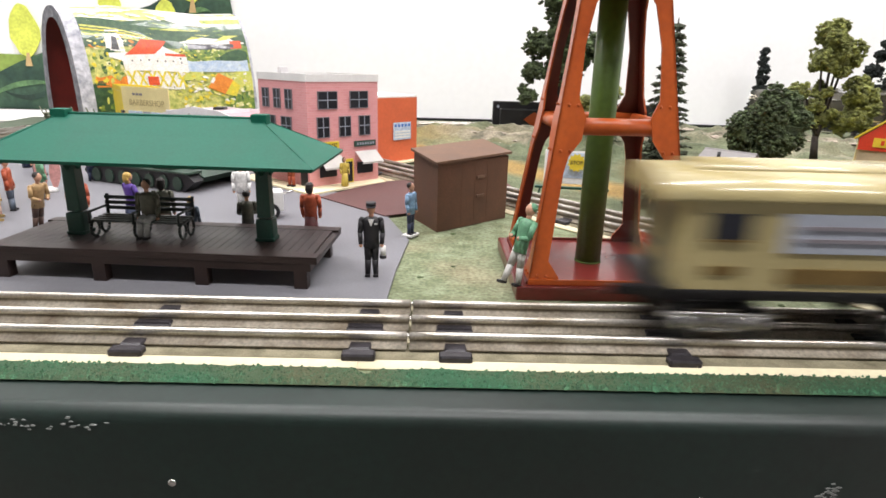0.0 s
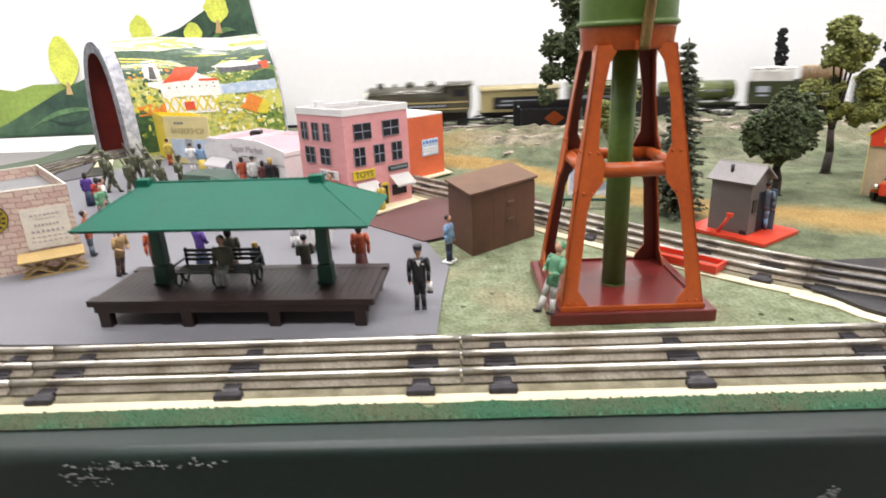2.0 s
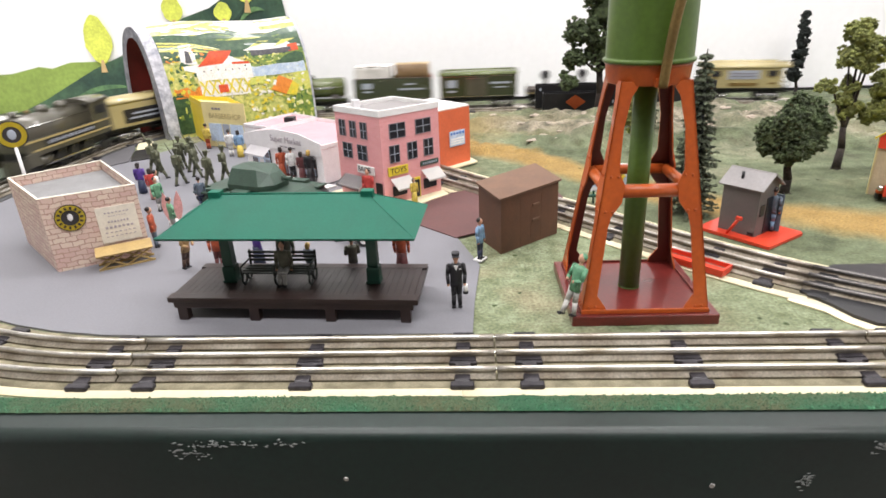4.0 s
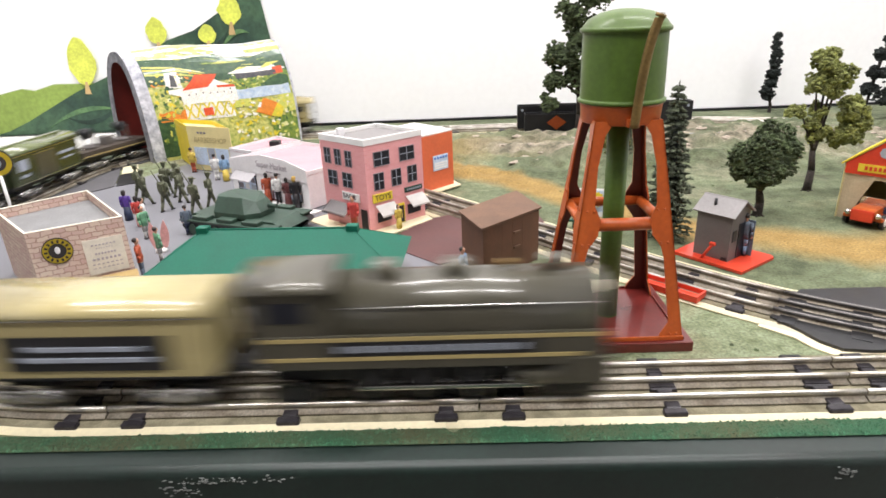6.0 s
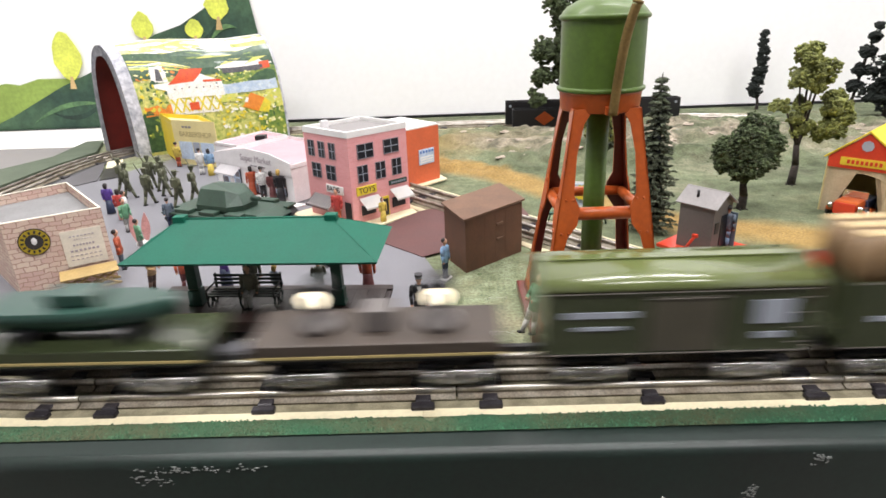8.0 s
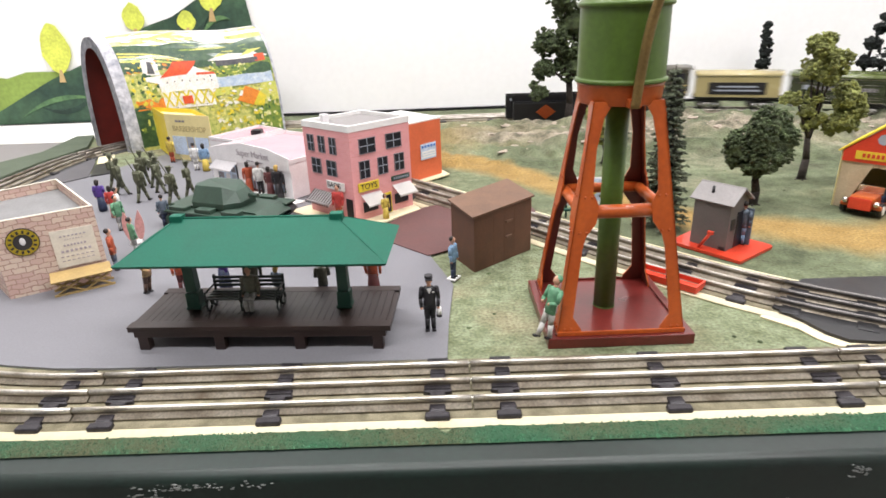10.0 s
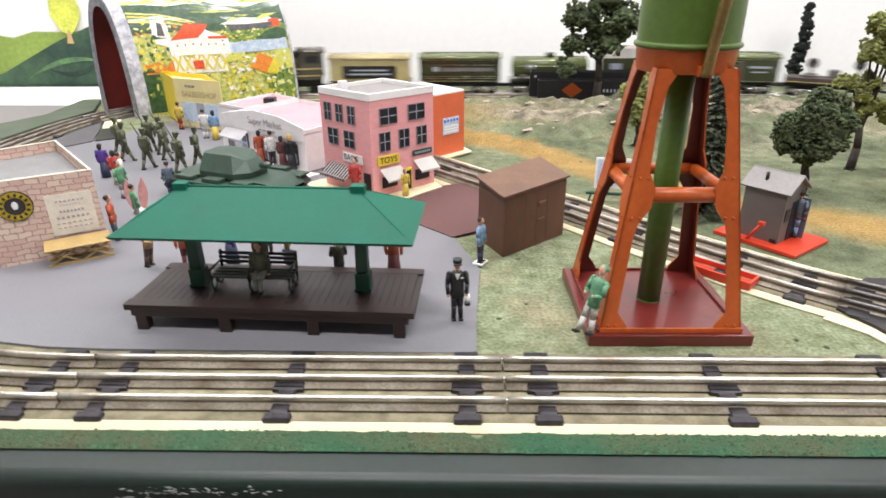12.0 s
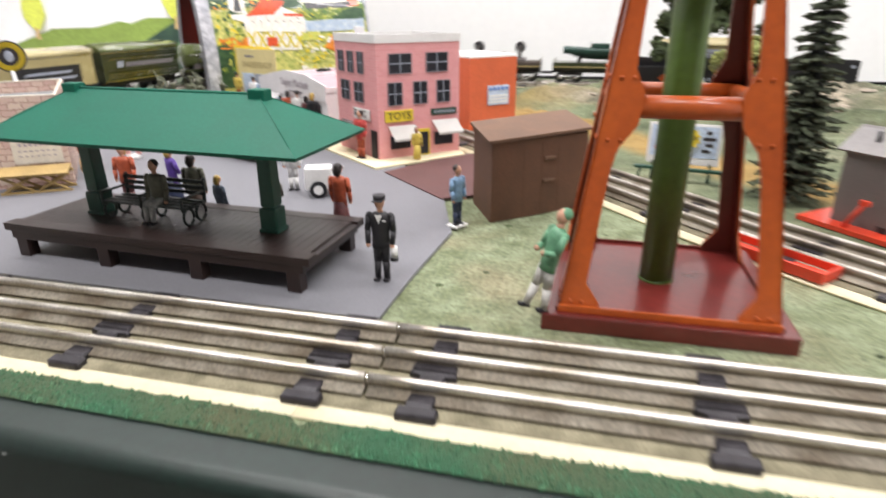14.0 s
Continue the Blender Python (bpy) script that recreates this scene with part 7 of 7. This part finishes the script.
def locomotive():
    t = vehicle("locomotive", "dark olive streamlined toy steam locomotive with cream stripes")
    prof = [(-0.0225, 0.034), (0.0225, 0.034), (0.0225, 0.052)] + [(0.0225 * math.cos(a), 0.056 + 0.0195 * math.sin(a)) for a in [math.pi * k / 12 for k in range(13)]] + [(-0.0225, 0.052)]
    bm = prism(B(), prof, -0.060, 0.094, m=pose(0, 0, 0, 90, 0, 90))
    for f in bm.faces:
        f.smooth = len(f.verts) == 4
    part("boiler", bm, LOCO, t)
    nose = prism(B(), [(p[0] * 0.93, 0.034 + (p[1] - 0.034) * 0.95) for p in prof], 0.0, 0.004, m=pose(0.094, 0, 0, 90, 0, 90))
    part("smokebox_front", nose, LOCO, t)
    part("headlamp", rod(B(), (0.097, 0, 0.062), (0.1015, 0, 0.062), 0.0045, 0.004, seg=18), GLOW, t, "lit headlamp")
    part("cab", box(B(), -0.099, -0.055, -0.0235, 0.0235, 0.030, 0.0765, 0.003), LOCO, t)
    part("cab_roof", roof_shell(0.026, 0.0242, 0.0745, 0.0815), LOCO, t).matrix_local = pose(-0.077, 0, 0)
    for s in (-1, 1):
        part("cab_window", box(B(), -0.090, -0.066, s * 0.0237 - 0.0003, s * 0.0237 + 0.0003, 0.056, 0.068), DARKWIN, t)
        sk = part("side_skirt", box(B(), -0.096, 0.098, s * 0.0232 - 0.0012, s * 0.0232 + 0.0012, 0.026, 0.0475, 0.0006), LOCO, t)
        part("stripe", box(B(), -0.094, 0.098, s * 0.0245 - 0.0003, s * 0.0245 + 0.0003, 0.0440, 0.0464), STRIPE, sk)
        part("stripe", box(B(), -0.094, 0.085, s * 0.0245 - 0.0003, s * 0.0245 + 0.0003, 0.0318, 0.0342), STRIPE, sk)
        part("number_band", box(B(), -0.055, 0.06, s * 0.0245 - 0.0003, s * 0.0245 + 0.0003, 0.0348, 0.0434), BLACK, sk)
        for k in range(14):
            part("letter_bar", box(B(), -0.05 + 0.0075 * k, -0.0455 + 0.0075 * k, s * 0.0249 - 0.0003, s * 0.0249 + 0.0003, 0.0372, 0.0412), GREYBAR, sk)
        part("front_panel", box(B(), 0.074, 0.102, s * 0.0238 - 0.0016, s * 0.0238 + 0.0016, 0.014, 0.031, 0.0008), LOCO, t)
        part("handrail", rod(B(), (-0.05, s * 0.0222, 0.0635), (0.092, s * 0.0222, 0.0635), 0.0006, seg=8), CHROME, t)
        for x in (-0.035, -0.005, 0.025):
            w = part("drive_wheel", rod(B(), (x, s * 0.0150, 0.0125), (x, s * 0.0188, 0.0125), 0.0125, seg=24), BLACK, t)
            part("tyre", lathe_ring(0.0125, 0.0105), CHROME, w).matrix_local = pose(x, s * 0.0192, 0.0125, 90)
        part("side_rod", box(B(), -0.04, 0.06, s * 0.0205 - 0.0008, s * 0.0205 + 0.0008, 0.0095, 0.0122, 0.0005), CHROME, t)
        part("cylinder", rod(B(), (0.050, s * 0.017, 0.0165), (0.074, s * 0.017, 0.0165), 0.007, seg=16), LOCO, t)
        for x in (0.075, 0.090, -0.075, -0.088):
            part("small_wheel", rod(B(), (x, s * 0.0148, 0.007), (x, s * 0.0182, 0.007), 0.007, seg=18), BLACK, t)
    part("underframe", box(B(), -0.095, 0.095, -0.013, 0.013, 0.012, 0.034, 0.0008), BLACK, t)
    part("pilot", prism(B(), [(0.096, -0.019), (0.1035, -0.006), (0.1035, 0.006), (0.096, 0.019)], 0.004, 0.024), LOCO, t, "dark cowcatcher")
    for x, r in ((-0.024, 0.0095), (0.016, 0.0095)):
        part("dome", blob(B(), (x, 0, 0.0765), r, r, 0.0075), LOCO, t)
    part("chimney", rod(B(), (0.072, 0, 0.074), (0.072, 0, 0.0825), 0.0058, 0.0062, seg=18), LOCO, t)
    part("bell", blob(B(), (0.045, 0, 0.078), 0.0035), BRASS, t)
    return t


def mail_car():
    t = vehicle("tan_tender_car", "cream and khaki tin car with dark barred opening")
    under(t)
    part("body", box(B(), -0.0745, 0.0745, -HW, HW, 0.0225, 0.0632, 0.0012), TANCAR, t)
    part("roof", roof_shell(0.0765, 0.0238, 0.0632, 0.0715), TANCAR, t)
    plate(t, -0.050, 0.050, 0.0285, 0.0505, BLACK, "dark_opening")
    for z in (0.0345, 0.0415):
        plate(t, -0.034 if z > 0.04 else -0.04, 0.034 if z > 0.04 else 0.04, z, z + 0.0028, GREYBAR, "bar", HW + 0.0008)
    trim_line(t, 0.0745, 0.0225, 0.0012, BLACK)
    trim_line(t, 0.0745, 0.0605, 0.0008)
    for s in (-1, 1):
        part("end_platform", box(B(), s * 0.0745 - 0.003, s * 0.0745 + 0.003, -0.02, 0.02, 0.021, 0.0235, 0.0005), BLACK, t)
    return t


def box_car(label, ribs):
    t = vehicle("green_boxcar", label)
    under(t)
    part("body", box(B(), -0.0745, 0.0745, -HW, HW, 0.0225, 0.0632, 0.0010), GREENCAR, t)
    part("roof", roof_shell(0.0765, 0.0238, 0.0632, 0.0712), GREENTOP, t, "olive green rounded roof")
    part("catwalk", box(B(), -0.07, 0.07, -0.0035, 0.0035, 0.0708, 0.0724, 0.0004), GREENTOP, t)
    trim_line(t, 0.0745, 0.0225, 0.0009)
    trim_line(t, 0.0745, 0.0600, 0.0007)
    if ribs:
        for z in (0.0275, 0.0310, 0.0365, 0.0505, 0.0555):
            plate(t, -0.068, 0.068, z, z + 0.0008, NICKEL if z in (0.0275, 0.0310) else BLACK, "rib")
        plate(t, -0.066, 0.062, 0.0512, 0.0520, NICKEL, "edge_line")
        for k in range(17):
            plate(t, -0.060 + 0.0056 * k, -0.0562 + 0.0056 * k, 0.0405, 0.0465, GREYINK, "letter_bar")
        plate(t, 0.039, 0.050, 0.0405, 0.0485, GREYBAR, "emblem", HW + 0.0006)
    else:
        plate(t, -0.016, 0.024, 0.0245, 0.0575, LOCO, "door")
        plate(t, -0.016, 0.024, 0.0565, 0.0572, CHROME, "door_rail", HW + 0.0007)
        plate(t, 0.043, 0.062, 0.040, 0.054, GREYBAR, "emblem")
        plate(t, 0.045, 0.060, 0.031, 0.0345, GREYBAR, "letter_bar")
        plate(t, -0.062, -0.024, 0.0455, 0.0490, GREYBAR, "letter_bar")
        plate(t, -0.056, -0.03, 0.0380, 0.0400, GREYBAR, "letter_bar")
        for k in range(4):
            part("ladder_rung", box(B(), 0.064, 0.073, -HW - 0.0012, -HW - 0.0004, 0.028 + 0.009 * k, 0.0288 + 0.009 * k), CHROME, t)
    return t


def tank_car():
    t = vehicle("green_tank_car", "olive green tin tank car with a low dome")
    t["category"] = "tank car"
    under(t)
    part("frame", box(B(), -0.0745, 0.0745, -0.020, 0.020, 0.0225, 0.0262, 0.0006), GREENCAR, t)
    bm = rod(B(), (-0.066, 0, 0.0462), (0.066, 0, 0.0462), 0.0185, seg=28)
    part("tank", bm, GREENTOP, t)
    for s in (-1, 1):
        part("tank_end", blob(B(), (s * 0.066, 0, 0.0462), 0.006, 0.0185, 0.0185, seg=24), GREENTOP, t)
        part("handrail", rod(B(), (-0.065, s * 0.0196, 0.0485), (0.065, s * 0.0196, 0.0485), 0.0006, seg=8), CHROME, t)
        for x in (-0.05, 0.0, 0.05):
            part("saddle", box(B(), x - 0.006, x + 0.006, s * 0.0165 - 0.002, s * 0.0165 + 0.002, 0.026, 0.034, 0.0006), GREYPL, t)
        part("emblem", box(B(), 0.03, 0.045, s * 0.0186 - 0.0003, s * 0.0186 + 0.0003, 0.044, 0.051), GREYBAR, t)
        part("letter_bar", box(B(), -0.045, -0.012, s * 0.0186 - 0.0003, s * 0.0186 + 0.0003, 0.0455, 0.049), GREYBAR, t)
    part("dome", lathe(B(), [(0.0, 0.06), (0.0095, 0.06), (0.0095, 0.0685), (0.006, 0.071), (0.0, 0.0715)], seg=22), GREENCAR, t)
    for x in (-0.048, 0.048):
        part("band", lathe_band(0.0188, x), GREENCAR, t)
    return t


def lathe_band(r, x):
    return rod(B(), (x - 0.001, 0, 0.0462), (x + 0.001, 0, 0.0462), r, seg=28, caps=True)


def loaded_gondola():
    t = vehicle("green_gondola", "dark green gondola loaded with brown barrels and white sacks")
    under(t)
    bm = B()
    for s in (-1, 1):
        box(bm, -0.0755, 0.0755, s * HW - 0.0008, s * HW + 0.0008, 0.0225, 0.0625, 0.0004)
        box(bm, s * 0.0755 - 0.0008, s * 0.0755 + 0.0008, -HW, HW, 0.0225, 0.0625, 0.0004)
    box(bm, -0.075, 0.075, -HW, HW, 0.0225, 0.026)
    part("body", bm, GREENCAR, t)
    trim_line(t, 0.0758, 0.0612, 0.0012)
    trim_line(t, 0.0755, 0.0225, 0.0009)
    plate(t, 0.04, 0.06, 0.043, 0.0535, GREYBAR, "emblem", HW + 0.0006)
    plate(t, 0.042, 0.058, 0.036, 0.039, GREYBAR, "letter_bar", HW + 0.0006)
    plate(t, -0.062, -0.012, 0.0395, 0.0425, GREYBAR, "letter_bar", HW + 0.0006)
    plate(t, -0.045, -0.025, 0.049, 0.0515, GREYBAR, "letter_bar", HW + 0.0006)
    wood = mat("barrel_wood", (0.20, 0.125, 0.058), 0.5, vary=0.15, scale=90)
    top = mat("barrel_top_wood", (0.50, 0.37, 0.18), 0.5, vary=0.12, scale=90)
    for i in range(5):
        for j in range(3):
            x, y = -0.066 + 0.0135 * i, -0.014 + 0.014 * j
            b = part("barrel", lathe(B(), [(0.0, 0.05), (0.0058, 0.05), (0.0066, 0.068), (0.0058, 0.086), (0.0, 0.086)], (x, y), 16), wood, t, "brown wooden barrel")
            part("barrel_top", rod(B(), (x, y, 0.0855), (x, y, 0.087), 0.0052, seg=14), top, b)
    rng = random.Random(4)
    cloth = mat("white_sacks", (0.62, 0.6, 0.57), 0.7, vary=0.12, scale=60)
    part("load_bed", box(B(), 0.003, 0.074, -0.021, 0.021, 0.05, 0.0825, 0.0035), cloth, t)
    for k in range(3):
        for j in range(2):
            x, y = 0.0145 + 0.0235 * k + rng.uniform(-0.002, 0.002), -0.0105 + 0.021 * j
            part("sack", blob(B(), (x, y, 0.0835 + rng.uniform(-0.001, 0.0012)), 0.0135, 0.0112, 0.0036, seg=14), cloth, t, "white cloth sack")
    part("brake_wheel", rod(B(), (-0.0775, 0.008, 0.062), (-0.0782, 0.008, 0.062), 0.006, seg=18), REDPL, t)
    return t


def flat_base(t, m):
    under(t)
    part("deck", box(B(), -0.0735, 0.0735, -0.0228, 0.0228, 0.0225, 0.0325, 0.0008), m, t)
    trim_line(t, 0.073, 0.0245, 0.0014, STRIPE, 0.0231)
    for s in (-1, 1):
        for x in (-0.072, 0.072):
            part("stake", rod(B(), (x, s * 0.0215, 0.0325), (x, s * 0.0215, 0.038), 0.0009, seg=8), CHROME, t)


def searchlight_car():
    t = vehicle("searchlight_flatcar", "grey-brown flatcar carrying two lit searchlights")
    flat_base(t, RUST)
    for x in (-0.036, 0.036):
        part("turntable", lathe(B(), [(0, 0.0325), (0.013, 0.0325), (0.012, 0.037), (0.005, 0.039), (0, 0.039)], (x, 0), 24), GREYPL, t)
        for s in (-1, 1):
            part("yoke", box(B(), x - 0.0022, x + 0.0022, s * 0.0105 - 0.001, s * 0.0105 + 0.001, 0.037, 0.057, 0.0005), GREYPL, t)
        lamp = part("lamp_housing", rod(B(), (x, -0.009, 0.0545), (x, 0.010, 0.0575), 0.0092, 0.0065, seg=22), BLACK, t)
        part("lens", blob(B(), (x, -0.0092, 0.0545), 0.0062, 0.002, 0.0062, seg=18), GLOW, lamp, "glowing warm white lens")
    part("generator_box", box(B(), -0.009, 0.009, -0.009, 0.009, 0.0325, 0.046, 0.001), GREYPL, t)
    return t


def boat_car():
    t = vehicle("boat_flatcar", "dark flatcar carrying a dark green boat")
    flat_base(t, GREENCAR)
    bm = B()
    rows = []
    for k in range(13):
        u = -1 + 2 * k / 12
        w = 0.0165 * (1 - max(0, u) ** 2.4) * (0.86 if u < -0.9 else 1)
        zk = 0.036 + 0.012 * max(0, u) ** 2
        x = u * 0.058
        rows.append([bm.verts.new((x, s * w * f, z)) for s, f, z in ((-1, 1, 0.0535 + 0.004 * max(0, u)), (-1, 0.82, 0.045), (-1, 0.3, zk), (1, 0.3, zk), (1, 0.82, 0.045), (1, 1, 0.0535 + 0.004 * max(0, u)))])
    for a, b in zip(rows, rows[1:]):
        for k in range(5):
            bm.faces.new((a[k], a[k + 1], b[k + 1], b[k])).smooth = True
        bm.faces.new((a[5], a[0], b[0], b[5]))
    bm.faces.new(rows[0])
    bm.faces.new(rows[-1][::-1])
    bmesh.ops.recalc_face_normals(bm, faces=bm.faces[:])
    part("hull", bm, BOAT, t)
    part("cabin", box(B(), -0.018, 0.012, -0.009, 0.009, 0.0535, 0.0615, 0.0015), BOAT, t)
    part("windscreen", box(B(), 0.012, 0.0135, -0.009, 0.009, 0.0535, 0.064, 0.0004), CHROME, t)
    for x in (-0.034, 0.03):
        part("cradle", box(B(), x - 0.003, x + 0.003, -0.016, 0.016, 0.0325, 0.042, 0.0006), BLACK, t)
    return t


def caboose():
    t = vehicle("tan_caboose", "khaki tin caboose with dark windows and red marker")
    under(t)
    part("body", box(B(), -0.0665, 0.0665, -HW, HW, 0.0225, 0.0605, 0.0010), TANCAR, t)
    part("roof", roof_shell(0.0775, 0.0240, 0.0605, 0.0700), TANCAR, t)
    part("roof_walk", roof_shell(0.058, 0.0110, 0.0690, 0.0722), TANCAR, t)
    for x in (-0.049, 0.049):
        plate(t, x - 0.0085, x + 0.0085, 0.0445, 0.0545, DARKWIN, "window")
        plate(t, x - 0.009, x + 0.009, 0.0436, 0.0445, BRASS, "sill", HW + 0.0006)
    plate(t, -0.027, 0.027, 0.0395, 0.0550, GREYBAR, "nameplate")
    plate(t, -0.022, 0.022, 0.0440, 0.0455, GREYINK, "letter_bar", HW + 0.0007)
    plate(t, -0.022, 0.022, 0.0490, 0.0505, GREYINK, "letter_bar", HW + 0.0007)
    plate(t, -0.056, -0.043, 0.0300, 0.0335, BRASS, "plaque")
    plate(t, -0.025, 0.025, 0.0270, 0.0330, BRASS, "plaque")
    trim_line(t, 0.0665, 0.0225, 0.0012, BLACK)
    for s in (-1, 1):
        part("end_platform", box(B(), s * 0.0725 - 0.006, s * 0.0725 + 0.006, -0.021, 0.021, 0.0215, 0.0238, 0.0005), BLACK, t)
        for y in (-0.02, 0.02):
            part("corner_post", rod(B(), (s * 0.0765, y, 0.0235), (s * 0.0765, y, 0.0605), 0.0008, seg=8), BLACK, t)
        bm = B()
        for z in (0.032, 0.04):
            rod(bm, (s * 0.0765, -0.02, z), (s * 0.0765, 0.02, z), 0.0007, seg=8)
        part("end_rail", bm, BLACK, t)
        part("end_door", box(B(), s * 0.0668 - 0.0005, s * 0.0668 + 0.0005, -0.006, 0.006, 0.0238, 0.053), LOCO, t)
    return t


# ---- build ----
room()
table()
turf_strip()
railway()
water_tower()
station()
brown_shed()
pink_building()
super_market()
stone_shop()
shanty()
garage()
tunnel()
backdrop()
army_tank()
figures()
parked_cars()
trees()
TRAIN = [locomotive(), mail_car(), box_car("olive green tin boxcar with ribbed windowed sides", True), tank_car(), loaded_gondola(), box_car("dark green tin boxcar with sliding door", False), searchlight_car(), boat_car(), caboose()]

# the cars are a little shorter than their drawings
for car in TRAIN[1:]:
    for piece in car.children_recursive:
        piece.data.transform(Matrix.Diagonal((0.985, 1.0, 1.0, 1.0)))

# seconds and the metres along the loop that the front of the train has gone
RUN = [(0.0, 1.645), (0.5, 1.838), (1.5, 2.215), (2.3, 2.503), (2.7, 2.664), (5.0, 3.588), (5.4, 3.817), (6.2, 4.2185), (6.6, 4.427), (7.0, 4.641), (7.3, 4.786), (7.5, 4.8855), (7.7, 4.986), (9.8, 5.915), (10.0, 5.988), (10.5, 6.156), (11.0, 6.342), (11.2, 6.418), (12.4, 6.873), (12.8, 7.015), (14.0, 7.465)]


def run_at(t):
    """A smooth curve through RUN."""
    n = len(RUN)
    slope = []
    for k in range(n):
        a, b = RUN[max(0, k - 1)], RUN[min(n - 1, k + 1)]
        slope.append((b[1] - a[1]) / (b[0] - a[0]))
    for k in range(n - 1):
        (t0, s0), (t1, s1) = RUN[k], RUN[k + 1]
        if t <= t1:
            h = t1 - t0
            u = (t - t0) / h
            return (2 * u ** 3 - 3 * u ** 2 + 1) * s0 + (u ** 3 - 2 * u ** 2 + u) * h * slope[k] + (3 * u ** 2 - 2 * u ** 3) * s1 + (u ** 3 - u ** 2) * h * slope[k + 1]
    return RUN[-1][1]


# distance from the front of the train to the middle of each vehicle
MIDDLES = [0.1035] + [0.2925 + 0.166 * k for k in range(8)]


def motions():
    for ob, d in zip(TRAIN, MIDDLES):
        rows = []
        for i in range(141):
            t = i / 10
            run = run_at(t)
            s = run - d
            # the couplings stretch on the curve while the head pulls along the front
            s -= 0.07 * min(1.0, max(0.0, (run - 3.3) / 0.8)) * min(1.0, max(0.0, (LOOP - 0.15 - s) / 0.5)) * min(1.0, max(0.0, (5.6 - run) / 0.4))
            x0, y0, _ = on_loop(s - 0.046)
            x1, y1, _ = on_loop(s + 0.046)
            rows.append((t, pose((x0 + x1) / 2, (y0 + y1) / 2, RAIL_TOP, 0, 0, math.degrees(math.atan2(y1 - y0, x1 - x0)))))
        walk(ob, rows)


motions()
